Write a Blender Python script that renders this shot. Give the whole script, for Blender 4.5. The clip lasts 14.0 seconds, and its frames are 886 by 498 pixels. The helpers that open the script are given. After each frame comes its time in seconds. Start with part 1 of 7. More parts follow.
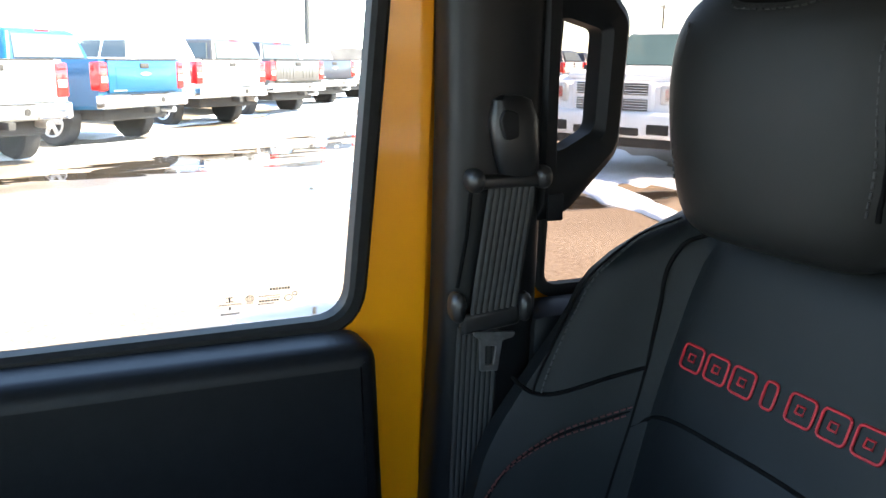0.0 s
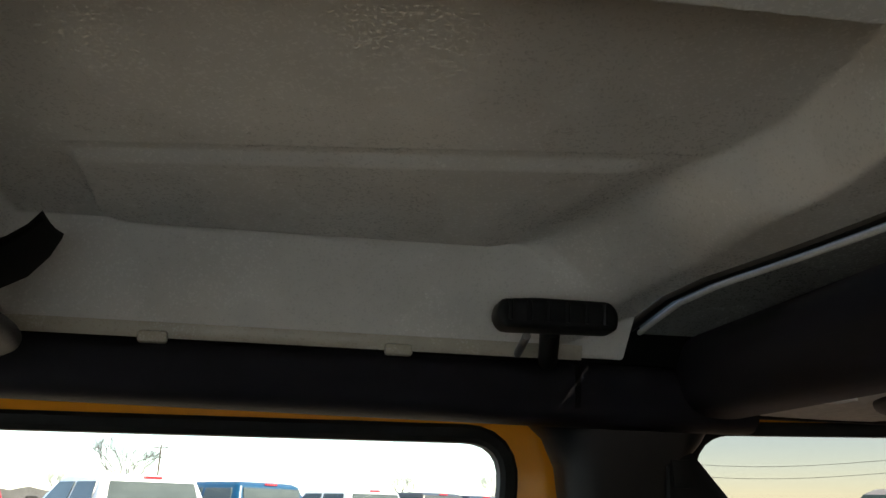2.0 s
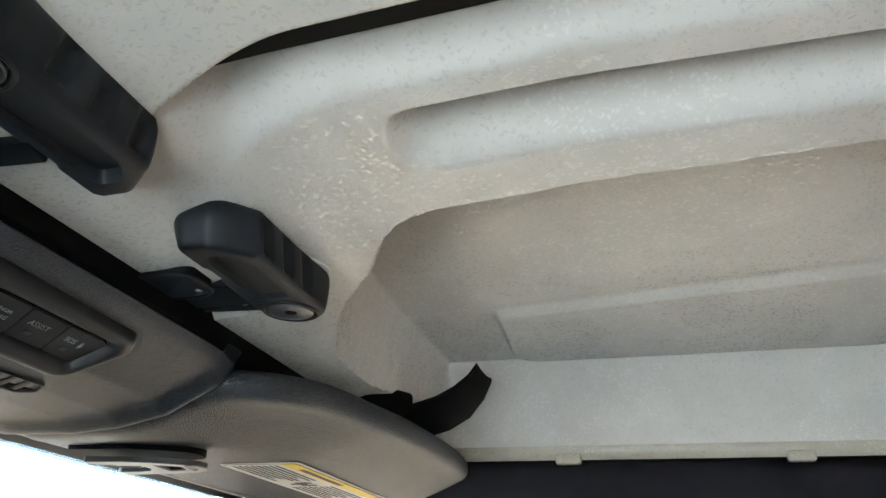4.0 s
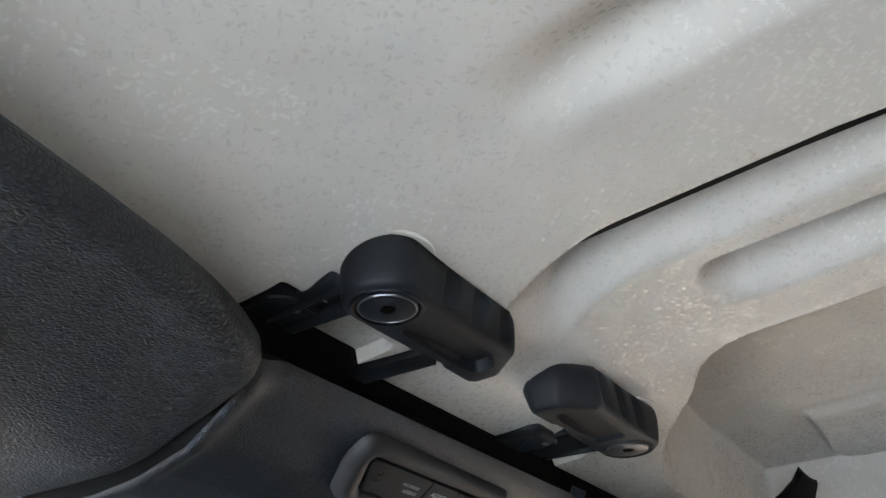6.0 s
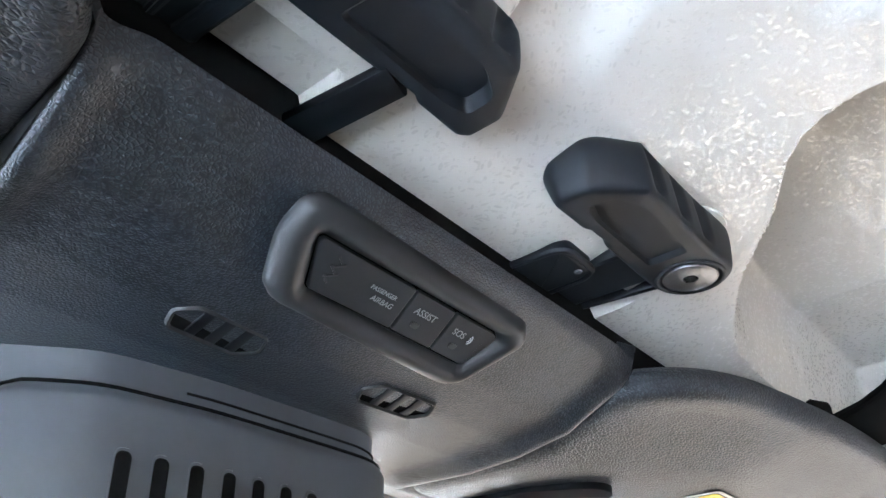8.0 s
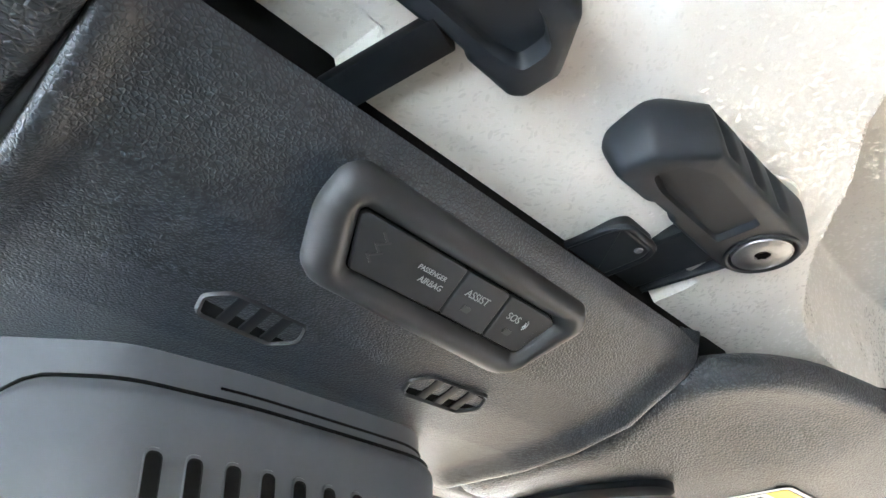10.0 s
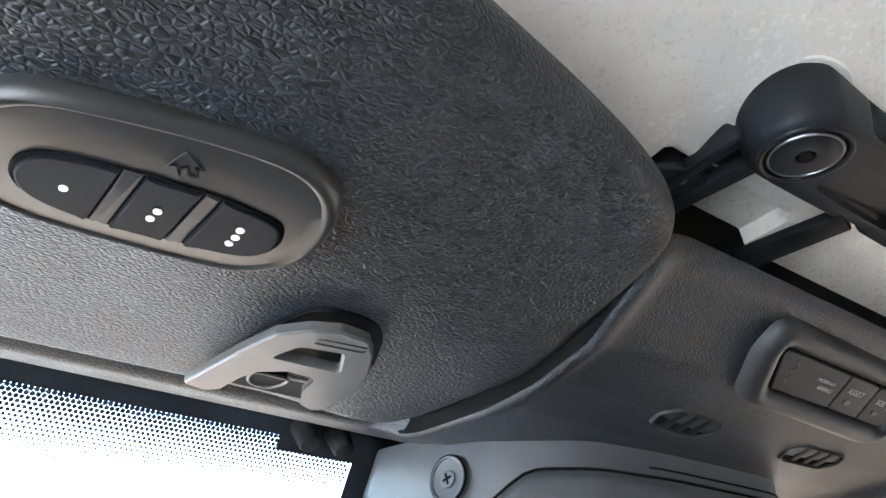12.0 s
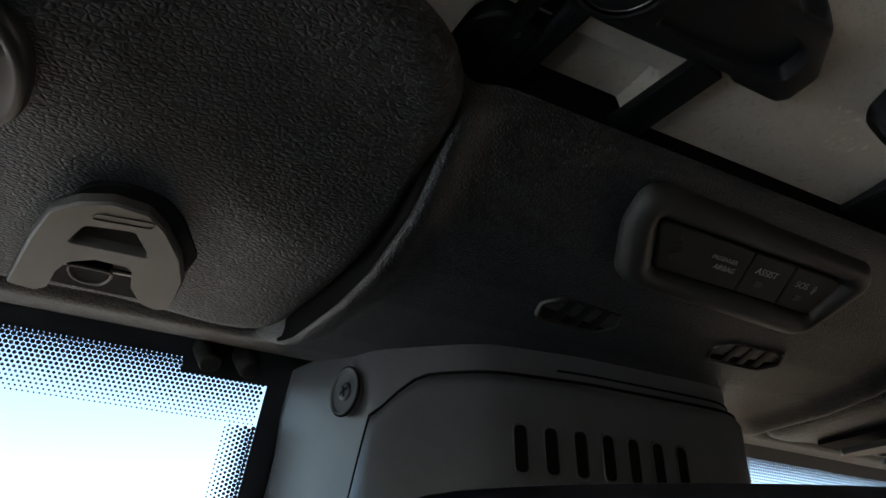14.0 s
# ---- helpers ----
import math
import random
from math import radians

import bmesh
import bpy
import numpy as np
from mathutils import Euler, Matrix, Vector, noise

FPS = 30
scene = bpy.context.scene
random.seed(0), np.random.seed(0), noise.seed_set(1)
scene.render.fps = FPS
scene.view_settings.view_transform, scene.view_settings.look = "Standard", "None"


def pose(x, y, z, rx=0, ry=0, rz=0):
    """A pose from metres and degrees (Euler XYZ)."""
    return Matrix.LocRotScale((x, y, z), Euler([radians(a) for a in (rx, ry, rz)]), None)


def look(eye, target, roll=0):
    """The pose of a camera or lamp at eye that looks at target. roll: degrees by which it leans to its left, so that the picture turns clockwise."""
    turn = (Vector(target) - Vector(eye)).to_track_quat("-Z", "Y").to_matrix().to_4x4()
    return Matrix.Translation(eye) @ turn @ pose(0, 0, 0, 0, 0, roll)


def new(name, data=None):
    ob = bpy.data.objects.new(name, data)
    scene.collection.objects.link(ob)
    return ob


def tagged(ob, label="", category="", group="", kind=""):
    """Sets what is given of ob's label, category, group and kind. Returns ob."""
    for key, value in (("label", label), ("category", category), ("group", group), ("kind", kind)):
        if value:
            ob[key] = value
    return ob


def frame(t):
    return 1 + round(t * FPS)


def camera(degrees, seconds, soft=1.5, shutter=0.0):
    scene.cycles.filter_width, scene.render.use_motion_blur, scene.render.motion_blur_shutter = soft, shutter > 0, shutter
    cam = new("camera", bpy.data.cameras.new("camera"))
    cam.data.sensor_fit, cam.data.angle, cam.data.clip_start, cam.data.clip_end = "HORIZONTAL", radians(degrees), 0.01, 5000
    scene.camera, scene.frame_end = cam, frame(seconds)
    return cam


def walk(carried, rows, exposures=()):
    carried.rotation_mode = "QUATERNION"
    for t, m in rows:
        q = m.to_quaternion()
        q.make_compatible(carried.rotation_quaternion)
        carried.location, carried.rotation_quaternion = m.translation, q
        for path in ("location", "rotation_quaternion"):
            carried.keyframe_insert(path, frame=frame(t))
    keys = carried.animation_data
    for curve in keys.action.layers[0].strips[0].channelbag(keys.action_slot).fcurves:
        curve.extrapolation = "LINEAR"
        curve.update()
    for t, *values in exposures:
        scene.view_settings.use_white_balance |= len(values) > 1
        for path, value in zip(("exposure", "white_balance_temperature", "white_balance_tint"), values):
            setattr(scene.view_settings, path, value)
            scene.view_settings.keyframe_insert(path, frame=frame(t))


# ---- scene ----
cam = camera(56.1, 14.0)
PATH = [
    (0, (-0.112, 0.051, 1.463), (1.673, -0.735, 1.017), 0.6),
    (0.3, (-0.133, 0.036, 1.484), (1.667, -0.790, 1.226), 0.8),
    (0.5, (-0.147, 0.024, 1.499), (1.663, -0.821, 1.4), 0.9),
    (1, (-0.16, 0.031, 1.513), (1.651, -0.81, 1.632), 0.5),
    (1.5, (-0.193, 0.021, 1.531), (1.633, -0.741, 1.816), -0.0),
    (2, (-0.209, -0.017, 1.534), (1.676, -0.323, 2.129), 1.4),
    (2.5, (-0.23, -0.02, 1.524), (1.612, -0.039, 2.302), 2.3),
    (3, (-0.248, 0.01, 1.516), (1.577, 0.156, 2.323), 2.2),
    (3.5, (-0.283, 0.024, 1.519), (1.529, 0.348, 2.301), 1.8),
    (4, (-0.313, 0.019, 1.526), (1.45, 0.515, 2.33), 1.8),
    (4.2, (-0.325, 0.017, 1.525), (1.411, 0.558, 2.359), 1.4),
    (6.3, (-0.398, 0.039, 1.52), (0.972, 1.038, 2.581), -0.2),
    (6.5, (-0.386, 0.043, 1.52), (0.972, 1.094, 2.546), 1.2),
    (7, (-0.337, 0.079, 1.503), (1.009, 1.143, 2.532), 0.4),
    (7.5, (-0.279, 0.093, 1.494), (1.07, 1.147, 2.529), -0.1),
    (8, (-0.236, 0.114, 1.495), (1.126, 1.169, 2.51), -0.7),
    (8.2, (-0.226, 0.122, 1.502), (1.126, 1.194, 2.513), -0.3),
    (10.3, (-0.217, 0.14, 1.503), (1.09, 1.259, 2.521), -0.7),
    (10.5, (-0.232, 0.13, 1.499), (1.07, 1.256, 2.517), -0.6),
    (11, (-0.293, 0.122, 1.507), (1.017, 1.278, 2.481), -0.5),
    (11.5, (-0.352, 0.123, 1.506), (0.83, 1.399, 2.493), 0.2),
    (12, (-0.392, 0.123, 1.513), (0.664, 1.522, 2.475), 0.4),
    (12.5, (-0.406, 0.119, 1.513), (0.56, 1.597, 2.452), 0.5),
    (13, (-0.385, 0.112, 1.497), (0.525, 1.636, 2.418), 0.4),
    (13.5, (-0.333, 0.114, 1.48), (0.57, 1.639, 2.407), 0.1),
    (14, (-0.284, 0.1, 1.487), (0.615, 1.628, 2.413), 0.2),
]
EXPOSURE = [(0.0, 3.5, 7300, 10), (0.5, 1.5, 8900, 12), (1.0, 1.1, 8700, 10), (1.5, 1.3, 7800, 8), (2.0, 1.65, 7600, 4), (2.5, 2.78, 7600, -6), (3.0, 3.6, 6800, 0), (4.2, 3.85, 6700, 2), (6.5, 3.6, 6600, 8), (7.0, 4.25, 6200, 8), (7.5, 4.65, 6000, 8), (8.2, 5.05, 6000, 8),
            (10.5, 5.35, 6700, 5), (11.0, 5.05, 6750, 6), (11.5, 4.85, 6650, 9), (12.5, 3.75, 6700, 9), (13.0, 3.3, 6700, 9), (13.5, 2.6, 6900, 9), (14.0, 1.75, 7500, 8)]
walk(cam, [(t, look(eye, target, roll)) for t, eye, target, roll in PATH], EXPOSURE)

# ---- world, sun, exposure ----
SUN_EL, SUN_AZ = radians(42), radians(220)     # azimuth clockwise from +y
world = bpy.data.worlds.new("world")
scene.world = world
world.use_nodes = True
_wn = world.node_tree.nodes
_sky = _wn.new("ShaderNodeTexSky")
_sky.sky_type = "NISHITA"
_sky.sun_disc = False
_sky.sun_elevation, _sky.sun_rotation = SUN_EL, SUN_AZ
_sky.air_density, _sky.dust_density, _sky.ozone_density = 0.8, 0.3, 2.3
world.node_tree.links.new(_sky.outputs[0], _wn["Background"].inputs[0])
_wn["Background"].inputs[1].default_value = 0.15
_sd = bpy.data.lights.new("sun", "SUN")
_sd.energy, _sd.angle, _sd.color = 3.2, radians(0.6), (1.0, 0.95, 0.86)
sun = new("sun", _sd)
_dir = Vector((math.sin(SUN_AZ) * math.cos(SUN_EL), math.cos(SUN_AZ) * math.cos(SUN_EL), math.sin(SUN_EL)))
sun.matrix_world = look(_dir * 50, (0, 0, 0))


# ---- mesh helpers ----
def ss(a, b, x):
    t = min(1.0, max(0.0, (x - a) / (b - a)))
    return t * t * (3 - 2 * t)


def lerp(a, b, t):
    return a + (b - a) * t


def curve1(pts, x):
    """Smooth piecewise curve through (x, y) pairs."""
    if x <= pts[0][0]:
        return pts[0][1]
    for (x0, y0), (x1, y1) in zip(pts, pts[1:]):
        if x <= x1:
            t = (x - x0) / (x1 - x0)
            return lerp(y0, y1, t)
    return pts[-1][1]


def thing(name, at=(0, 0, 0), label="", category="", group="", kind=""):
    ob = new(name)
    ob.empty_display_size = 0.05
    ob.location = at
    return tagged(ob, label, category, group, kind)


def part(name, bm, material, parent=None, label="", smooth=True):
    me = bpy.data.meshes.new(name)
    bmesh.ops.recalc_face_normals(bm, faces=bm.faces)
    bm.to_mesh(me)
    bm.free()
    me.materials.append(material)
    if smooth:
        for p in me.polygons:
            p.use_smooth = True
        me.set_sharp_from_angle(angle=radians(38))
        for p in me.polygons:
            if p.loop_total > 6:
                p.use_smooth = False
    ob = new(name, me)
    if parent is not None:
        ob.parent = parent
        top = parent
        off = Vector(parent.location)
        while top.parent:
            top = top.parent
            off += Vector(top.location)
        ob.location = -off
        if label:
            ob["label"] = label
    return ob


def add_box(bm, c, s, m=None, bev=0.0, seg=2):
    vs = bmesh.ops.create_cube(bm, size=1.0)["verts"]
    for v in vs:
        v.co = Vector((v.co.x * s[0], v.co.y * s[1], v.co.z * s[2]))
    if bev:
        es = list({e for v in vs for e in v.link_edges})
        r = bmesh.ops.bevel(bm, geom=es, offset=bev, segments=seg, profile=0.5, affect="EDGES")
        vs = list({v for v in vs if v.is_valid} | set(r["verts"]))
    mm = Matrix.Translation(c) @ (m if m is not None else Matrix())
    for v in vs:
        v.co = mm @ v.co
    return vs


def box(c, s, m=None, bev=0.0, seg=2):
    bm = bmesh.new()
    add_box(bm, c, s, m, bev, seg)
    return bm


def add_cyl(bm, a, b, r0, r1=None, n=20, bev=0.0):
    a, b = Vector(a), Vector(b)
    r1 = r0 if r1 is None else r1
    d = b - a
    vs = bmesh.ops.create_cone(bm, cap_ends=True, segments=n, radius1=r0, radius2=r1, depth=d.length)["verts"]
    if bev:
        es = [e for e in {e for v in vs for e in v.link_edges} if len(e.link_faces) == 2 and e.calc_face_angle(0) > 1.0]
        r = bmesh.ops.bevel(bm, geom=es, offset=bev, segments=2, profile=0.5, affect="EDGES")
        vs = list({v for v in vs if v.is_valid} | set(r["verts"]))
    q = d.to_track_quat("Z", "Y").to_matrix().to_4x4()
    mm = Matrix.Translation((a + b) / 2) @ q
    for v in vs:
        v.co = mm @ v.co
    return vs


def cyl(a, b, r0, r1=None, n=20, bev=0.0):
    bm = bmesh.new()
    add_cyl(bm, a, b, r0, r1, n, bev)
    return bm


def smooth_loop(pts, n=4, closed=True):
    """Chaikin-rounded copy of a 2D or 3D outline."""
    pts = [Vector(p) for p in pts]
    for _ in range(n):
        out = []
        k = len(pts)
        for i in range(k if closed else k - 1):
            p, q = pts[i], pts[(i + 1) % k]
            out += [p * 0.75 + q * 0.25, p * 0.25 + q * 0.75]
        if not closed:
            out = [pts[0]] + out + [pts[-1]]
        pts = out
    return pts


def round_poly(pts, r, seg=4):
    """Outline with each corner replaced by a small arc; r may be a list."""
    pts = [Vector(p) for p in pts]
    out, k = [], len(pts)
    for i, p in enumerate(pts):
        a, b = pts[i - 1], pts[(i + 1) % k]
        ri = r[i] if isinstance(r, (list, tuple)) else r
        da, db = (a - p), (b - p)
        l = min(ri, da.length * 0.49, db.length * 0.49)
        s, e = p + da.normalized() * l, p + db.normalized() * l
        for j in range(seg + 1):
            t = j / seg
            out.append(s * (1 - t) ** 2 + p * 2 * t * (1 - t) + e * t * t)
    return out


def add_prism(bm, outline, z0, z1, m=None, bev=0.0, seg=2):
    """Outline in local x, y; thickness along local z, with bevelled rims."""
    mm = m if m is not None else Matrix()
    k = len(outline)
    cx = sum(p[0] for p in outline) / k
    cy = sum(p[1] for p in outline) / k
    rings = []
    if bev:
        for j in range(seg + 1):
            a = math.pi / 2 * j / seg
            rings.append((bev * (1 - math.sin(a)), z0 + bev * (1 - math.cos(a))))
        for j in range(seg + 1):
            a = math.pi / 2 * j / seg
            rings.append((bev * (1 - math.cos(a)), z1 - bev * (1 - math.sin(a))))
    else:
        rings = [(0, z0), (0, z1)]
    layers = []
    for ins, z in rings:
        lay = []
        for i, p in enumerate(outline):
            p = Vector((p[0], p[1]))
            a, b = Vector(outline[i - 1][:2]), Vector(outline[(i + 1) % k][:2])
            t = (b - a)
            nrm = Vector((-t.y, t.x))
            if nrm.length > 1e-9:
                nrm.normalize()
            if ORIENT(outline) < 0:
                nrm = -nrm
            q = p + nrm * ins
            lay.append(bm.verts.new(mm @ Vector((q.x, q.y, z))))
        layers.append(lay)
    for la, lb in zip(layers, layers[1:]):
        for i in range(k):
            bm.faces.new((la[i], la[(i + 1) % k], lb[(i + 1) % k], lb[i]))
    bm.faces.new(layers[0])
    bm.faces.new(layers[-1])
    return layers


_or = {}


def ORIENT(o):
    key = id(o)
    if key not in _or:
        s = 0
        for i in range(len(o)):
            s += o[i - 1][0] * o[i][1] - o[i][0] * o[i - 1][1]
        _or.clear()
        _or[key] = s
    return _or[key]


def prism(outline, z0, z1, m=None, bev=0.0, seg=2):
    bm = bmesh.new()
    add_prism(bm, list(outline), z0, z1, m, bev, seg)
    return bm


def add_sheet(bm, fn, nu, nv, thick=0.0, closed_u=False):
    """Grid fn(u, v) -> point, u and v in 0..1; thick: second skin along (0, 0, 1) or a given vector."""
    tv = Vector(thick) if not isinstance(thick, (int, float)) else Vector((0, 0, thick))
    g = [[bm.verts.new(fn(i / nu, j / nv)) for j in range(nv + 1)] for i in range(nu + 1)]
    for i in range(nu):
        for j in range(nv):
            bm.faces.new((g[i][j], g[i + 1][j], g[i + 1][j + 1], g[i][j + 1]))
    if tv.length > 0:
        h = [[bm.verts.new(v.co + tv) for v in r] for r in g]
        for i in range(nu):
            for j in range(nv):
                bm.faces.new((h[i][j], h[i][j + 1], h[i + 1][j + 1], h[i + 1][j]))
        for i in range(nu):
            bm.faces.new((g[i][0], h[i][0], h[i + 1][0], g[i + 1][0]))
            bm.faces.new((g[i][nv], g[i + 1][nv], h[i + 1][nv], h[i][nv]))
        for j in range(nv):
            bm.faces.new((g[0][j], g[0][j + 1], h[0][j + 1], h[0][j]))
            bm.faces.new((g[nu][j], h[nu][j], h[nu][j + 1], g[nu][j + 1]))
    return g


def sheet(fn, nu, nv, thick=0.0):
    bm = bmesh.new()
    add_sheet(bm, fn, nu, nv, thick)
    return bm


def add_rings(bm, rings, cap=True, closed=True):
    lay = [[bm.verts.new(p) for p in r] for r in rings]
    k = len(lay[0])
    for a, b in zip(lay, lay[1:]):
        for i in range(k if closed else k - 1):
            bm.faces.new((a[i], a[(i + 1) % k], b[(i + 1) % k], b[i]))
    if cap:
        bm.faces.new(lay[0])
        bm.faces.new(lay[-1])


def add_tube(bm, path, r, n=10, flat=1.0, up=(0, 0, 1)):
    """Round (or flattened) tube along a list of points; r may be a function of 0..1."""
    path = [Vector(p) for p in path]
    rings = []
    for i, p in enumerate(path):
        t = (path[min(i + 1, len(path) - 1)] - path[max(i - 1, 0)]).normalized()
        s = t.cross(Vector(up))
        if s.length < 1e-4:
            s = t.cross(Vector((1, 0, 0)))
        s.normalize()
        w = s.cross(t)
        ri = r(i / (len(path) - 1)) if callable(r) else r
        rings.append([p + s * math.cos(2 * math.pi * j / n) * ri + w * math.sin(2 * math.pi * j / n) * ri * flat for j in range(n)])
    add_rings(bm, rings)


def tube(path, r, n=10, flat=1.0, up=(0, 0, 1)):
    bm = bmesh.new()
    add_tube(bm, path, r, n, flat, up)
    return bm


def superring(c, a, b, ax, ay, n=40, e=3.0):
    """Rounded-rectangle ring about c, half axes a (along ax) and b (along ay)."""
    out = []
    for i in range(n):
        t = 2 * math.pi * i / n
        x, y = math.cos(t), math.sin(t)
        out.append(Vector(c) + Vector(ax) * (a * math.copysign(abs(x) ** (2 / e), x)) + Vector(ay) * (b * math.copysign(abs(y) ** (2 / e), y)))
    return out


# ---- materials ----
def mat(name, base, rough=0.5, metal=0.0, var=0.0, var_scale=20.0, bump=0.0, bump_scale=200.0, bump_kind="noise", coat=0.0,
        spec=0.5, col2=None, rough_var=0.0, emit=None, fine=0.0, stretch=None):
    m = bpy.data.materials.new(name)
    m.use_nodes = True
    nt = m.node_tree
    n, l = nt.nodes, nt.links
    b = n["Principled BSDF"]
    b.inputs["Base Color"].default_value = (*base, 1)
    b.inputs["Roughness"].default_value = rough
    b.inputs["Metallic"].default_value = metal
    b.inputs["Specular IOR Level"].default_value = spec
    b.inputs["Coat Weight"].default_value = coat
    b.inputs["Coat Roughness"].default_value = 0.08
    tc = n.new("ShaderNodeTexCoord")
    src = tc.outputs["Object"]
    if stretch:
        mp = n.new("ShaderNodeMapping")
        mp.inputs["Scale"].default_value = stretch
        l.new(src, mp.inputs["Vector"])
        src = mp.outputs["Vector"]
    if var or col2:
        nz = n.new("ShaderNodeTexNoise")
        nz.inputs["Scale"].default_value = var_scale
        nz.inputs["Detail"].default_value = 6
        nz.inputs["Roughness"].default_value = 0.65
        l.new(src, nz.inputs["Vector"])
        rp = n.new("ShaderNodeValToRGB")
        lo = tuple(c * (1 - var) for c in base)
        hi = col2 or tuple(min(1, c * (1 + var)) for c in base)
        rp.color_ramp.elements[0].position, rp.color_ramp.elements[1].position = 0.32, 0.68
        rp.color_ramp.elements[0].color = (*lo, 1)
        rp.color_ramp.elements[1].color = (*hi, 1)
        l.new(nz.outputs["Fac"], rp.inputs["Fac"])
        l.new(rp.outputs["Color"], b.inputs["Base Color"])
        if rough_var:
            mr = n.new("ShaderNodeMapRange")
            mr.inputs["To Min"].default_value = max(0.02, rough - rough_var)
            mr.inputs["To Max"].default_value = min(1, rough + rough_var)
            l.new(nz.outputs["Fac"], mr.inputs["Value"])
            l.new(mr.outputs["Result"], b.inputs["Roughness"])
    if bump:
        if bump_kind == "leather":
            tx = n.new("ShaderNodeTexVoronoi")
            tx.feature = "DISTANCE_TO_EDGE"
            tx.inputs["Scale"].default_value = bump_scale
            wn = n.new("ShaderNodeTexNoise")
            wn.inputs["Scale"].default_value = bump_scale * 0.9
            wn.inputs["Detail"].default_value = 3
            mx = n.new("ShaderNodeMix")
            mx.data_type = "VECTOR"
            mx.inputs["Factor"].default_value = 0.012
            l.new(src, wn.inputs["Vector"])
            l.new(src, mx.inputs[4])
            l.new(wn.outputs["Color"], mx.inputs[5])
            l.new(mx.outputs[1], tx.inputs["Vector"])
            mr2 = n.new("ShaderNodeMapRange")
            mr2.interpolation_type = "SMOOTHSTEP"
            mr2.inputs["From Max"].default_value = 0.22
            l.new(tx.outputs["Distance"], mr2.inputs["Value"])
            h = mr2.outputs["Result"]
        elif bump_kind == "cells":
            tx = n.new("ShaderNodeTexVoronoi")
            tx.inputs["Scale"].default_value = bump_scale
            l.new(src, tx.inputs["Vector"])
            h = tx.outputs["Color"]
        else:
            tx = n.new("ShaderNodeTexNoise")
            tx.inputs["Scale"].default_value = bump_scale
            tx.inputs["Detail"].default_value = 4
            l.new(src, tx.inputs["Vector"])
            h = tx.outputs["Fac"]
        bp = n.new("ShaderNodeBump")
        bp.inputs["Strength"].default_value = bump
        bp.inputs["Distance"].default_value = fine or 0.001
        l.new(h, bp.inputs["Height"])
        l.new(bp.outputs["Normal"], b.inputs["Normal"])
    if emit:
        b.inputs["Emission Color"].default_value = (*emit[:3], 1)
        b.inputs["Emission Strength"].default_value = emit[3]
    return m


def glass_mat(name, tint, gloss=0.06):
    m = bpy.data.materials.new(name)
    m.use_nodes = True
    n, l = m.node_tree.nodes, m.node_tree.links
    n.remove(n["Principled BSDF"])
    tr = n.new("ShaderNodeBsdfTransparent")
    tr.inputs["Color"].default_value = (*tint, 1)
    gl = n.new("ShaderNodeBsdfGlossy")
    gl.inputs["Roughness"].default_value = 0.02
    lw = n.new("ShaderNodeLayerWeight")
    lw.inputs["Blend"].default_value = 0.5
    pw = n.new("ShaderNodeMath")
    pw.operation = "POWER"
    pw.inputs[1].default_value = 5.0
    l.new(lw.outputs["Facing"], pw.inputs[0])
    ma = n.new("ShaderNodeMath")
    ma.operation = "MULTIPLY_ADD"
    ma.inputs[1].default_value, ma.inputs[2].default_value = 0.7, gloss * 0.15
    l.new(pw.outputs[0], ma.inputs[0])
    mx = n.new("ShaderNodeMixShader")
    l.new(ma.outputs[0], mx.inputs[0])
    l.new(tr.outputs[0], mx.inputs[1])
    l.new(gl.outputs[0], mx.inputs[2])
    l.new(mx.outputs[0], n["Material Output"].inputs["Surface"])
    return m


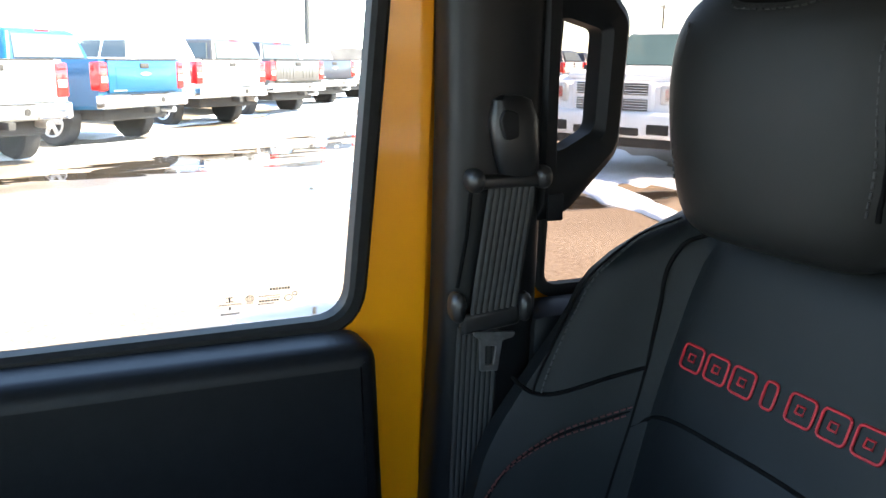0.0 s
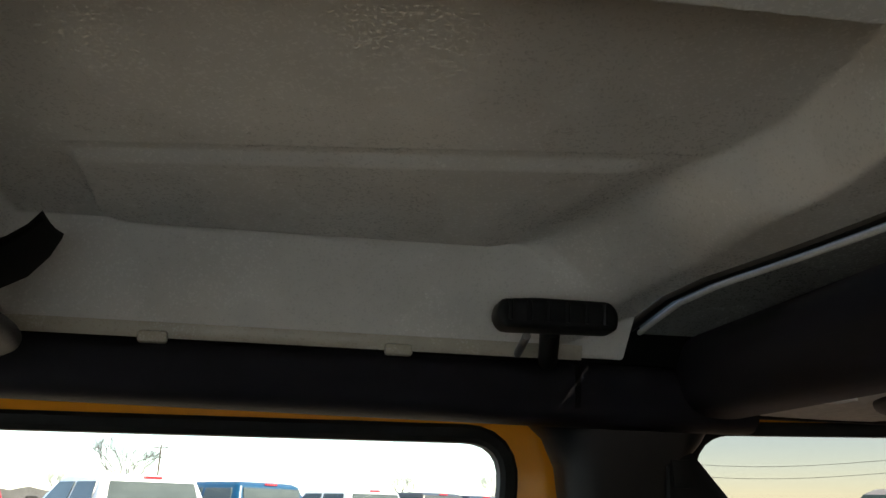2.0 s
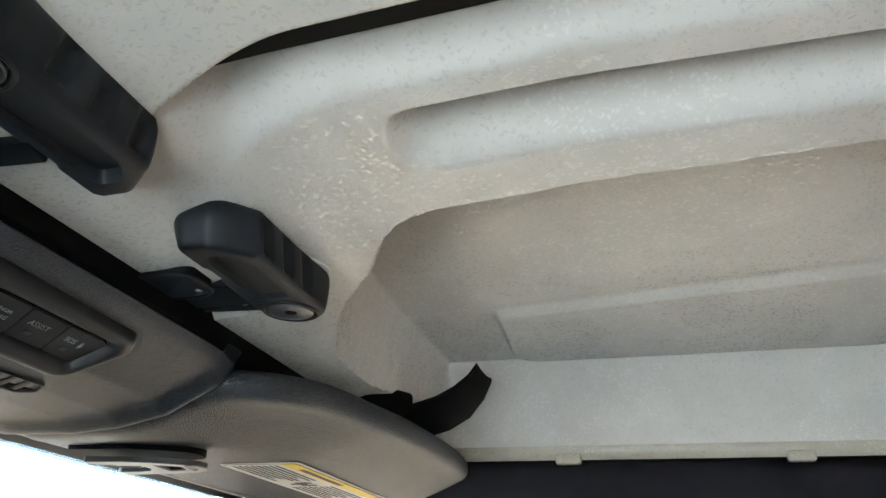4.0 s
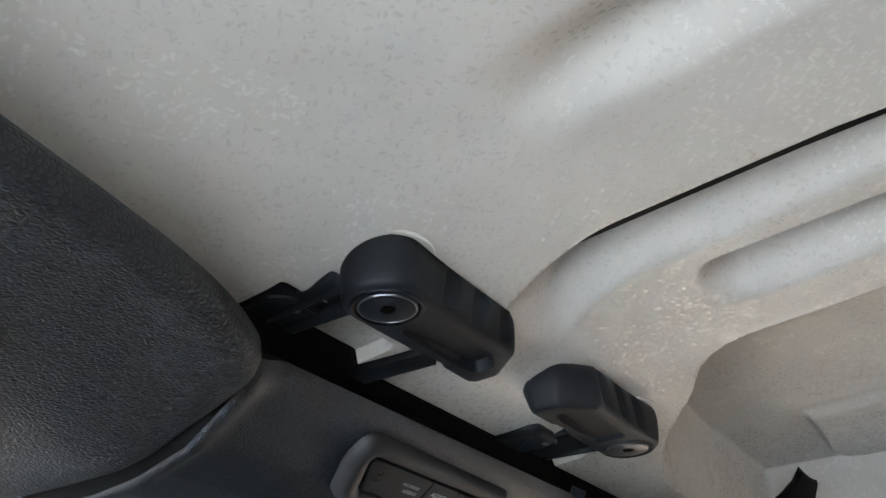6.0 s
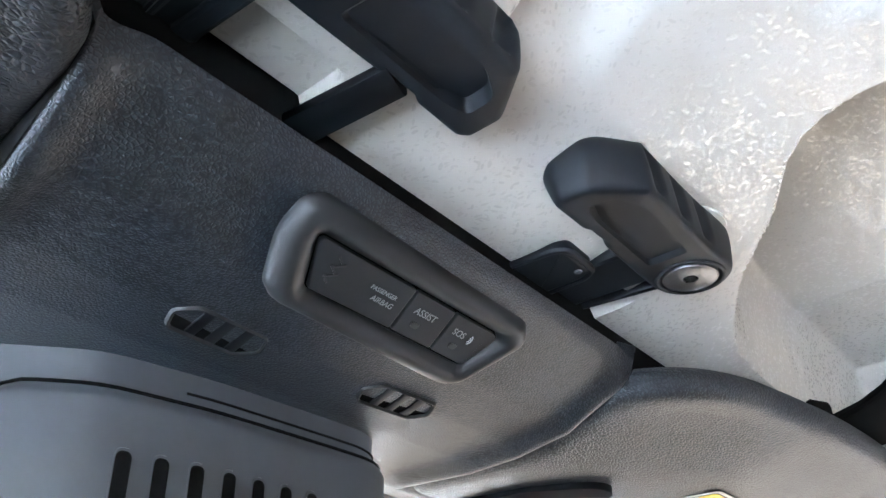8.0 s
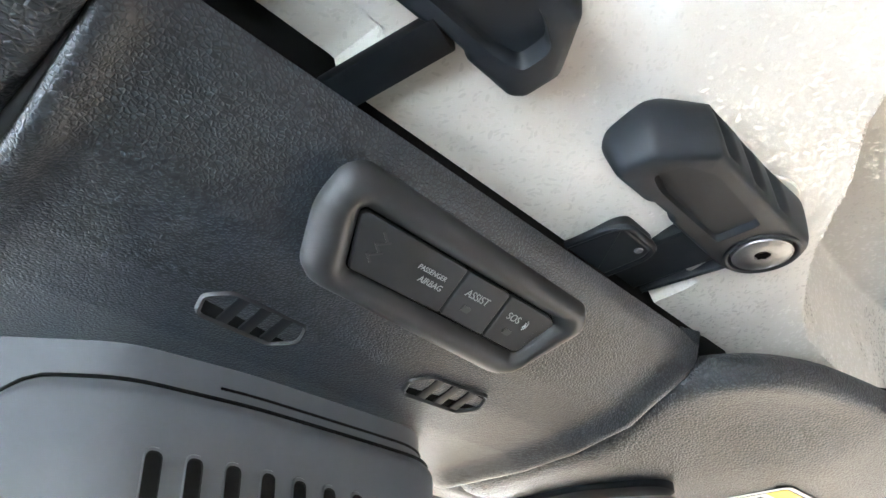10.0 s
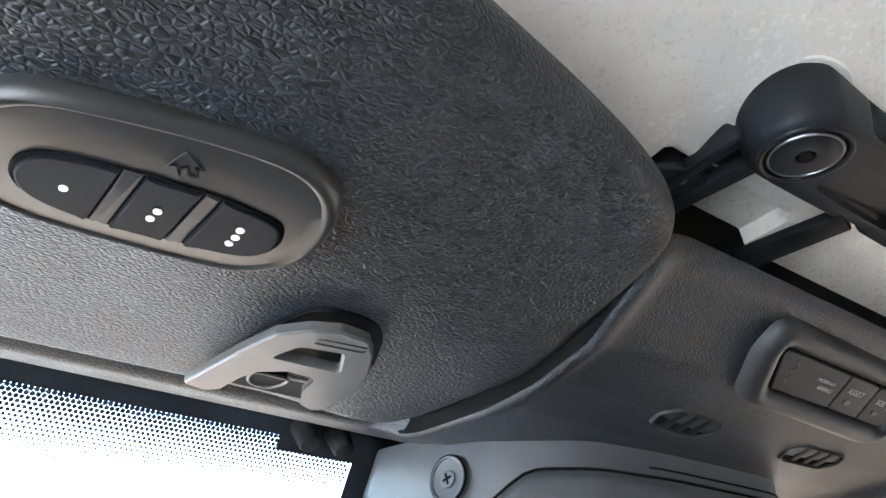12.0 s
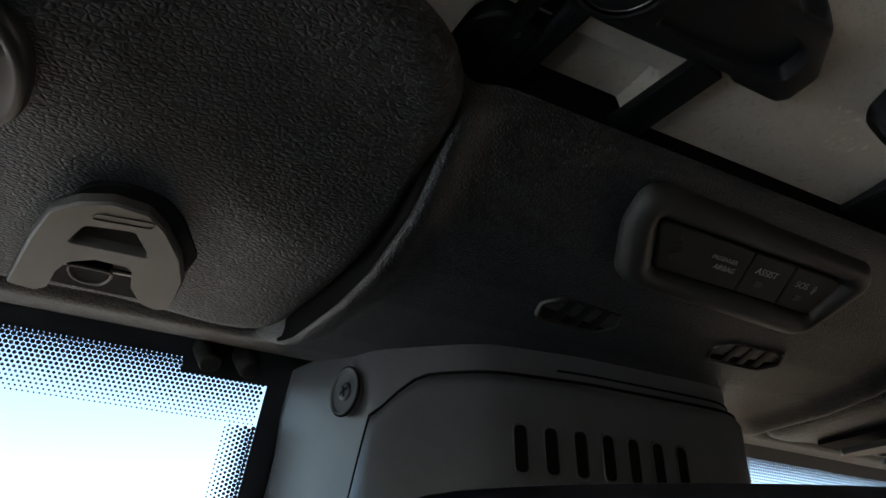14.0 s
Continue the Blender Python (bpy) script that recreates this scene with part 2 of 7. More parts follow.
def shell_material(name, base, scale=165.0, tilt=0.12):
    """Gel coat over chopped pale flakes: long chips lying every way, each shinier and tilted its own way."""
    m = mat(name, base, 0.34, var=0.07, var_scale=14)
    m.node_tree.nodes["Principled BSDF"].inputs["IOR"].default_value = 1.8
    n, l = m.node_tree.nodes, m.node_tree.links
    b = n["Principled BSDF"]
    base_src = b.inputs["Base Color"].links[0].from_socket
    tc = n.new("ShaderNodeTexCoord")

    def math_node(op, a, c, clamp=False):
        q = n.new("ShaderNodeMath")
        q.operation, q.use_clamp = op, clamp
        for k, v in enumerate((a, c)):
            if isinstance(v, (int, float)):
                q.inputs[k].default_value = v
            else:
                l.new(v, q.inputs[k])
        return q.outputs[0]

    def vec_node(op, a, c, scale_src=None):
        q = n.new("ShaderNodeVectorMath")
        q.operation = op
        l.new(a, q.inputs[0])
        if scale_src is not None:
            l.new(scale_src, q.inputs["Scale"])
        elif isinstance(c, tuple):
            q.inputs[1].default_value = c
        else:
            l.new(c, q.inputs[1])
        return q.outputs[0]
    wn = n.new("ShaderNodeTexNoise")
    wn.inputs["Scale"].default_value = 420
    wn.inputs["Detail"].default_value = 2
    l.new(tc.outputs["Object"], wn.inputs["Vector"])
    mx = n.new("ShaderNodeMix")
    mx.data_type = "VECTOR"
    mx.inputs["Factor"].default_value = 0.0013
    l.new(tc.outputs["Object"], mx.inputs[4])
    l.new(wn.outputs["Color"], mx.inputs[5])
    # flakes lie in drifts
    dn = n.new("ShaderNodeTexNoise")
    dn.inputs["Scale"].default_value = 9
    dn.inputs["Detail"].default_value = 3
    l.new(tc.outputs["Object"], dn.inputs["Vector"])
    drift = n.new("ShaderNodeMapRange")
    drift.inputs["From Min"].default_value, drift.inputs["From Max"].default_value = 0.44, 0.60
    drift.inputs["To Min"].default_value, drift.inputs["To Max"].default_value = 0.60, 1.0
    l.new(dn.outputs["Fac"], drift.inputs["Value"])
    tilt_sum = tone_sum = cover = None
    for ang, long_, shift in ((0.35, 0.38, (0, 0, 0)), (1.25, 0.42, (3.1, 1.7, 0.4)), (2.30, 0.36, (1.3, 4.2, 2.2))):
        mp = n.new("ShaderNodeMapping")
        mp.inputs["Location"].default_value = shift
        mp.inputs["Rotation"].default_value = (0, 0, ang)
        mp2 = n.new("ShaderNodeMapping")
        mp2.inputs["Scale"].default_value = (long_, 1.0, 0.75)
        l.new(mx.outputs[1], mp.inputs["Vector"])
        l.new(mp.outputs[0], mp2.inputs["Vector"])
        vo = n.new("ShaderNodeTexVoronoi")
        vo.inputs["Scale"].default_value = scale * 2.6
        l.new(mp2.outputs[0], vo.inputs["Vector"])
        se = n.new("ShaderNodeSeparateColor")
        l.new(vo.outputs["Color"], se.inputs[0])
        size = math_node("ADD", math_node("MULTIPLY", se.outputs[0], 0.40), 0.04)
        chip = math_node("MULTIPLY", math_node("SUBTRACT", size, vo.outputs["Distance"]), 22.0, True)
        chip = math_node("MULTIPLY", chip, drift.outputs["Result"])
        lean = vec_node("SCALE", vec_node("SUBTRACT", vo.outputs["Color"], (0.5, 0.5, 0.5)), None, chip)
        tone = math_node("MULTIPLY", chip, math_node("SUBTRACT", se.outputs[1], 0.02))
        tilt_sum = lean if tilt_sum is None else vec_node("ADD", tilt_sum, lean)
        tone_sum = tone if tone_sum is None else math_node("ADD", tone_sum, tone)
        cover = chip if cover is None else math_node("MAXIMUM", cover, chip)
    ts = n.new("ShaderNodeVectorMath")
    ts.operation = "SCALE"
    ts.inputs["Scale"].default_value = tilt
    l.new(tilt_sum, ts.inputs[0])
    ge = n.new("ShaderNodeNewGeometry")
    nrm = vec_node("NORMALIZE", vec_node("ADD", ge.outputs["Normal"], ts.outputs[0]), (0, 0, 0))
    l.new(nrm, b.inputs["Normal"])
    rr = n.new("ShaderNodeMapRange")
    rr.inputs["To Min"].default_value, rr.inputs["To Max"].default_value = 0.44, 0.19
    l.new(cover, rr.inputs["Value"])
    l.new(rr.outputs["Result"], b.inputs["Roughness"])
    sp = n.new("ShaderNodeMapRange")
    sp.inputs["To Min"].default_value, sp.inputs["To Max"].default_value = 0.14, 0.72
    l.new(cover, sp.inputs["Value"])
    l.new(sp.outputs["Result"], b.inputs["Specular IOR Level"])
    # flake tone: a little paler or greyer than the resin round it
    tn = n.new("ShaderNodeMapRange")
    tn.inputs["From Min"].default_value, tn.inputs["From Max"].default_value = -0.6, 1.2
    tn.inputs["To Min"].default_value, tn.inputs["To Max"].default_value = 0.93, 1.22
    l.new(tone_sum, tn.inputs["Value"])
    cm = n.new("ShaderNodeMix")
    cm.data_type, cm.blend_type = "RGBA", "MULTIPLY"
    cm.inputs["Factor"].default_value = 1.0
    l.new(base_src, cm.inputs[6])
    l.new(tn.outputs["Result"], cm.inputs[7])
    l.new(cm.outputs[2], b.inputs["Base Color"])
    return m


def grain_material(name, base, rough, scale, stretch, depth, warp=0.00035):
    """Moulded leather grain: raised cells, with the shade of the creases put into the colour."""
    m = mat(name, base, rough)
    n, l = m.node_tree.nodes, m.node_tree.links
    b = n["Principled BSDF"]
    tc = n.new("ShaderNodeTexCoord")
    mp = n.new("ShaderNodeMapping")
    mp.inputs["Scale"].default_value = stretch
    l.new(tc.outputs["Object"], mp.inputs["Vector"])
    wn = n.new("ShaderNodeTexNoise")
    wn.inputs["Scale"].default_value = scale * 0.45
    wn.inputs["Detail"].default_value = 4
    l.new(mp.outputs[0], wn.inputs["Vector"])
    mx = n.new("ShaderNodeMix")
    mx.data_type = "VECTOR"
    mx.inputs["Factor"].default_value = warp
    l.new(mp.outputs[0], mx.inputs[4])
    l.new(wn.outputs["Color"], mx.inputs[5])
    vo = n.new("ShaderNodeTexVoronoi")
    vo.feature = "DISTANCE_TO_EDGE"
    vo.inputs["Scale"].default_value = scale
    l.new(mx.outputs[1], vo.inputs["Vector"])
    mr = n.new("ShaderNodeMapRange")
    mr.interpolation_type = "SMOOTHERSTEP"
    mr.inputs["From Min"].default_value, mr.inputs["From Max"].default_value = 0.0, 0.42
    # creases open and close along their way
    on = n.new("ShaderNodeTexNoise")
    on.inputs["Scale"].default_value = scale * 0.30
    on.inputs["Detail"].default_value = 2
    l.new(mp.outputs[0], on.inputs["Vector"])
    ow = n.new("ShaderNodeMapRange")
    ow.inputs["From Min"].default_value, ow.inputs["From Max"].default_value = 0.35, 0.65
    ow.inputs["To Min"].default_value, ow.inputs["To Max"].default_value = 0.10, 0.03
    l.new(on.outputs["Fac"], ow.inputs["Value"])
    sh = n.new("ShaderNodeMath")
    l.new(vo.outputs["Distance"], sh.inputs[0])
    l.new(ow.outputs["Result"], sh.inputs[1])
    l.new(sh.outputs[0], mr.inputs["Value"])
    bp = n.new("ShaderNodeBump")
    bp.inputs["Strength"].default_value = 1.0
    bp.inputs["Distance"].default_value = depth
    l.new(mr.outputs["Result"], bp.inputs["Height"])
    l.new(bp.outputs["Normal"], b.inputs["Normal"])
    nz = n.new("ShaderNodeTexNoise")
    nz.inputs["Scale"].default_value = 9
    l.new(tc.outputs["Object"], nz.inputs["Vector"])
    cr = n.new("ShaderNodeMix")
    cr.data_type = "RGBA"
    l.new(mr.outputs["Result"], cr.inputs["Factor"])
    # crease shade lives in the colour: 0.36 of the base at cell edges
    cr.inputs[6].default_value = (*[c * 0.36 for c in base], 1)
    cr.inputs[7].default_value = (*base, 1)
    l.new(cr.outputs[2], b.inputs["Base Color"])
    r2 = n.new("ShaderNodeMapRange")
    r2.inputs["To Min"].default_value, r2.inputs["To Max"].default_value = rough - 0.06, rough + 0.08
    l.new(nz.outputs["Fac"], r2.inputs["Value"])
    l.new(r2.outputs["Result"], b.inputs["Roughness"])
    return m


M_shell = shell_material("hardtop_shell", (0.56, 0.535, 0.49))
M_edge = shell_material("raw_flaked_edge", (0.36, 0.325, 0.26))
# darker copy of the shell: shade by the crossbar put into the colour
M_shell_shaded = shell_material("rear_hardtop_shaded", (0.20, 0.205, 0.195))
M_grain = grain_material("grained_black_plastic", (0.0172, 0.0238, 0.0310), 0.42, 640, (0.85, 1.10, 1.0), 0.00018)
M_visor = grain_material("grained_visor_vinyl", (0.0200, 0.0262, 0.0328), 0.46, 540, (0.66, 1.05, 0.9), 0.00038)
M_plas = mat("matt_black_plastic", (0.0052, 0.0058, 0.0068), 0.48, spec=0.18, var=0.2, var_scale=60, bump=0.12, bump_scale=900, fine=0.0003)
M_latch = mat("moulded_latch_plastic", (0.0085, 0.0104, 0.0132), 0.52, spec=0.25, var=0.2, var_scale=40, bump=0.15, bump_scale=1200, fine=0.0003)
M_gloss = mat("satin_black_plastic", (0.0095, 0.0096, 0.0102), 0.38, var=0.15, var_scale=30)
M_bezel = mat("satin_bezel_plastic", (0.0190, 0.0192, 0.0200), 0.44, spec=0.28, var=0.15, var_scale=30)
M_remote = mat("satin_remote_plastic", (0.020, 0.0205, 0.0205), 0.36, spec=0.5, var=0.1, var_scale=40)
M_lever = mat("dull_black_lever_plastic", (0.0045, 0.0050, 0.0056), 0.6, spec=0.06, var=0.2, var_scale=50)
M_switch = mat("switch_key_plastic", (0.0165, 0.0175, 0.0190), 0.5, spec=0.2, var=0.12, var_scale=60, bump=0.1, bump_scale=1200, fine=0.0002)
M_key = mat("dark_key_plastic", (0.0040, 0.0058, 0.0085), 0.5, spec=0.06, var=0.1, var_scale=40)
M_pocket = mat("visor_pocket_plastic", (0.0036, 0.0042, 0.0056), 0.6, spec=0.05, var=0.2, var_scale=40)
M_pod = mat("pod_grey_plastic", (0.050, 0.055, 0.061), 0.36, var=0.1, var_scale=30, bump=0.1, bump_scale=1500, fine=0.0002)
M_pillar = mat("pillar_trim_plastic", (0.0062, 0.0068, 0.0076), 0.38, spec=0.22, var=0.15, var_scale=30, bump=0.12, bump_scale=900, fine=0.0003)
M_rubber = mat("black_rubber", (0.010, 0.010, 0.010), 0.65, spec=0.2, var=0.2, var_scale=50)
M_gap = mat("dark_gap", (0.005, 0.005, 0.005), 0.9, spec=0.05, var=0.2, var_scale=50)
M_leather = mat("black_seat_leather", (0.0066, 0.0078, 0.0084), 0.42, spec=0.20, var=0.15, var_scale=6, bump=0.25, bump_scale=500, bump_kind="leather", fine=0.0004)
M_leath2 = mat("smooth_seat_leather", (0.0105, 0.0106, 0.0100), 0.42, spec=0.19, var=0.12, var_scale=6, bump=0.2, bump_scale=600, bump_kind="leather", fine=0.0003)
M_thread = mat("black_thread", (0.020, 0.021, 0.021), 0.7, var=0.3, var_scale=300)
M_redthread = mat("red_thread", (0.42, 0.012, 0.02), 0.6, var=0.2, var_scale=400)
M_dredthread = mat("dark_red_thread", (0.09, 0.02, 0.018), 0.6, var=0.2, var_scale=400)
M_yellow = mat("yellow_body_paint", (0.72, 0.255, 0.003), 0.32, var=0.04, var_scale=10, coat=0.5, spec=0.4)
M_cloth = mat("grey_headliner_cloth", (0.58, 0.55, 0.50), 0.85, var=0.15, var_scale=120, bump=0.3, bump_scale=900, fine=0.0004)
M_pad = mat("padded_bar_cover", (0.0072, 0.0064, 0.0098), 0.5, spec=0.18, var=0.2, var_scale=30, bump=0.3, bump_scale=800, bump_kind="leather", fine=0.0004)
M_belt = mat("belt_webbing", (0.018, 0.018, 0.018), 0.6, var=0.2, var_scale=200, bump=0.5, bump_scale=60, fine=0.001, stretch=(1, 12, 0.5))
M_steel = mat("bright_steel", (0.62, 0.62, 0.62), 0.3, 1.0, var=0.1, var_scale=80)
M_bolt = mat("brushed_bolt_steel", (0.20, 0.205, 0.215), 0.38, 1.0, var=0.15, var_scale=120)
M_dsteel = mat("blackened_steel", (0.008, 0.011, 0.015), 0.5, 0.0, spec=0.2, var=0.2, var_scale=80)
M_tongue = mat("worn_steel", (0.22, 0.22, 0.22), 0.4, 0.9, var=0.2, var_scale=80)
M_clip = mat("grey_visor_clip_plastic", (0.052, 0.052, 0.052), 0.4, var=0.1, var_scale=60, bump=0.1, bump_scale=1200, fine=0.0002)
M_white = mat("white_print", (0.8, 0.8, 0.8), 0.5, var=0.03, var_scale=100)
M_greyprint = mat("grey_print", (0.20, 0.205, 0.21), 0.5, var=0.05, var_scale=100)
M_dimprint = mat("dim_print", (0.06, 0.06, 0.065), 0.5, var=0.05, var_scale=100)
M_paper = mat("warning_label_paper", (0.66, 0.64, 0.58), 0.5, var=0.04, var_scale=40)
M_lyellow = mat("warning_label_yellow", (0.78, 0.55, 0.02), 0.5, var=0.04, var_scale=40)
M_lblack = mat("label_ink", (0.05, 0.05, 0.05), 0.6, var=0.1, var_scale=40)
M_glass = glass_mat("clear_window_glass", (0.94, 0.96, 0.95))
M_tint = glass_mat("tinted_window_glass", (0.585, 0.537, 0.505))
M_frit = mat("ceramic_frit", (0.012, 0.014, 0.018), 0.4, var=0.1, var_scale=50)
M_mirror = mat("mirror_glass", (0.85, 0.87, 0.88), 0.02, 1.0, var=0.01, var_scale=5)


# ---- cabin structure ----
SEAM = -0.070


CROWN = [(-0.50, 1.744), (-0.38, 1.748), (-0.10, 1.755), (0.05, 1.751), (0.20, 1.738), (0.34, 1.728)]
Y_FRONT = 0.313


def panel_rear(x):
    return -0.446 + 0.26 * x * x


# plan of the passenger's panel: rim of the deep bay, its rear ramp, and the crest beside the seam
BAY_FRONT = [(0.106, 0.135), (0.108, 0.148), (0.112, 0.160), (0.120, 0.172), (0.135, 0.184), (0.155, 0.194), (0.178, 0.208), (0.207, 0.236), (0.225, 0.248), (0.250, 0.261), (0.285, 0.2715), (0.36, 0.274), (0.44, 0.270), (0.60, 0.265)]
BAY_INNER = [(-0.36, 0.082), (-0.14, 0.096), (-0.06, 0.101), (0.06, 0.106), (0.30, 0.108)]
BAY_REAR = [(0.10, -0.325), (0.20, -0.335), (0.26, -0.333), (0.312, -0.320), (0.345, -0.302), (0.40, -0.284), (0.468, -0.264), (0.551, -0.232), (0.585, -0.190)]
RAMP = [(0.10, 0.030), (0.20, 0.026), (0.313, 0.048), (0.472, 0.105), (0.60, 0.10)]
CREST = [(-0.40, -0.020), (-0.06, -0.016), (0.05, -0.012), (0.114, -0.008), (0.165, -0.009), (0.192, 0.000), (0.217, 0.014), (0.240, 0.030)]


SEAM_DROP = [(0.50, 0.0), (0.56, 0.006), (0.60, 0.018), (0.66, 0.040)]
CORNER_DROP = [(0.44, 0.0), (0.48, 0.005), (0.52, 0.018), (0.56, 0.032), (0.60, 0.045), (0.66, 0.060)]


def side_wall(x):
    """Height of the steep outer side of the roof, above the door."""
    t = max(0.0, (x - 0.562) / 0.052)
    return 1.7900 - 0.091 * t ** 1.15 + 0.2 * max(0.0, 0.562 - x)


def pocket(x, y, x0, x1):
    """Shallow sunk pocket where a latch arm enters the front edge."""
    return 0.0080 * ss(x0, x0 + 0.0025, x) * (1 - ss(x1 - 0.0025, x1, x)) * ss(0.2845, 0.2870, y - 0.25 * max(0.0, x0 + 0.012 - x))


def roof_pass(x, y):
    z = curve1(CROWN, y)
    # the panel rises again beyond the crest, towards the seam
    z += 0.018 * ss(0.0, 0.036, curve1(CREST, y) - x) * ss(0.240, 0.205, y)
    # long trough, steep on the inner side and easing out on the outer one
    gx = (x - 0.034) / 0.031
    g = ss(0.003, 0.014, x) * (1 - ss(0.018, 0.064, x)) ** 0.8 * (1 - ss(0.118, 0.148 - 0.012 * gx * gx, y)) * ss(-0.365, -0.325, y)
    z += 0.027 * g
    z -= 0.026 * ss(0.190, 0.300, y) * (1 - 0.5 * ss(0.35, 0.5, x))
    z += pocket(x, y, 0.084, 0.160)
    z = min(z, side_wall(x), 1.7480 - lerp(curve1(CORNER_DROP, x), curve1(SEAM_DROP, x), ss(-0.27, -0.36, y)) + 0.08 * (1 - ss(0.38, 0.46, x)))
    # deep bay with steep sides and a broad ramp at the rear
    inn = x - curve1(BAY_INNER, y)
    fro = curve1(BAY_FRONT, x) - y
    if inn <= 0 or fro <= 0:
        return max(z, 1.688)
    ei, ef = min(1.0, inn / 0.010), min(1.0, fro / 0.014)
    yb = curve1(BAY_REAR, x)
    rear = 1 - ss(0.0, 1.0, (yb - y) / curve1(RAMP, x))
    bay = (1 - (1 - ei) ** 2.0) * (1 - (1 - ef) ** 2.0)
    bay = bay * bay * (3 - 2 * bay) * 0.5 + bay * 0.5
    crease = 0.386 + 0.143 * (min(max(y, -0.30), 0.26) - 0.05)
    deep = 1.8120 - 0.072 * (min(x, crease) - 0.10) + 0.0016 * ss(crease - 0.0005, crease + 0.0020, x) - 0.035 * max(0.0, x - crease)
    # long pad beyond the crease, proud of the channel round it
    px = 0.5560 - x
    cor = 0.030
    dx, dy = max(0.0, cor - px), max(0.0, cor - (0.178 - y))
    d = cor - math.hypot(dx, dy) if (dx > 0 and dy > 0) else min(px, 0.178 - y)
    pad = ss(0.0, lerp(0.009, 0.0035, ss(0.47, 0.54, x)), d) * ss(0.010, 0.030, x - crease) * ss(yb + 0.0, yb + 0.05, y)
    deep -= 0.0085 * pad * (0.55 + 0.45 * ss(crease, 0.556, x))
    deep = min(deep, side_wall(x))
    return max(lerp(z, max(z, deep), bay * rear), 1.688)


def roof_drv(x, y):
    z = curve1(CROWN, y) - 0.004
    u = -x
    g = ss(0.22, 0.30, u) * (1 - ss(0.40, 0.48, u)) * (1 - ss(0.09, 0.18, y)) * ss(-0.36, -0.29, y)
    z += 0.014 * g
    z += 0.012 * ss(0.145, 0.175, u) * (1 - ss(0.175, 0.205, u)) * (1 - ss(0.10, 0.17, y))
    z -= 0.29 * max(0.0, u - 0.42)
    z -= 0.018 * ss(0.190, 0.300, y)
    z += pocket(u, y, 0.070, 0.158)
    return max(z, 1.688)


def seam_front(y):
    """The driver's panel rounds away from the seam at its front corner."""
    return 0.034 * ss(0.150, 0.262, y)


def dense(a, b, step, fine_step, zones):
    """Stations from a to b, closer together inside the zones."""
    out = [a]
    while out[-1] < b - 1e-6:
        x = out[-1]
        out.append(min(b, x + (fine_step if any(p <= x <= q for p, q in zones) else step)))
    return out


XP = dense(SEAM + 0.013, 0.628, 0.0034, 0.0013, ((0.000, 0.018), (0.080, 0.128), (0.34, 0.44), (0.562, 0.618)))
YP = [(y - Y_FRONT) / (-0.372 - Y_FRONT) for y in dense(-0.372, Y_FRONT, 0.0030, 0.0016, ((-0.36, -0.30), (0.09, 0.295)))]


def _pass(u, v):
    x = XP[round(u * (len(XP) - 1))]
    y = lerp(Y_FRONT, panel_rear(x), YP[round(v * (len(YP) - 1))])
    return Vector((x, y, roof_pass(x, y)))


tagged(part("ceiling_panel_passenger", sheet(_pass, len(XP) - 1, len(YP) - 1, 0.02), M_shell), "off-white flaked removable hardtop panel with moulded ribs", "roof panel", kind="structure")


def _drv(u, v):
    w = 1 - (1 - u) ** 1.3
    x = lerp(-0.628, SEAM + 0.004, w)
    y = lerp(panel_rear(x), Y_FRONT, v)
    x += seam_front(y) * ss(0.75, 1.0, u)
    edge = ss(0.955, 1.0, u)
    return Vector((x, y, roof_drv(min(x, SEAM), y) - 0.002 + 0.012 * edge * edge))


tagged(part("ceiling_panel_driver", sheet(_drv, 240, 270, 0.018), M_shell), "off-white flaked smooth removable hardtop panel", "roof panel", kind="structure")
tagged(part("roof_seam_seal", sheet(lambda u, v: Vector((SEAM + lerp(-0.016, 0.030, u), lerp(-0.45, 0.29, v), curve1(CROWN, lerp(-0.45, 0.29, v)) + 0.014 - 0.02 * ss(0.2, 0.31, lerp(-0.45, 0.29, v)))), 2, 20, 0.004), M_rubber),
       "black rubber seal between the two roof panels", "seal", kind="structure")

# rear roof behind the removable panels


def _rear(u, v):
    x = lerp(-0.66, 0.66, u)
    y = lerp(-1.80, panel_rear(x) - 0.021, v)
    near = ss(-0.80, -0.42, y)
    return Vector((x, y, 1.742 + 0.012 * math.sin(v * 9) * (1 - v) - lerp(0.05 * ss(0.56, 0.66, abs(x)), curve1(SEAM_DROP, abs(x)), near)))


def seam_line(x, dy, dz):
    return Vector((x, panel_rear(x) + dy, 1.7455 + dz - curve1(SEAM_DROP, abs(x))))


tagged(part("ceiling_rear", sheet(_rear, 50, 40, 0.03), M_shell_shaded), "textured rear hardtop ceiling, darkened for the shade by the crossbar", "roof", kind="structure")
XL = [i / 24 * 0.64 for i in range(-24, 25)]
tagged(part("rear_seam_seal", tube([seam_line(x, -0.010, 0.004) for x in XL], 0.0065, 8), M_rubber), "black rubber seal at the rear of the roof panels", "seal", kind="structure")
tagged(part("rear_seam_trim", tube([seam_line(x, -0.021, -0.002) for x in XL], 0.0030, 8), M_shell), "pale bead along the rear seam of the roof", "trim", kind="structure")


# ---- header: the padded strip between windshield and roof ----
HDR = [(0.2915, 1.6755), (0.2922, 1.6715), (0.2950, 1.6678), (0.300, 1.6640), (0.334, 1.6450), (0.367, 1.6375), (0.40, 1.6345), (0.45, 1.6355), (0.48, 1.6380), (0.505, 1.6430), (0.520, 1.6475), (0.5275, 1.6525), (0.531, 1.664)]


LIP = [(0.278, 0.160), (0.294, 0.1585), (0.335, 0.1560), (0.375, 0.1545), (0.410, 0.1545), (0.449, 0.1555), (0.480, 0.163), (0.55, 0.19)]


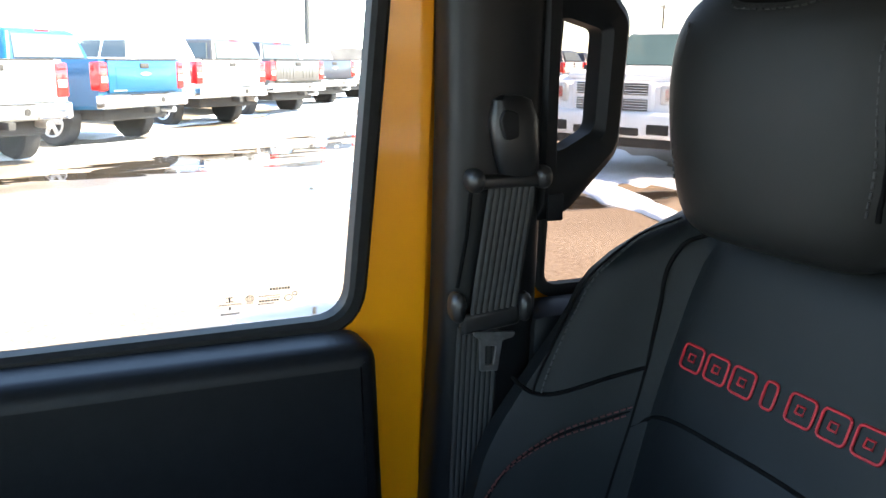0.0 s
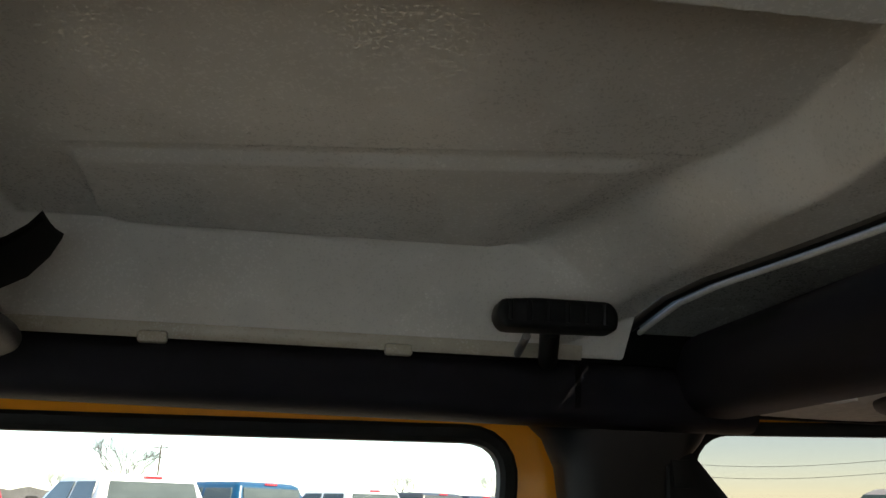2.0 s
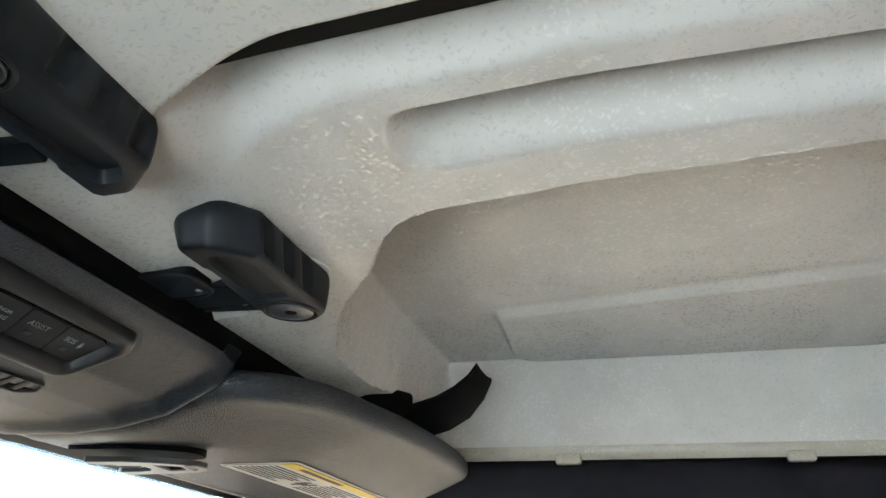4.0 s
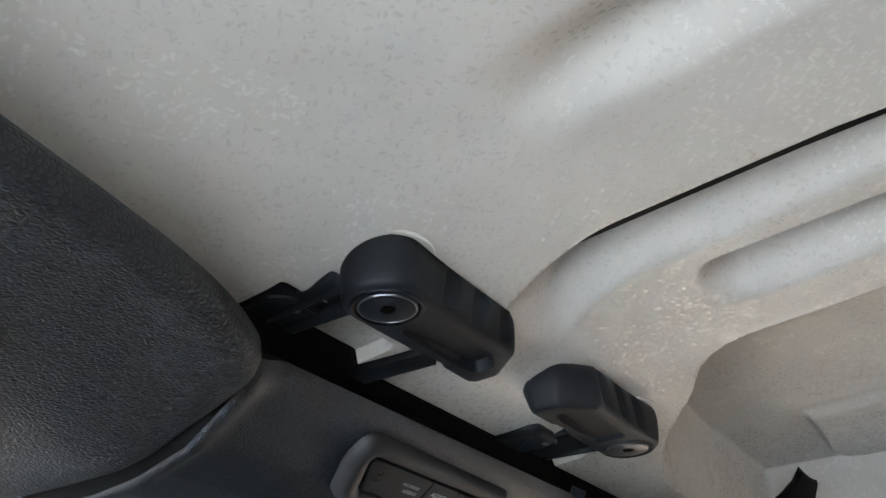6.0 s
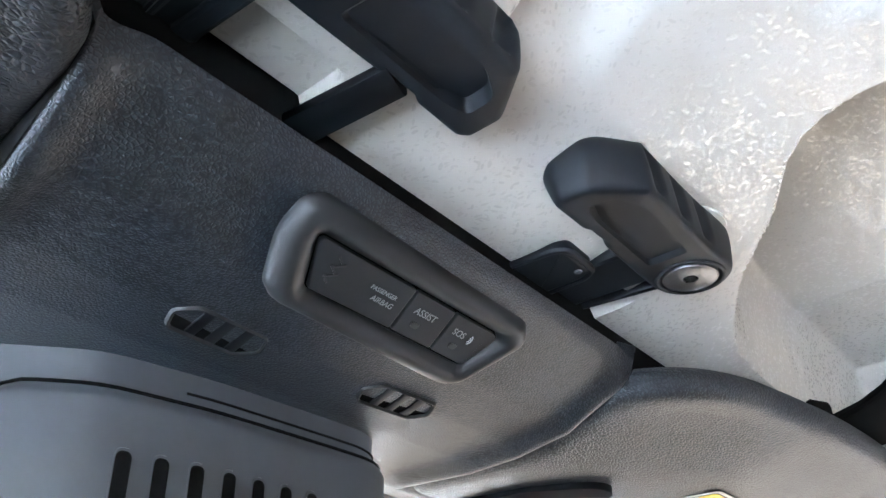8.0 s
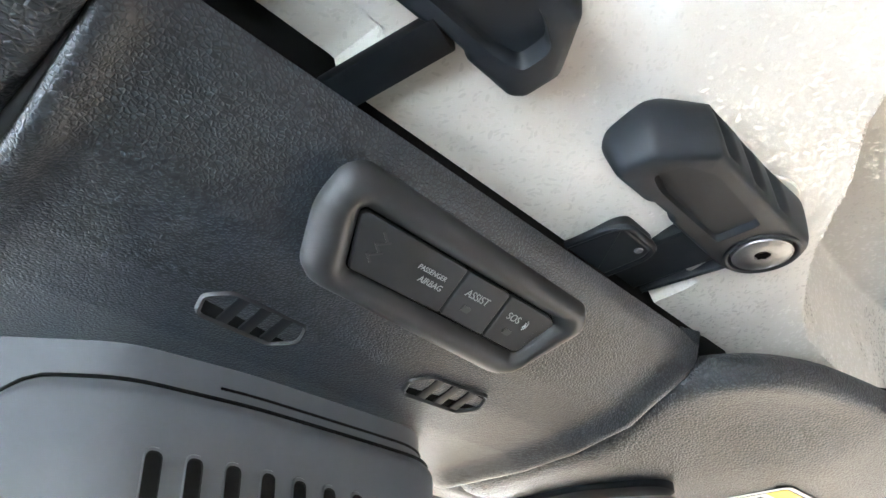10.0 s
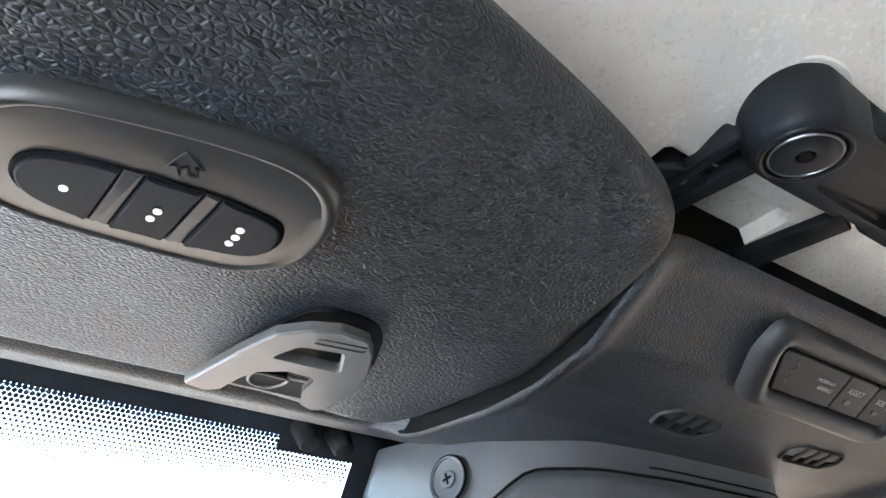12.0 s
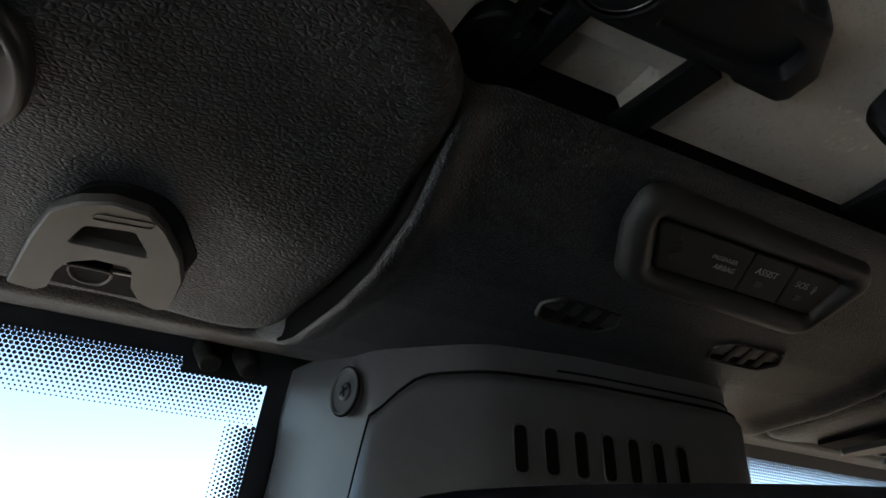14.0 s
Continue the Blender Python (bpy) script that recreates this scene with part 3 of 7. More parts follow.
def header_z(x, y):
    """Underside of the header: the console, a rolled lip beside each visor, and a shallow trough beyond."""
    ax = abs(x)
    xl = curve1(LIP, y)
    fade = 1 - ss(0.455, 0.485, y)
    lip = 0.0068 * math.exp(-((ax - xl) / 0.0090) ** 2) * ss(0.282, 0.300, y) * fade
    return curve1(HDR, y) - lip + 0.012 * ss(xl + 0.002, xl + 0.011, ax) * fade


_xh = dense(0.0, 0.66, 0.008, 0.0016, ((0.128, 0.190),))
XH = [-q for q in reversed(_xh)] + _xh[1:]


def _hdr(u, v):
    x = XH[round(u * (len(XH) - 1))]
    y = lerp(0.2915 + 0.043 * ss(0.166, 0.200, abs(x)), 0.531, v)
    return Vector((x, y, header_z(x, y)))


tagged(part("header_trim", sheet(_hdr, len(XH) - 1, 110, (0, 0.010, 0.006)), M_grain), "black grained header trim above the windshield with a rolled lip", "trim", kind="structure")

# block added to shut out sky light between header and roof panels
tagged(part("roof_front_block", box((0, 0.362, 1.772), (1.36, 0.170, 0.070), bev=0.004), M_rubber), "black block added to close the sky gap above the front edge of the roof panels", "seal", kind="structure")
# shade in the gap between each visor and the lip, added as a dark sheet
for sx, nm in ((1, "passenger"), (-1, "driver")):
    def _gap_shade(u, v):
        y = lerp(0.2925, 0.462, v)
        x = sx * (curve1(LIP, y) + lerp(0.0042, 0.0048 + 0.036 * (1 - ss(0.405, 0.460, y)), u * u))
        return Vector((x, y, header_z(x, y) - 0.0015))
    tagged(part("visor_gap_shade_" + nm, sheet(_gap_shade, 24, 40, 0.0004), M_gap), "dark sheet for the shade in the gap beside the sun visor", "foam lining", kind="structure")
# dark body of the windshield frame above the header trim
tagged(part("windshield_header_beam", box((0, 0.431, 1.730), (1.36, 0.238, 0.080), bev=0.006), M_gap), "dark windshield frame above the header trim", "trim", kind="structure")


# ---- overhead switch panel ----
_sx = thing("overhead_switch_panel", (0, 0.315, 1.65), "black overhead switch panel with a satin bezel and grey lettering", "switch panel")
PM = Matrix.Translation((0, 0.3185, 1.6515)) @ Euler((math.pi - radians(31), 0, 0)).to_matrix().to_4x4()
# local x to the passenger's side, local y to the rear, local z downwards out of the trim


def ring_prism(bm, outer, inner, z_out, z_in, m, z_base):
    """A bezel: outer rim at z_base, crest, and an inner edge that dips."""
    k = len(outer)
    rows = [[(*p, z_base) for p in outer]]
    mids = [tuple(lerp(o[i], n[i], 0.50) for i in range(2)) for o, n in zip(outer, inner)]
    mids2 = [tuple(lerp(o[i], n[i], 0.72) for i in range(2)) for o, n in zip(outer, inner)]
    rows.append([(*p, z_out) for p in mids])
    rows.append([(*p, z_out) for p in mids2])
    rows.append([(*p, z_in) for p in inner])
    rows.append([(*p, z_base) for p in inner])
    lay = [[bm.verts.new(m @ Vector(p)) for p in r] for r in rows]
    lay.append(lay[0])
    for a, b in zip(lay, lay[1:]):
        for i in range(k):
            bm.faces.new((a[i], a[(i + 1) % k], b[(i + 1) % k], b[i]))


MM_ = 0.001
BO = [(-67, 24.5), (69, 21.5), (77, 13), (58, -22), (49, -26), (-54, -23), (-62, -18), (-73, 4), (-73, 19)]
BI = [(-56.5, 11.2), (54, 10.6), (58.5, 8), (52.5, -11), (50, -12.8), (-45, -12.2), (-48, -10.5), (-57, 7), (-58, 9.5)]
_o = round_poly([Vector(p) * MM_ for p in BO], [0.004, 0.004, 0.005, 0.0045, 0.0045, 0.0042, 0.0042, 0.006, 0.004], 4)
_i = round_poly([Vector(p) * MM_ for p in BI], 0.0010, 4)
bm = bmesh.new()
add_rings(bm, [[PM @ Vector((lerp(p.x, q.x, f), lerp(p.y, q.y, f), z)) for p, q in zip(_o, _i)] for f, z in
               ((0.0, -0.006), (0.0, -0.001), (0.06, 0.0012), (0.16, 0.0034), (0.30, 0.0052), (0.46, 0.0060), (0.62, 0.0058), (0.76, 0.0047), (0.88, 0.0030), (1.0, 0.0012), (1.0, -0.004))], cap=False)
part("bezel", bm, M_bezel, _sx, "satin black bezel")
bm = bmesh.new()
add_prism(bm, [tuple(p * 1.03) for p in _i], -0.006, 0.0004, PM)
part("switch_well", bm, M_gap, _sx)


def key_cap(pts, name="switch_cap"):
    """A flat cap; points in millimetres, counter-clockwise seen from the cabin."""
    o = round_poly([Vector(p) * MM_ for p in pts], 0.0012, 3)
    b = bmesh.new()
    add_prism(b, [tuple(p) for p in o], -0.002, 0.0026, PM, bev=0.0007)
    return part(name, b, M_switch, _sx)


key_cap([(-55.5, 10.2), (-2.2, 9.8), (0.8, -11.0), (-46, -11.2), (-57, 8)], "indicator_cap")
key_cap([(-1.0, 9.8), (24.6, 9.6), (27.6, -11.2), (2.0, -11.0)])
key_cap([(25.8, 9.6), (53.5, 9.4), (57.3, 7.6), (51.4, -10.8), (49.6, -11.6), (28.8, -11.2)])


def text_part(body, size, m, material, parent, name="lettering", align="CENTER"):
    cu = bpy.data.curves.new(name, "FONT")
    cu.body, cu.size, cu.align_x, cu.align_y, cu.extrude = body, size, align, "CENTER", 0.0001
    tmp = new("lettering_source", cu)
    dg = bpy.context.evaluated_depsgraph_get()
    me = bpy.data.meshes.new_from_object(tmp.evaluated_get(dg))
    bpy.data.objects.remove(tmp)
    bpy.data.curves.remove(cu)
    me.transform(m)
    me.materials.clear()
    me.materials.append(material)
    ob = new(name, me)
    if parent:
        ob.parent = parent
        ob.location = -Vector(parent.location)
    return ob


def PT(x, y, z=0.0029):
    return PM @ Matrix.Translation((x, y, z))


text_part("PASSENGER", 0.0029, PT(-0.0153, 0.0022), M_greyprint, _sx)
text_part("AIRBAG", 0.0036, PT(-0.0127, -0.0020), M_greyprint, _sx)
text_part("ASSIST", 0.0047, PT(0.0113, 0.0020), M_greyprint, _sx)
text_part("SOS", 0.0047, PT(0.0350, 0.0018), M_greyprint, _sx)
for _x, _y in ((0.0105, -0.0045), (0.0374, -0.0050)):
    _b = bmesh.new()
    add_prism(_b, [tuple(p) for p in round_poly([Vector((_x - 0.0026, _y + 0.0013)), Vector((_x + 0.0026, _y + 0.0013)), Vector((_x + 0.0020, _y - 0.0013)), Vector((_x - 0.0020, _y - 0.0013))], 0.0009, 3)], 0.0022, 0.0031, PM)
    part("indicator_lamp", _b, M_gloss, _sx)
for _k, _r in ((0, 0.0016), (1, 0.0028)):
    part("phone_mark", tube([PM @ Vector((0.0415 + _r * math.cos(a), 0.0014 + _r * math.sin(a), 0.0030)) for a in [radians(-55 + 22 * i) for i in range(6)]], 0.0003, 5), M_greyprint, _sx)
# dim passenger-airbag sign
_b = bmesh.new()
for _j in range(5):
    add_box(_b, (0, 0, 0), (0.0050, 0.0009, 0.0003), PM @ Matrix.Translation((-0.0430 + 0.0016 * (_j % 2), 0.0055 - 0.0024 * _j, 0.0028)) @ Matrix.Rotation(0.6 * (1 if _j % 2 else -1), 4, "Z"))
part("airbag_mark", _b, M_bezel, _sx)


# ---- microphone vents in the header ----
def mic_vent(cx, cy, mirror):
    t = thing("microphone_vent", (cx, cy, 1.637), "small black slotted microphone vent in the header trim", "vent", "microphone vents")
    m = Matrix.Translation((cx, cy, header_z(cx, cy) - 0.0002)) @ Euler((math.pi - 0.16, 0, mirror * 0.06)).to_matrix().to_4x4()
    o = round_poly([Vector(p) for p in ((-0.026, 0.002), (-0.018, 0.010), (0.020, 0.010), (0.026, -0.001), (0.018, -0.010), (-0.020, -0.010))], 0.003, 3)
    b = bmesh.new()
    ring_prism(b, [tuple(p) for p in o], [tuple(p * 0.88) for p in o], 0.0012, 0.0005, m, -0.002)
    part("rim", b, M_bezel, t)
    b = bmesh.new()
    add_prism(b, [tuple(p * 0.9) for p in o], -0.004, -0.0004, m)
    part("grille_back", b, M_gap, t)
    for k in range(3):
        b = bmesh.new()
        x = -0.0105 + 0.0105 * k
        add_prism(b, [(x - 0.0032, 0.008), (x + 0.0022, 0.008), (x + 0.0032 + 0.002, -0.008), (x - 0.0022 + 0.002, -0.008)], -0.002, 0.0004, m, bev=0.0006)
        part("slat", b, M_plas, t)


mic_vent(-0.051, 0.372, 1)
mic_vent(0.056, 0.370, -1)


# ---- sun visors ----
V_OUT = [(0.1605, 0.330), (0.1595, 0.306), (0.1660, 0.285), (0.181, 0.2685), (0.206, 0.2585), (0.238, 0.2515), (0.278, 0.243), (0.330, 0.233), (0.400, 0.226), (0.500, 0.222), (0.582, 0.231), (0.600, 0.262),
         (0.604, 0.330), (0.600, 0.420), (0.584, 0.452), (0.480, 0.468), (0.380, 0.472), (0.290, 0.4705), (0.225, 0.4665), (0.182, 0.4655), (0.1645, 0.455), (0.1620, 0.412), (0.1615, 0.360)]


def visor_z(x, y):
    """Underside: flat, lifting and rounding towards the rear edge."""
    ax = abs(x)
    rear = 0.234 + 0.06 * (1 - ss(0.17, 0.32, ax))
    z = 1.6370 + 0.021 * (1 - ss(rear, rear + 0.095, y)) ** 1.6
    z -= 0.0055 * (1 - ss(0.17, 0.25, ax))
    if x > 0:
        z -= 0.002
    return z


def plate_with_hole(outer, hole, z0, z1):
    """A flat plate in (x, y) with a hole and eased edges, between z0 and z1."""
    bm = bmesh.new()
    e = 0.0009
    lay = []
    for z, d in ((z0, e), (z0 + e, 0.0), (z1, 0.0)):
        k = []
        for ring, sg in ((outer, -1), (hole, 1)):
            c = sum((Vector(p) for p in ring), Vector((0, 0))) / len(ring)
            k.append([bm.verts.new((*(Vector(p) + (Vector(p) - c).normalized() * d * sg), z)) for p in ring])
        lay.append(k)
    for k in (lay[0], lay[-1]):
        es = []
        for ring in k:
            es += [bm.edges.new((ring[i - 1], ring[i])) for i in range(len(ring))]
        bmesh.ops.triangle_fill(bm, use_beauty=True, use_dissolve=False, edges=es)
    for a, c in zip(lay, lay[1:]):
        for r0, r1 in zip(a, c):
            for i in range(len(r0)):
                bm.faces.new((r0[i - 1], r0[i], r1[i], r1[i - 1]))
    bmesh.ops.recalc_face_normals(bm, faces=bm.faces)
    return bm


def visor(side, label):
    t = thing("sun_visor", (side * 0.37, 0.35, 1.64), label, "sun visor", "sun visors")
    out = smooth_loop([Vector((side * x, y)) for x, y in V_OUT], 2)
    c = Vector((side * 0.36, 0.345))
    b = bmesh.new()
    rings = []
    for s, dz in ((0.02, 0), (0.25, 0), (0.5, 0), (0.7, 0), (0.84, 0), (0.93, 0.0002), (0.96, 0.0010), (0.980, 0.0028), (0.993, 0.0062), (1.0, 0.011), (0.996, 0.0155), (0.98, 0.019), (0.95, 0.021), (0.6, 0.022), (0.02, 0.022)):
        r = []
        for p in out:
            q = c + (p - c) * s
            r.append(Vector((q.x, q.y, visor_z(q.x, q.y) + dz)))
        rings.append(r)
    add_rings(b, rings)
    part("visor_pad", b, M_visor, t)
    # seam bead along the front edge
    part("edge_seam", tube([Vector((p.x, p.y, visor_z(p.x, p.y) + 0.012)) for p in [c + (q - c) * 1.0 for q in out] if p.y > 0.425], 0.0018, 6), M_pad, t)
    # pull clip in its pocket
    zc = 1.6370 if side < 0 else 1.6315
    dz = zc - 1.6370
    o = [(0.2820, 0.4430), (0.2790, 0.3990), (0.2755, 0.3740), (0.2680, 0.3640), (0.2580, 0.3585), (0.2460, 0.3600), (0.2380, 0.3695), (0.2280, 0.3880), (0.2215, 0.4080), (0.2195, 0.4380), (0.2240, 0.4415), (0.2310, 0.4380), (0.2380, 0.4240), (0.2405, 0.4080), (0.2430, 0.4045), (0.2560, 0.4035), (0.2650, 0.4120), (0.2675, 0.4230), (0.2680, 0.4400), (0.2720, 0.4455)]
    hole = [(0.2665, 0.3945), (0.2630, 0.3790), (0.2475, 0.3755), (0.2385, 0.3930)]
    oo = [tuple(p) for p in round_poly([Vector((side * x, y)) for x, y in o], 0.0012, 3)]
    hh = [tuple(p) for p in round_poly([Vector((side * x, y)) for x, y in hole], 0.0025, 3)]
    part("clip", plate_with_hole(oo, hh, 1.6265 + dz, 1.6305 + dz), M_clip, t, "grey plastic pull clip")
    b = bmesh.new()
    add_prism(b, [tuple(p) for p in round_poly([Vector((side * x, y)) for x, y in ((0.272, 0.454), (0.2715, 0.410), (0.2705, 0.3805), (0.2660, 0.3650), (0.2555, 0.3598), (0.2420, 0.3610), (0.2327, 0.3710), (0.2180, 0.4010), (0.2160, 0.454))], 0.006, 4)], zc - 0.0018, zc + 0.0050, bev=0.0006, seg=2)
    part("clip_recess", b, M_pocket, t, "dark pocket behind the clip")
    tongue = round_poly([Vector((side * x, y)) for x, y in ((0.2630, 0.4180), (0.2625, 0.4240), (0.2600, 0.4300), (0.2555, 0.4330), (0.2490, 0.4325), (0.2465, 0.4250), (0.2470, 0.4180))], 0.003, 3)
    b = bmesh.new()
    add_prism(b, [tuple(p) for p in tongue], 1.6290 + dz, 1.6340 + dz, bev=0.0012, seg=2)
    part("hook_tongue", b, M_pocket, t)
    part("tongue_rim", tube([Vector((p.x, p.y, 1.6290 + dz)) for p in tongue + tongue[:1]], 0.0007, 6), M_clip, t)
    part("pin", cyl((side * 0.238, 0.4190, 1.6305 + dz), (side * 0.269, 0.4210, 1.6305 + dz), 0.0010, n=10), M_steel, t)
    ring = round_poly([Vector(p) for p in ((0.2625, 0.3720), (0.2615, 0.3675), (0.2430, 0.3645), (0.2425, 0.3690))], 0.0018, 3)
    part("clip_mark", tube([Vector((side * p.x, p.y, 1.6264 + dz)) for p in ring + ring[:1]], 0.00035, 5), M_gloss, t)
    return t


def label_on(t, side, x0, x1, y0, y1):
    """Warning sticker with rounded corners, a thin dark frame, a yellow band and unreadable bars, lying on the visor."""
    def patch(xa, xb, ya, yb, dz, mt, nm, r=0.006, square_front=False):
        def f(u, v):
            y = lerp(ya, yb, v - 0.9 * math.sin(2 * math.pi * v) / (2 * math.pi))
            e = min(y - ya, (1.0 if square_front else yb - y))
            ins = r - math.sqrt(max(0.0, r * r - (r - e) ** 2)) if e < r else 0.0
            x = lerp(xa + ins, xb - ins, u)
            return Vector((side * x, y, visor_z(side * x, y) - dz))
        part(nm, sheet(f, 16, 30, 0.0004), mt, t)
    patch(x0, x1, y0, y1, 0.0007, M_paper, "warning_label")
    patch(x0 + 0.0028, x1 - 0.0028, y0 + 0.0028, y1 - 0.0028, 0.0009, M_lblack, "label_frame", 0.0042)
    patch(x0 + 0.0034, x1 - 0.0034, y0 + 0.0034, y1 - 0.0034, 0.0011, M_paper, "label_panel", 0.0038)
    patch(x0 + 0.0034, x1 - 0.0034, y0 + 0.0034, y0 + 0.0165, 0.0013, M_lyellow, "label_band", 0.0038, True)
    rnd = random.Random(5)
    b = bmesh.new()
    for r in range(8):
        y = y0 + 0.022 + r * (y1 - y0 - 0.028) / 8
        for cx0, cx1 in ((x0 + 0.008, lerp(x0, x1, 0.40)), (lerp(x0, x1, 0.56), x1 - 0.010)):
            e = lerp(cx0, cx1, rnd.uniform(0.7, 1.0))
            x = cx0
            while x < e:
                w = rnd.uniform(0.004, 0.011)
                add_sheet(b, lambda u, v, a=x, w=w, y=y: Vector((side * (a + w * u), y + 0.0022 * v, visor_z(side * (a + w * u), y) - 0.0015)), 2, 1, 0.0003)
                x += w + 0.0016
    part("label_print", b, M_dimprint, t)["kind"] = "stuff"
    b = bmesh.new()
    add_sheet(b, lambda u, v: Vector((side * lerp(x0 + 0.03, x0 + 0.12, u), y0 + 0.0075 + 0.005 * v, visor_z(side * 0.4, y0 + 0.010) - 0.0017)), 4, 1, 0.0003)
    part("label_title", b, M_lblack, t)
    for k in range(3):
        xx = lerp(x0, x1, 0.44 + 0.03 * k)
        yy = lerp(y0, y1, 0.45 + 0.1 * (k % 2))
        b = bmesh.new()
        add_sheet(b, lambda u, v, xx=xx, yy=yy: Vector((side * (xx + 0.006 * u), yy + 0.016 * v, visor_z(side * xx, yy) - 0.0016)), 2, 2, 0.0003)
        part("label_pictogram", b, M_lblack, t)


vis_d = visor(-1, "black grained driver sun visor folded up against the header")
label_on(vis_d, -1, 0.4000, 0.56, 0.2815, 0.356)
vis_p = visor(1, "black grained passenger sun visor with a warning sticker, folded up")
label_on(vis_p, 1, 0.316, 0.544, 0.312, 0.384)


# ---- garage-door remote on the driver's visor ----
gr = thing("garage_remote", (-0.345, 0.31, 1.62), "black three-button garage door remote set into the sun visor", "remote control")
G_C = Vector((-0.3400, 0.3225))
go = smooth_loop([Vector(p) for p in ((-0.3895, 0.333), (-0.3910, 0.316), (-0.3880, 0.306), (-0.3780, 0.2985), (-0.358, 0.2940), (-0.336, 0.2905), (-0.314, 0.2890), (-0.3010, 0.2930), (-0.2930, 0.3010), (-0.2890, 0.314), (-0.2890, 0.330), (-0.2925, 0.3400), (-0.3000, 0.3485), (-0.314, 0.3520), (-0.341, 0.3540), (-0.365, 0.3550), (-0.3815, 0.3500))], 2)
gi = smooth_loop([Vector(p) for p in ((-0.3735, 0.3315), (-0.3735, 0.3220), (-0.3680, 0.3155), (-0.350, 0.3125), (-0.328, 0.3105), (-0.3090, 0.3120), (-0.3040, 0.3165), (-0.3020, 0.3245), (-0.3040, 0.3340), (-0.3140, 0.3380), (-0.347, 0.3430), (-0.3670, 0.3400))], 2)


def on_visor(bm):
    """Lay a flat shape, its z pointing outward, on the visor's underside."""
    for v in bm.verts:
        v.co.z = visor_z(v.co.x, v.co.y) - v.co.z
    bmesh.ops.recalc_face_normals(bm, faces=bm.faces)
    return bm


bm = bmesh.new()
rows = []
for sc_, h in ((1.0, -0.004), (1.0, 0.0012), (0.988, 0.0032), (0.965, 0.0046), (0.935, 0.0052), (0.915, 0.0050), (0.895, 0.0043), (0.82, 0.0045), (0.55, 0.0047), (0.20, 0.0047)):
    rows.append([Vector((*(G_C + (p - G_C) * sc_), h)) for p in go])
add_rings(bm, rows)
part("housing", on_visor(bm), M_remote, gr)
bm = bmesh.new()
gk = sum(gi, Vector((0, 0))) / len(gi)
add_prism(bm, [tuple(gk + (p - gk) * 1.035) for p in gi], 0.003, 0.0052)
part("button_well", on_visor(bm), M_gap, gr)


def band(poly, x0, x1):
    """The slice of a convex outline between two x."""
    def cut(pl, x, keep_less):
        res = []
        for i in range(len(pl)):
            a, b = pl[i - 1], pl[i]
            ia, ib = (a.x <= x) == keep_less, (b.x <= x) == keep_less
            if ia != ib:
                t = (x - a.x) / (b.x - a.x)
                res.append(a + (b - a) * t)
            if ib:
                res.append(b)
        return res
    return cut(cut(poly, x0, False), x1, True)


for x0, x1, nm, zt, mt in ((-0.40, -0.3515, "button", 0.0064, M_key), (-0.3508, -0.3458, "divider", 0.0059, M_bezel), (-0.3451, -0.3302, "button", 0.0064, M_key), (-0.3295, -0.3250, "divider", 0.0059, M_bezel), (-0.3243, -0.28, "button", 0.0064, M_key)):
    bm = bmesh.new()
    add_prism(bm, [tuple(p) for p in band(gi, x0, x1)], 0.004, zt, bev=0.0008, seg=2)
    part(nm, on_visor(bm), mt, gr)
for pts in (((-0.3610, 0.3285),), ((-0.3372, 0.3250), (-0.3375, 0.3298)), ((-0.3148, 0.3208), (-0.3142, 0.3253), (-0.3142, 0.3295))):
    for x, y in pts:
        bm = bmesh.new()
        add_prism(bm, [(x + 0.0012 * math.cos(a), y + 0.0014 * math.sin(a)) for a in [2 * math.pi * i / 14 for i in range(14)]], 0.0060, 0.0067)
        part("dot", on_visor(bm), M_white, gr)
bm = bmesh.new()
hs = [(-0.3385 + (x + 0.3385) * 0.78, 0.3030 + (y - 0.3060) * 0.78) for x, y in ((-0.3385, 0.3115), (-0.3410, 0.3075), (-0.3435, 0.3085), (-0.3405, 0.3000), (-0.3325, 0.3055), (-0.3350, 0.3058), (-0.3330, 0.3095), (-0.3355, 0.3100), (-0.3378, 0.3065), (-0.3392, 0.3078))]
add_tube(bm, [Vector((x, y, visor_z(x, y) - 0.0050)) for x, y in hs], 0.0005, 5)
part("house_mark", bm, M_dsteel, gr)


# ---- roof latches ----
LATCH_H = 0.0285
RIB_AT = (0.020, 0.0455, 0.071)


def latch_outline():
    """Plan of the handle: a round pivot end, straight flanks, a cut-off tip and two small steps on the front flank."""
    o = [(0.0215 * math.cos(radians(a)), 0.0215 * math.sin(radians(a))) for a in range(100, 262, 9)]
    o += [(0.012, -0.0200), (0.046, -0.0195), (0.084, -0.0195), (0.1020, 0.0015), (0.1030, 0.0165), (0.0985, 0.0210), (0.0735, 0.0208), (0.0715, 0.0188), (0.0560, 0.0186), (0.0535, 0.0206), (0.030, 0.0212), (0.012, 0.0215)]
    o = [Vector(p) for p in o]
    out = []
    for i, p in enumerate(o):
        q = o[(i + 1) % len(o)]
        k = max(1, round((q - p).length / 0.0014))
        out += [p.lerp(q, j / k) for j in range(k)]
    for _ in range(2):
        out = [out[i - 1] * 0.25 + out[i] * 0.5 + out[(i + 1) % len(out)] * 0.25 for i in range(len(out))]
    return out


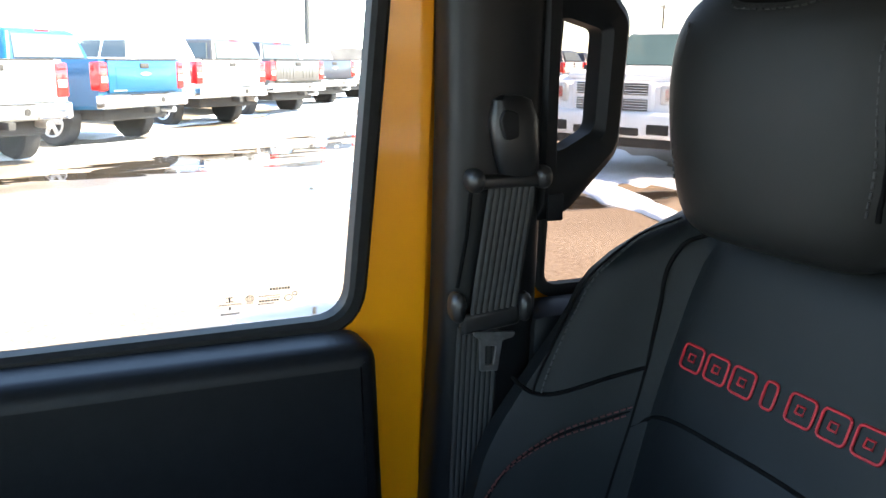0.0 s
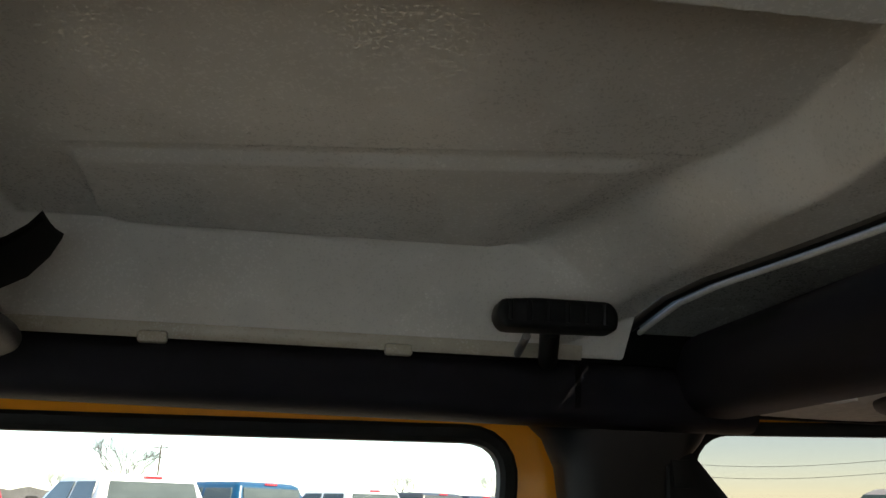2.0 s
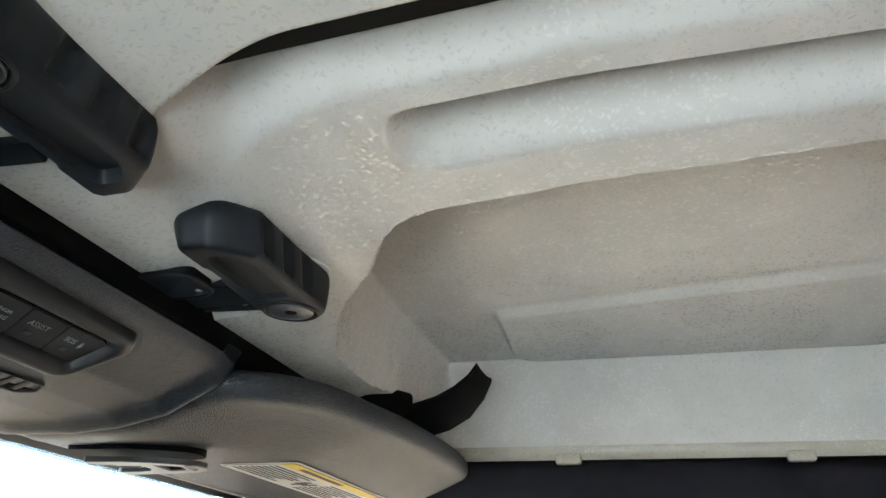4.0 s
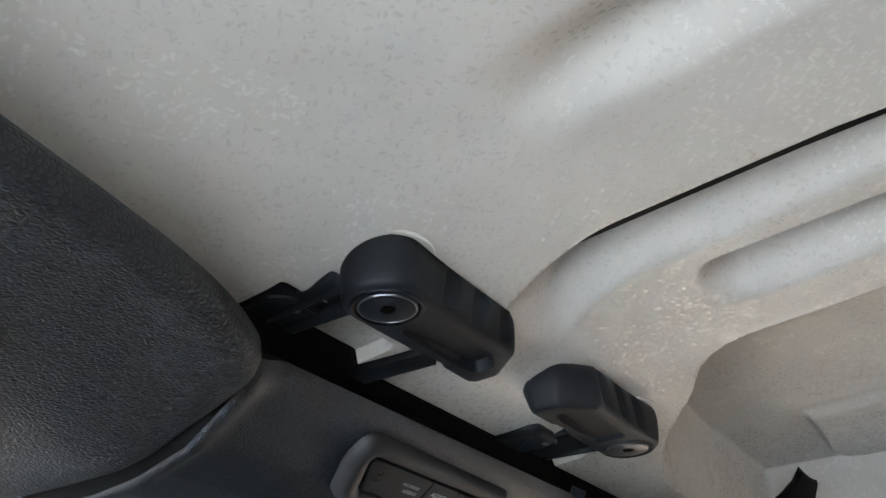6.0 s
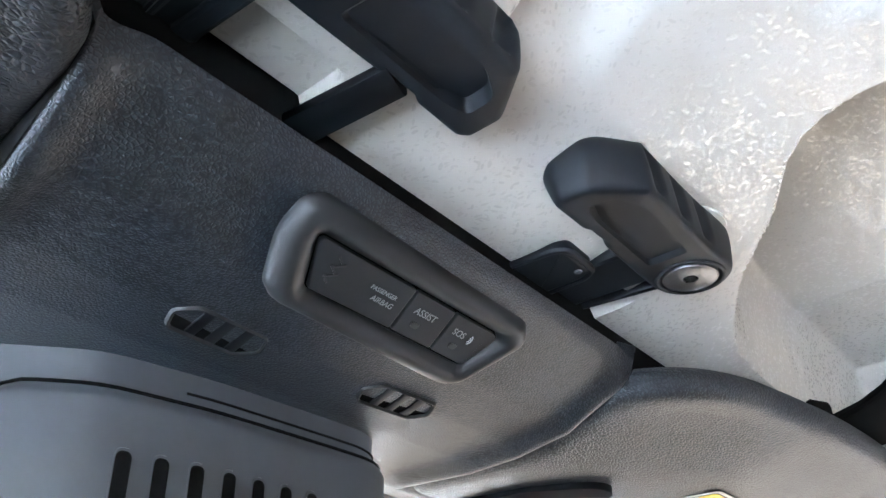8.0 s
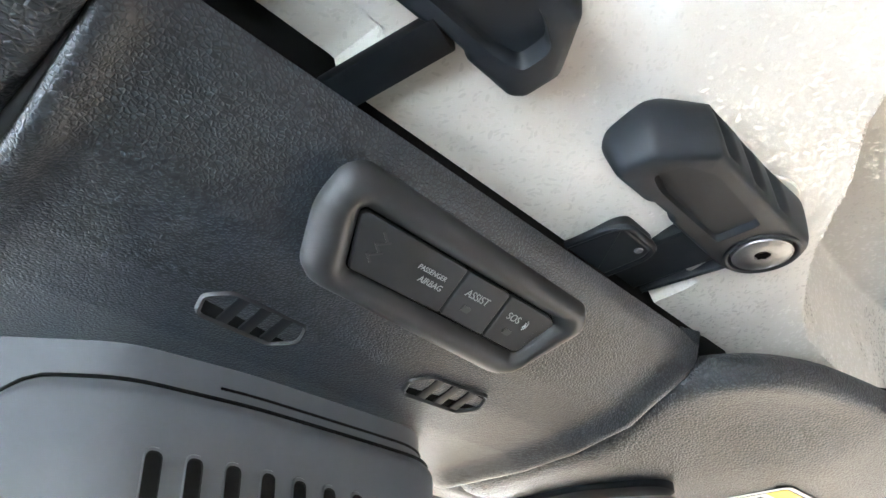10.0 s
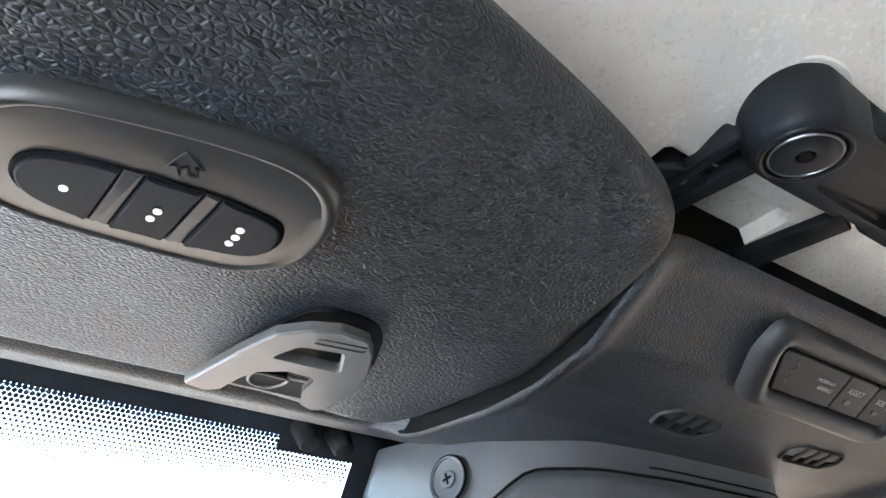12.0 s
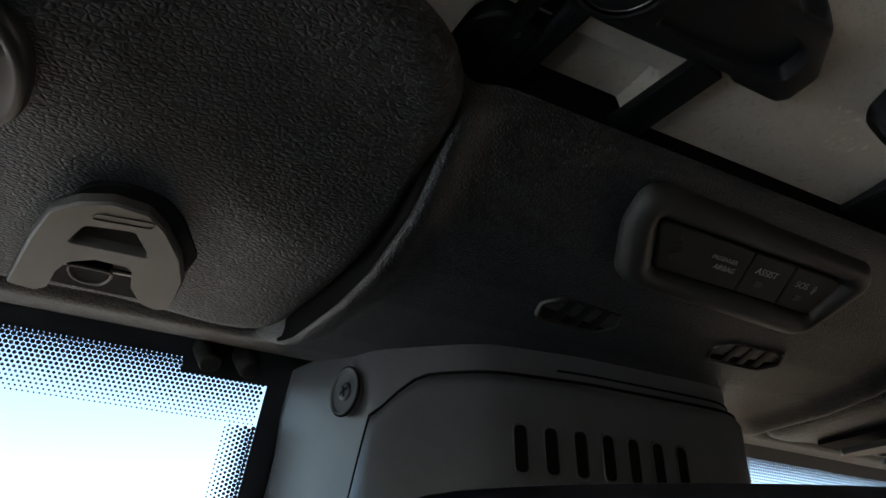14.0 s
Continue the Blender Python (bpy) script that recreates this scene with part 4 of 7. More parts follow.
def latch(side, at, disc_material, label, keeper_side):
    t = thing("roof_latch", at, label, "roof latch", "roof panel latches")
    # local u: from pivot towards the car's middle; v: to the front; z up
    m = Matrix.Translation(at) @ Matrix.Diagonal((-side, 1, 1, 1))
    base = latch_outline()
    k = len(base)
    nrm = []
    for i in range(k):
        d = base[(i + 1) % k] - base[i - 1]
        nrm.append(Vector((d.y, -d.x)).normalized())
    area = sum(base[i - 1].x * base[i].y - base[i].x * base[i - 1].y for i in range(k))
    if area < 0:
        nrm = [-q for q in nrm]

    def ring_at(z, ins):
        r = []
        for p, q in zip(base, nrm):
            d = ins - 0.0010 * ss(0.0, 0.020, z) * ss(0.034, -0.008, p.x) - 0.0045 * ss(0.0, 0.020, z) * ss(0.080, 0.100, p.x)
            if p.y < -0.012 and p.x > 0.004:
                for c in RIB_AT:
                    d += 0.0046 * math.exp(-((p.x - c - 0.30 * z) / 0.0052) ** 4) * ss(0.0035, 0.007, z) * (1 - ss(0.0235, 0.0265, z))
            r.append(Vector((p.x - q.x * d, p.y - q.y * d, z)))
        return r
    b = bmesh.new()
    lay = [[b.verts.new(p) for p in ring_at(z, i)] for z, i in ((0.0, 0.0036), (0.0006, 0.0019), (0.0020, 0.0006), (0.0040, 0.0), (0.0065, -0.0002), (0.009, -0.0003), (0.013, -0.0003), (0.018, -0.0002), (0.022, 0.0), (0.0245, 0.0006), (0.0270, 0.0018), (LATCH_H, 0.0042))]
    for la, lb in zip(lay, lay[1:]):
        for i in range(k):
            b.faces.new((la[i], la[(i + 1) % k], lb[(i + 1) % k], lb[i]))
    b.faces.new(lay[-1])
    # underside with a sunk thumb trough and the round bolt seat
    tro = round_poly([Vector(p) for p in ((0.0245, -0.0100), (0.073, -0.0118), (0.0885, -0.0045), (0.0900, 0.0085), (0.079, 0.0115), (0.0235, 0.0115))], [0.003, 0.005, 0.004, 0.003, 0.005, 0.003], 3)
    mid = Vector((0.057, 0.0))
    seat_ = [Vector((0.0180 * math.cos(2 * math.pi * i / 36), 0.0180 * math.sin(2 * math.pi * i / 36))) for i in range(36)]
    tl = [[b.verts.new((*(mid + (p - mid) * f), z + 0.0035 * ss(0.074, 0.080, p.x) * min(1.0, z / 0.0026))) for p in tro] for f, z in ((1.0, 0.0), (0.975, 0.0008), (0.93, 0.0026))]
    sl_ = [[b.verts.new((p.x * f, p.y * f, z)) for p in seat_] for f, z in ((1.0, 0.0), (0.985, -0.0010), (0.93, -0.0014), (0.875, -0.0008), (0.85, 0.0045))]
    es = []
    for ring in (lay[0], tl[0], sl_[0]):
        for i in range(len(ring)):
            e = b.edges.get((ring[i - 1], ring[i])) or b.edges.new((ring[i - 1], ring[i]))
            es.append(e)
    bmesh.ops.triangle_fill(b, use_beauty=True, use_dissolve=False, edges=es)
    for grp in (tl, sl_):
        for la, lb in zip(grp, grp[1:]):
            for i in range(len(la)):
                b.faces.new((la[i - 1], la[i], lb[i], lb[i - 1]))
        b.faces.new(grp[-1])
    b.transform(m)
    part("handle", b, M_latch, t)
    # pale washer between handle and roof panel
    b = bmesh.new()
    rr = []
    for r, z in ((0.010, LATCH_H - 0.0012), (0.0224, LATCH_H - 0.0012), (0.0229, LATCH_H - 0.0004), (0.0224, LATCH_H + 0.001), (0.010, LATCH_H + 0.001)):
        rr.append([m @ Vector((r * math.cos(2 * math.pi * i / 40), r * math.sin(2 * math.pi * i / 40), z)) for i in range(40)])
    add_rings(b, rr)
    part("washer", b, M_paper, t, "pale plastic washer")
    # pivot bolt with a star socket
    b = bmesh.new()
    rr = []
    for r, z in ((0.0140, 0.004), (0.0140, 0.0000), (0.0134, -0.0008), (0.0124, -0.0012), (0.0040, -0.0012), (0.0036, 0.0012), (0.0005, 0.0014)):
        rr.append([m @ Vector((r * math.cos(2 * math.pi * i / 40), r * math.sin(2 * math.pi * i / 40), z)) for i in range(40)])
    add_rings(b, rr)
    pb = part("pivot_bolt", b, disc_material, t, "round bolt with a star socket")
    part("bolt_rim", tube([m @ Vector((0.0136 * math.cos(2 * math.pi * i / 40), 0.0136 * math.sin(2 * math.pi * i / 40), -0.0006)) for i in range(41)], 0.0006, 6), M_bolt, pb)
    b = bmesh.new()
    add_prism(b, [((0.0038 if i % 2 == 0 else 0.0027) * math.cos(math.pi * i / 6), (0.0038 if i % 2 == 0 else 0.0027) * math.sin(math.pi * i / 6)) for i in range(12)], -0.0014, -0.0004, m)
    part("bolt_socket", b, M_gap, t)
    # arm to the hook in the header: a web, a broad rib and a thin one with a slot between
    if keeper_side < 0:
        arm = (("arm_web", ((0.0065, 0.018), (0.0060, 0.072), (-0.002, 0.079), (-0.014, 0.076), (-0.0195, 0.018)), 0.0130, 0.0220, 0.002),
               ("arm_rib", ((0.0080, 0.016), (0.0070, 0.0715), (0.001, 0.077), (-0.0035, 0.072), (-0.0015, 0.016)), 0.0070, 0.0150, 0.0024),
               ("arm_edge", ((-0.0118, 0.014), (-0.0085, 0.074), (-0.0130, 0.076), (-0.0195, 0.014)), 0.0075, 0.0150, 0.0020))
    else:
        arm = (("arm_web", ((0.030, 0.018), (0.029, 0.072), (0.006, 0.080), (-0.014, 0.076), (-0.0195, 0.018)), 0.0140, 0.0220, 0.002),
               ("arm_rib", ((0.031, 0.016), (0.0295, 0.0715), (0.005, 0.0795), (-0.006, 0.072), (-0.0050, 0.016)), 0.0075, 0.0150, 0.0028),
               ("arm_edge", ((-0.0138, 0.014), (-0.0095, 0.074), (-0.0130, 0.076), (-0.0190, 0.014)), 0.0080, 0.0150, 0.0016))
    for nm, o, z0, z1, bv in arm:
        b = bmesh.new()
        add_prism(b, [tuple(p) for p in round_poly([Vector(p) for p in o], 0.003, 3)], z0, z1, m, bev=bv)
        part(nm, b, M_latch, t)
    # hook housing with its rivet, a dished plate with a raised rim on the passenger's side
    if keeper_side < 0:
        o, z0, rv = ((-0.028, 0.076), (-0.0265, 0.050), (-0.020, 0.0425), (-0.002, 0.0420), (0.004, 0.050), (0.008, 0.078)), 0.0090, (-0.0105, 0.048)
    else:
        o, z0, rv = ((0.024, 0.078), (0.026, 0.046), (0.031, 0.0385), (0.056, 0.0380), (0.0605, 0.044), (0.0615, 0.078)), 0.0035, (0.036, 0.0445)
    loop = round_poly([Vector(p) for p in o], 0.004, 3)
    b = bmesh.new()
    add_prism(b, [tuple(p) for p in loop], z0, 0.0230, m, bev=0.003, seg=3)
    hh_ = part("hook_housing", b, M_latch, t)
    part("housing_rim", tube([m @ Vector((p.x, p.y, z0 + 0.0012)) for p in loop + loop[:1]], 0.0020, 8), M_latch, hh_)
    q = m @ Vector((*rv, z0 + 0.0005))
    part("rivet", cyl(q, q - Vector((0, 0, 0.0014)), 0.0022, n=14, bev=0.0006), M_bolt, t)
    return t


latch(-1, (-0.1275, 0.2465, 1.6965), M_dsteel, "black moulded lever latch holding the driver roof panel", -1)
latch(1, (0.1375, 0.2435, 1.6972), M_bolt, "black moulded lever latch with a bright bolt, passenger roof panel", 1)
# dark striker strap between the latches
tagged(part("roof_striker", prism([(-0.081, 0.345), (-0.076, 0.262), (-0.060, 0.266), (-0.063, 0.345)], 1.6960, 1.7010, bev=0.0015), M_plas), "black plastic striker strap at the roof seam", "striker")

# side latch over the passenger door
sl = thing("side_latch", (0.595, -0.262, 1.72), "ribbed black side latch of the roof panel over the door rail", "roof latch", "roof panel latches")
bm = bmesh.new()
add_prism(bm, [tuple(p) for p in round_poly([Vector(p) for p in ((-0.058, -0.014), (0.050, -0.016), (0.058, -0.004), (0.054, 0.011), (0.020, 0.014), (-0.052, 0.014), (-0.060, 0.003))], 0.006, 3)], -0.017, 0.017,
          Matrix.Translation((0.528, -0.243, 1.7085)) @ Euler((radians(90), 0, radians(90))).to_matrix().to_4x4(), bev=0.006, seg=3)
part("handle", bm, M_plas, sl)
for i in range(6):
    part("grip_rib", cyl((0.5115, -0.288 + 0.018 * i, 1.718), (0.5120, -0.288 + 0.018 * i, 1.699), 0.0028, n=8, bev=0.001), M_plas, sl)
part("post", cyl((0.545, -0.245, 1.700), (0.612, -0.262, 1.680), 0.010, n=14, bev=0.002), M_plas, sl)
part("pin", cyl((0.545, -0.222, 1.692), (0.62, -0.232, 1.688), 0.0042, n=14, bev=0.001), M_tongue, sl)

# curved lever at the front corner of the passenger's panel
lv = thing("corner_lever", (0.47, 0.24, 1.72), "curved black release lever at the front corner of the roof panel", "lever")
bm = bmesh.new()
_lt = [Vector(p) for p in ((0.452, 0.292, 1.705), (0.458, 0.265, 1.709), (0.460, 0.240, 1.717), (0.460, 0.222, 1.726), (0.460, 0.208, 1.737), (0.460, 0.199, 1.749))]
_lb = [Vector(p) for p in ((0.498, 0.285, 1.684), (0.500, 0.258, 1.689), (0.500, 0.234, 1.696), (0.501, 0.214, 1.708), (0.503, 0.200, 1.727), (0.504, 0.193, 1.744))]


def _blade(u, v):
    k = min(4, int(u * 5))
    f = u * 5 - k
    f = f * f * (3 - 2 * f) * 0.3 + f * 0.7
    a, c = _lt[k].lerp(_lt[k + 1], f), _lb[k].lerp(_lb[k + 1], f)
    return a.lerp(c, v) + Vector((0, 0, -0.003 * math.sin(math.pi * v)))


add_sheet(bm, _blade, 30, 10, (0.002, 0.0, 0.005))
part("lever_arm", bm, M_lever, lv)
part("lever_rim", tube([p + Vector((0, 0, -0.002)) for p in smooth_loop(_lt[1:], 2, closed=False)], 0.0032, 8), M_gap, lv)
part("pivot_block", box((0.432, 0.285, 1.712), (0.060, 0.030, 0.022), Euler((0, 0, -0.5)).to_matrix().to_4x4(), bev=0.005), M_gap, lv)


# ---- windshield, frit, mirror pod ----
W_TOP = Vector((0, 0.543, 1.652))
W_DIR = Vector((0, 0.50, -0.866))


def ws(x, d, off=0.0):
    """A point on the windshield: x across, d metres down the glass."""
    return Vector((x, 0, 0)) + W_TOP + W_DIR * d + Vector((0, -0.866, -0.5)) * off


win = thing("window_windshield", tuple(W_TOP), "clear laminated windshield with a black dotted frit border", "windshield", kind="structure")
g = part("pane", sheet(lambda u, v: ws(lerp(-0.66, 0.66, u), lerp(-0.02, 0.52, v)), 4, 4, (0, 0.004, 0.002)), M_glass, win)
g.visible_shadow = False


def frit_solid(x0, x1, d0, d1, name="frit_band"):
    part(name, sheet(lambda u, v: ws(lerp(x0, x1, u), lerp(d0, d1, v), 0.0015), 2, 2, (0, 0.0006, 0.0003)), M_frit, win)


frit_solid(-0.66, 0.66, -0.02, 0.0065)
frit_solid(-0.137, 0.137, 0.0065, 0.30, "pod_frit")
frit_solid(-0.187, -0.137, 0.0065, 0.0148)


def frit_dots():
    """Rows of printed dots that shrink towards the clear glass."""
    verts, faces = [], []

    def dot(x, d, r):
        k = len(verts)
        for i in range(7):
            a = 2 * math.pi * i / 7
            p = ws(x + r * math.cos(a), d + r * math.sin(a), 0.0016)
            verts.append(tuple(p))
        faces.append(tuple(range(k, k + 7)))
    pitch = 0.0027
    nrow = 14
    for j in range(nrow):
        d = 0.0075 + j * pitch * 0.866
        r = lerp(0.00145, 0.00050, j / (nrow - 1))
        x = -0.60 + (j % 2) * pitch / 2
        while x < 0.60:
            if not (-0.139 < x < 0.139):
                dot(x, d, r)
            x += pitch
    for side in (-1, 1):
        for j in range(8):
            x = side * (0.1385 + j * pitch * 0.866)
            r = lerp(0.00145, 0.0006, j / 7)
            d = 0.0075 + 14 * pitch * 0.866 + (j % 2) * pitch / 2
            while d < 0.16:
                dot(x, d, r)
                d += pitch
    me = bpy.data.meshes.new("frit_dots")
    me.from_pydata(verts, [], faces)
    me.materials.append(M_frit)
    ob = new("frit_dots", me)
    ob.parent = win
    ob.location = -Vector(win.location)
    tagged(ob, kind="stuff", label="fine black printed dots")


frit_dots()

# small black plugs beside the pod
for x in (-0.178, -0.156):
    t = thing("header_plug", (x, 0.53, 1.644), "small black rubber plug at the top of the windshield", "plug", "windshield plugs")
    part("body", cyl((x, 0.538, 1.652), (x + 0.002, 0.529, 1.638), 0.0075, 0.006, 16, 0.002), M_rubber, t)

pod = thing("mirror_pod", (-0.02, 0.44, 1.60), "dark grey slotted sensor cover behind the rear-view mirror", "sensor cover")


def pod_ring(z, grow=0.0):
    """Plan of the cover at a height: narrow at the rear, wide at the glass."""
    yg = 0.543 + (1.652 - z) * 0.577 - 0.006
    o = [(-0.130 - grow, yg), (-0.121 - grow, 0.500), (-0.112 - grow, 0.456 - grow), (-0.072, 0.419 - grow), (-0.02, 0.4105 - grow), (0.050, 0.4085 - grow), (0.074 + grow, 0.4085 - grow), (0.091 + grow, 0.416 - grow), (0.100 + grow, 0.432), (0.112 + grow, yg)]
    return [Vector((p.x, p.y, z)) for p in round_poly([Vector(p) for p in o], 0.012, 4)]


bm = bmesh.new()
add_rings(bm, [pod_ring(1.645), pod_ring(1.6225), pod_ring(1.602, -0.003), pod_ring(1.565, -0.004), pod_ring(1.50, -0.004), pod_ring(1.40, -0.012)])
part("upper_shroud", bm, M_pod, pod)


def pod_at(s, z, out):
    """A point at share s along the cover's plan at a height, pushed outwards."""
    r = pod_ring(z, out)
    d = [0.0]
    for p, q in zip(r, r[1:]):
        d.append(d[-1] + (q - p).length)
    w = s * d[-1]
    for i in range(len(r) - 1):
        if w <= d[i + 1]:
            return r[i].lerp(r[i + 1], (w - d[i]) / max(1e-9, d[i + 1] - d[i]))
    return r[-1]


def _cover(u, v):
    s = lerp(0.232, 0.985, u)
    top = 1.6190 - 0.018 * (1 - ss(0.0, 0.085, u)) ** 2
    z = lerp(top, 1.42, v ** 1.6)
    e = min(1.0, (top - z) / 0.004) * min(1.0, u / 0.012)
    return pod_at(s, z, 0.0030 + 0.0022 * e + 0.003 * ss(1.60, 1.50, z))


part("lower_cover", sheet(_cover, 90, 40, (0, 0.0015, 0)), M_pod, pod)
part("cover_seam", tube([_cover(0.0, 0.75 - 0.05 * i) for i in range(15)] + [_cover(i / 60, 0.0) + Vector((0, 0, 0.0006)) for i in range(61)], 0.0009, 6), M_gap, pod)
part("shroud_seam", tube([pod_at(0.42 + 0.55 * i / 60, 1.6255, 0.0004) for i in range(61)], 0.0006, 6), M_gap, pod)


def pod_face(x, z, out):
    """A point on the cover's rear face at a place across and a height."""
    a, c = 0.25, 0.75
    for _ in range(24):
        h = (a + c) / 2
        a, c = (h, c) if pod_at(h, z, out).x < x else (a, h)
    return pod_at(a, z, out)


for i in range(7):
    x = -0.0590 + 0.0157 * i
    o = round_poly([Vector(p) for p in ((-0.0034, -0.0115), (0.0034, -0.0115), (0.0034, 0.0115), (-0.0034, 0.0115))], 0.0033, 4)
    bm = bmesh.new()
    lay = [[bm.verts.new(pod_face(x + p.x * f, 1.583 + p.y * f, 0.0030 + 0.0022 + 0.003 * ss(1.60, 1.50, 1.583 + p.y) + e)) for p in o] for f, e in ((1.10, 0.0002), (1.06, 0.0010), (0.96, 0.0010))]
    for la, lb in zip(lay, lay[1:]):
        for j in range(len(o)):
            bm.faces.new((la[j - 1], la[j], lb[j], lb[j - 1]))
    sl0 = part("slot", bm, M_pod, pod)
    bm = bmesh.new()
    lay = [[bm.verts.new(pod_face(x + p.x * f, 1.583 + p.y * f, 0.0030 + 0.0022 + 0.003 * ss(1.60, 1.50, 1.583 + p.y) + e)) for p in o] for f, e in ((0.97, 0.0009), (0.90, 0.0003))]
    for j in range(len(o)):
        bm.faces.new((lay[0][j - 1], lay[0][j], lay[1][j], lay[1][j - 1]))
    bm.faces.new(lay[1])
    part("slot_void", bm, M_gap, sl0)
# screw on the left cheek
SN = Vector((-0.985, -0.17, 0.0)).normalized()
sc = Vector((-0.1183, 0.4790, 1.6190))
q = SN.to_track_quat("Z", "Y").to_matrix().to_4x4()
bm = bmesh.new()
add_rings(bm, [[sc + q @ Vector((r * math.cos(a), r * math.sin(a), z)) for a in [2 * math.pi * i / 40 for i in range(40)]] for r, z in ((0.0124, -0.003), (0.0123, 0.0010), (0.0119, 0.0016), (0.0112, 0.0014), (0.0108, 0.0006), (0.0085, 0.0002), (0.002, 0.0000))])
part("screw_cup", bm, M_pod, pod)
part("screw_ring", tube([sc + q @ Vector((0.0125 * math.cos(a), 0.0125 * math.sin(a), 0.0006)) for a in [2 * math.pi * i / 40 for i in range(41)]], 0.0007, 6), M_gap, pod)
part("screw_head", cyl(sc + SN * 0.0001, sc + SN * 0.0016, 0.0052, 0.0044, 24, 0.0006), M_pod, pod, "cross-head screw")
bm = bmesh.new()
for a in (0.3, 0.3 + math.pi / 2):
    add_box(bm, (0, 0, 0), (0.0060, 0.0012, 0.0012), Matrix.Translation(sc + SN * 0.0014) @ q @ Matrix.Rotation(a, 4, "Z"))
part("screw_cross", bm, M_gap, pod)

mir = thing("rear_view_mirror", (0.0, 0.36, 1.51), "black rear-view mirror hanging below the sensor cover", "mirror")
bm = bmesh.new()
MO = smooth_loop([Vector(p) for p in ((-0.118, -0.02), (-0.124, 0.012), (-0.112, 0.030), (-0.05, 0.0345), (0.05, 0.0345), (0.112, 0.030), (0.124, 0.012), (0.118, -0.02), (0.10, -0.034), (-0.10, -0.034))], 2)
MM = Matrix.Translation((-0.062, 0.289, 1.511)) @ Euler((radians(90), 0, radians(-29))).to_matrix().to_4x4()
add_prism(bm, [tuple(p) for p in MO], -0.028, 0.004, MM, bev=0.006, seg=3)
part("shell", bm, M_gloss, mir)
bm = bmesh.new()
add_prism(bm, [tuple(p * 0.955) for p in MO], 0.0035, 0.0052, MM)
part("mirror_glass", bm, M_mirror, mir)
part("stalk", cyl((-0.052, 0.306, 1.513), (-0.02, 0.42, 1.545), 0.013, n=16), M_gloss, mir)


# ---- passenger side: rail, door, pillars ----
def yz_prism(outline, x0, x1, bev=0.0, seg=2):
    """Outline in (y, z), thickness along x."""
    m = Matrix(((0, 0, 1, 0), (1, 0, 0, 0), (0, 1, 0, 0), (0, 0, 0, 1)))
    return prism([tuple(p) for p in outline], x0, x1, m, bev, seg)


def yz_ring(outer, inner, x0, x1, bev=0.004):
    """A frame between two outlines of equal count in (y, z), from x0 (inside) to x1."""
    bm = bmesh.new()
    k = len(outer)
    mid = [(lerp(a[0], b[0], 0.25), lerp(a[1], b[1], 0.25)) for a, b in zip(outer, inner)]
    mid2 = [(lerp(a[0], b[0], 0.75), lerp(a[1], b[1], 0.75)) for a, b in zip(outer, inner)]
    rows = [(outer, x1), (outer, x0 + bev), (mid, x0), (mid2, x0), (inner, x0 + bev), (inner, x1)]
    lay = [[bm.verts.new((x, p[0], p[1])) for p in o] for o, x in rows]
    lay.append(lay[0])
    for a, b in zip(lay, lay[1:]):
        for i in range(k):
            bm.faces.new((a[i], a[(i + 1) % k], b[(i + 1) % k], b[i]))
    return bm


def grow(outline, d):
    """Outline pushed outwards by d."""
    o = [Vector(p) for p in outline]
    k = len(o)
    s = sum(o[i - 1].x * o[i].y - o[i].x * o[i - 1].y for i in range(k))
    out = []
    for i in range(k):
        t = o[(i + 1) % k] - o[i - 1]
        n = Vector((t.y, -t.x)).normalized() * (1 if s > 0 else -1)
        out.append(o[i] + n * d)
    return out


RAIL = [Vector((0.655, y, 1.660 + 0.004 * math.sin(y * 3))) for y in [0.50 - 0.05 * i for i in range(21)]]
for sx, nm in ((1, "passenger"), (-1, "driver")):
    bm = bmesh.new()
    add_rings(bm, [superring((sx * p.x, p.y, p.z - 0.001), 0.034, 0.037, (1, 0, 0), (0, 0, 1), 28, 2.6) for p in RAIL])
    tagged(part("roof_rail_" + nm, bm, M_pad), "black padded side bar under the roof edge", "roof rail", kind="structure")
    # pale strip and fixing notches between bar and roof panel
    bm = bmesh.new()
    add_sheet(bm, lambda u, v: Vector((sx * (0.6140 + 0.0035 * u - 0.0015 * math.sin(u * math.pi)), lerp(-0.30, 0.27, v), lerp(1.7020, 1.6845, u))), 6, 30, (sx * 0.006, 0, 0.001))
    tagged(part("roof_edge_strip_" + nm, bm, M_edge), "pale flaked lower edge of the roof", "trim", kind="structure")
for y in (0.130, -0.108):
    t = thing("rail_tab", (0.632, y, 1.70), "small pale tab of the roof edge over the padded side bar", "tab", "rail tabs")
    part("body", box((0.6165, y, 1.6850), (0.010, 0.028, 0.012), bev=0.003), M_edge, t)
# joint ring where the bar meets the pillar
bm = bmesh.new()
add_rings(bm, [superring((0.655, -0.300 + d, 1.657), 0.0350, 0.0360, (1, 0, 0), (0, 0, 1), 28, 2.6) for d in (0, 0.006)])
tagged(part("rail_joint", bm, M_gap), "dark joint in the padded bar", "trim", kind="structure")

WIN = [(-0.203, 1.187), (-0.222, 1.38), (-0.243, 1.605), (0.43, 1.600), (0.54, 1.40), (0.66, 1.187)]
WINR = [0.035, 0.05, 0.045, 0.05, 0.02, 0.03]
win_o = [Vector((p.x, p.y)) for p in round_poly([Vector(p) for p in WIN], WINR, 6)]


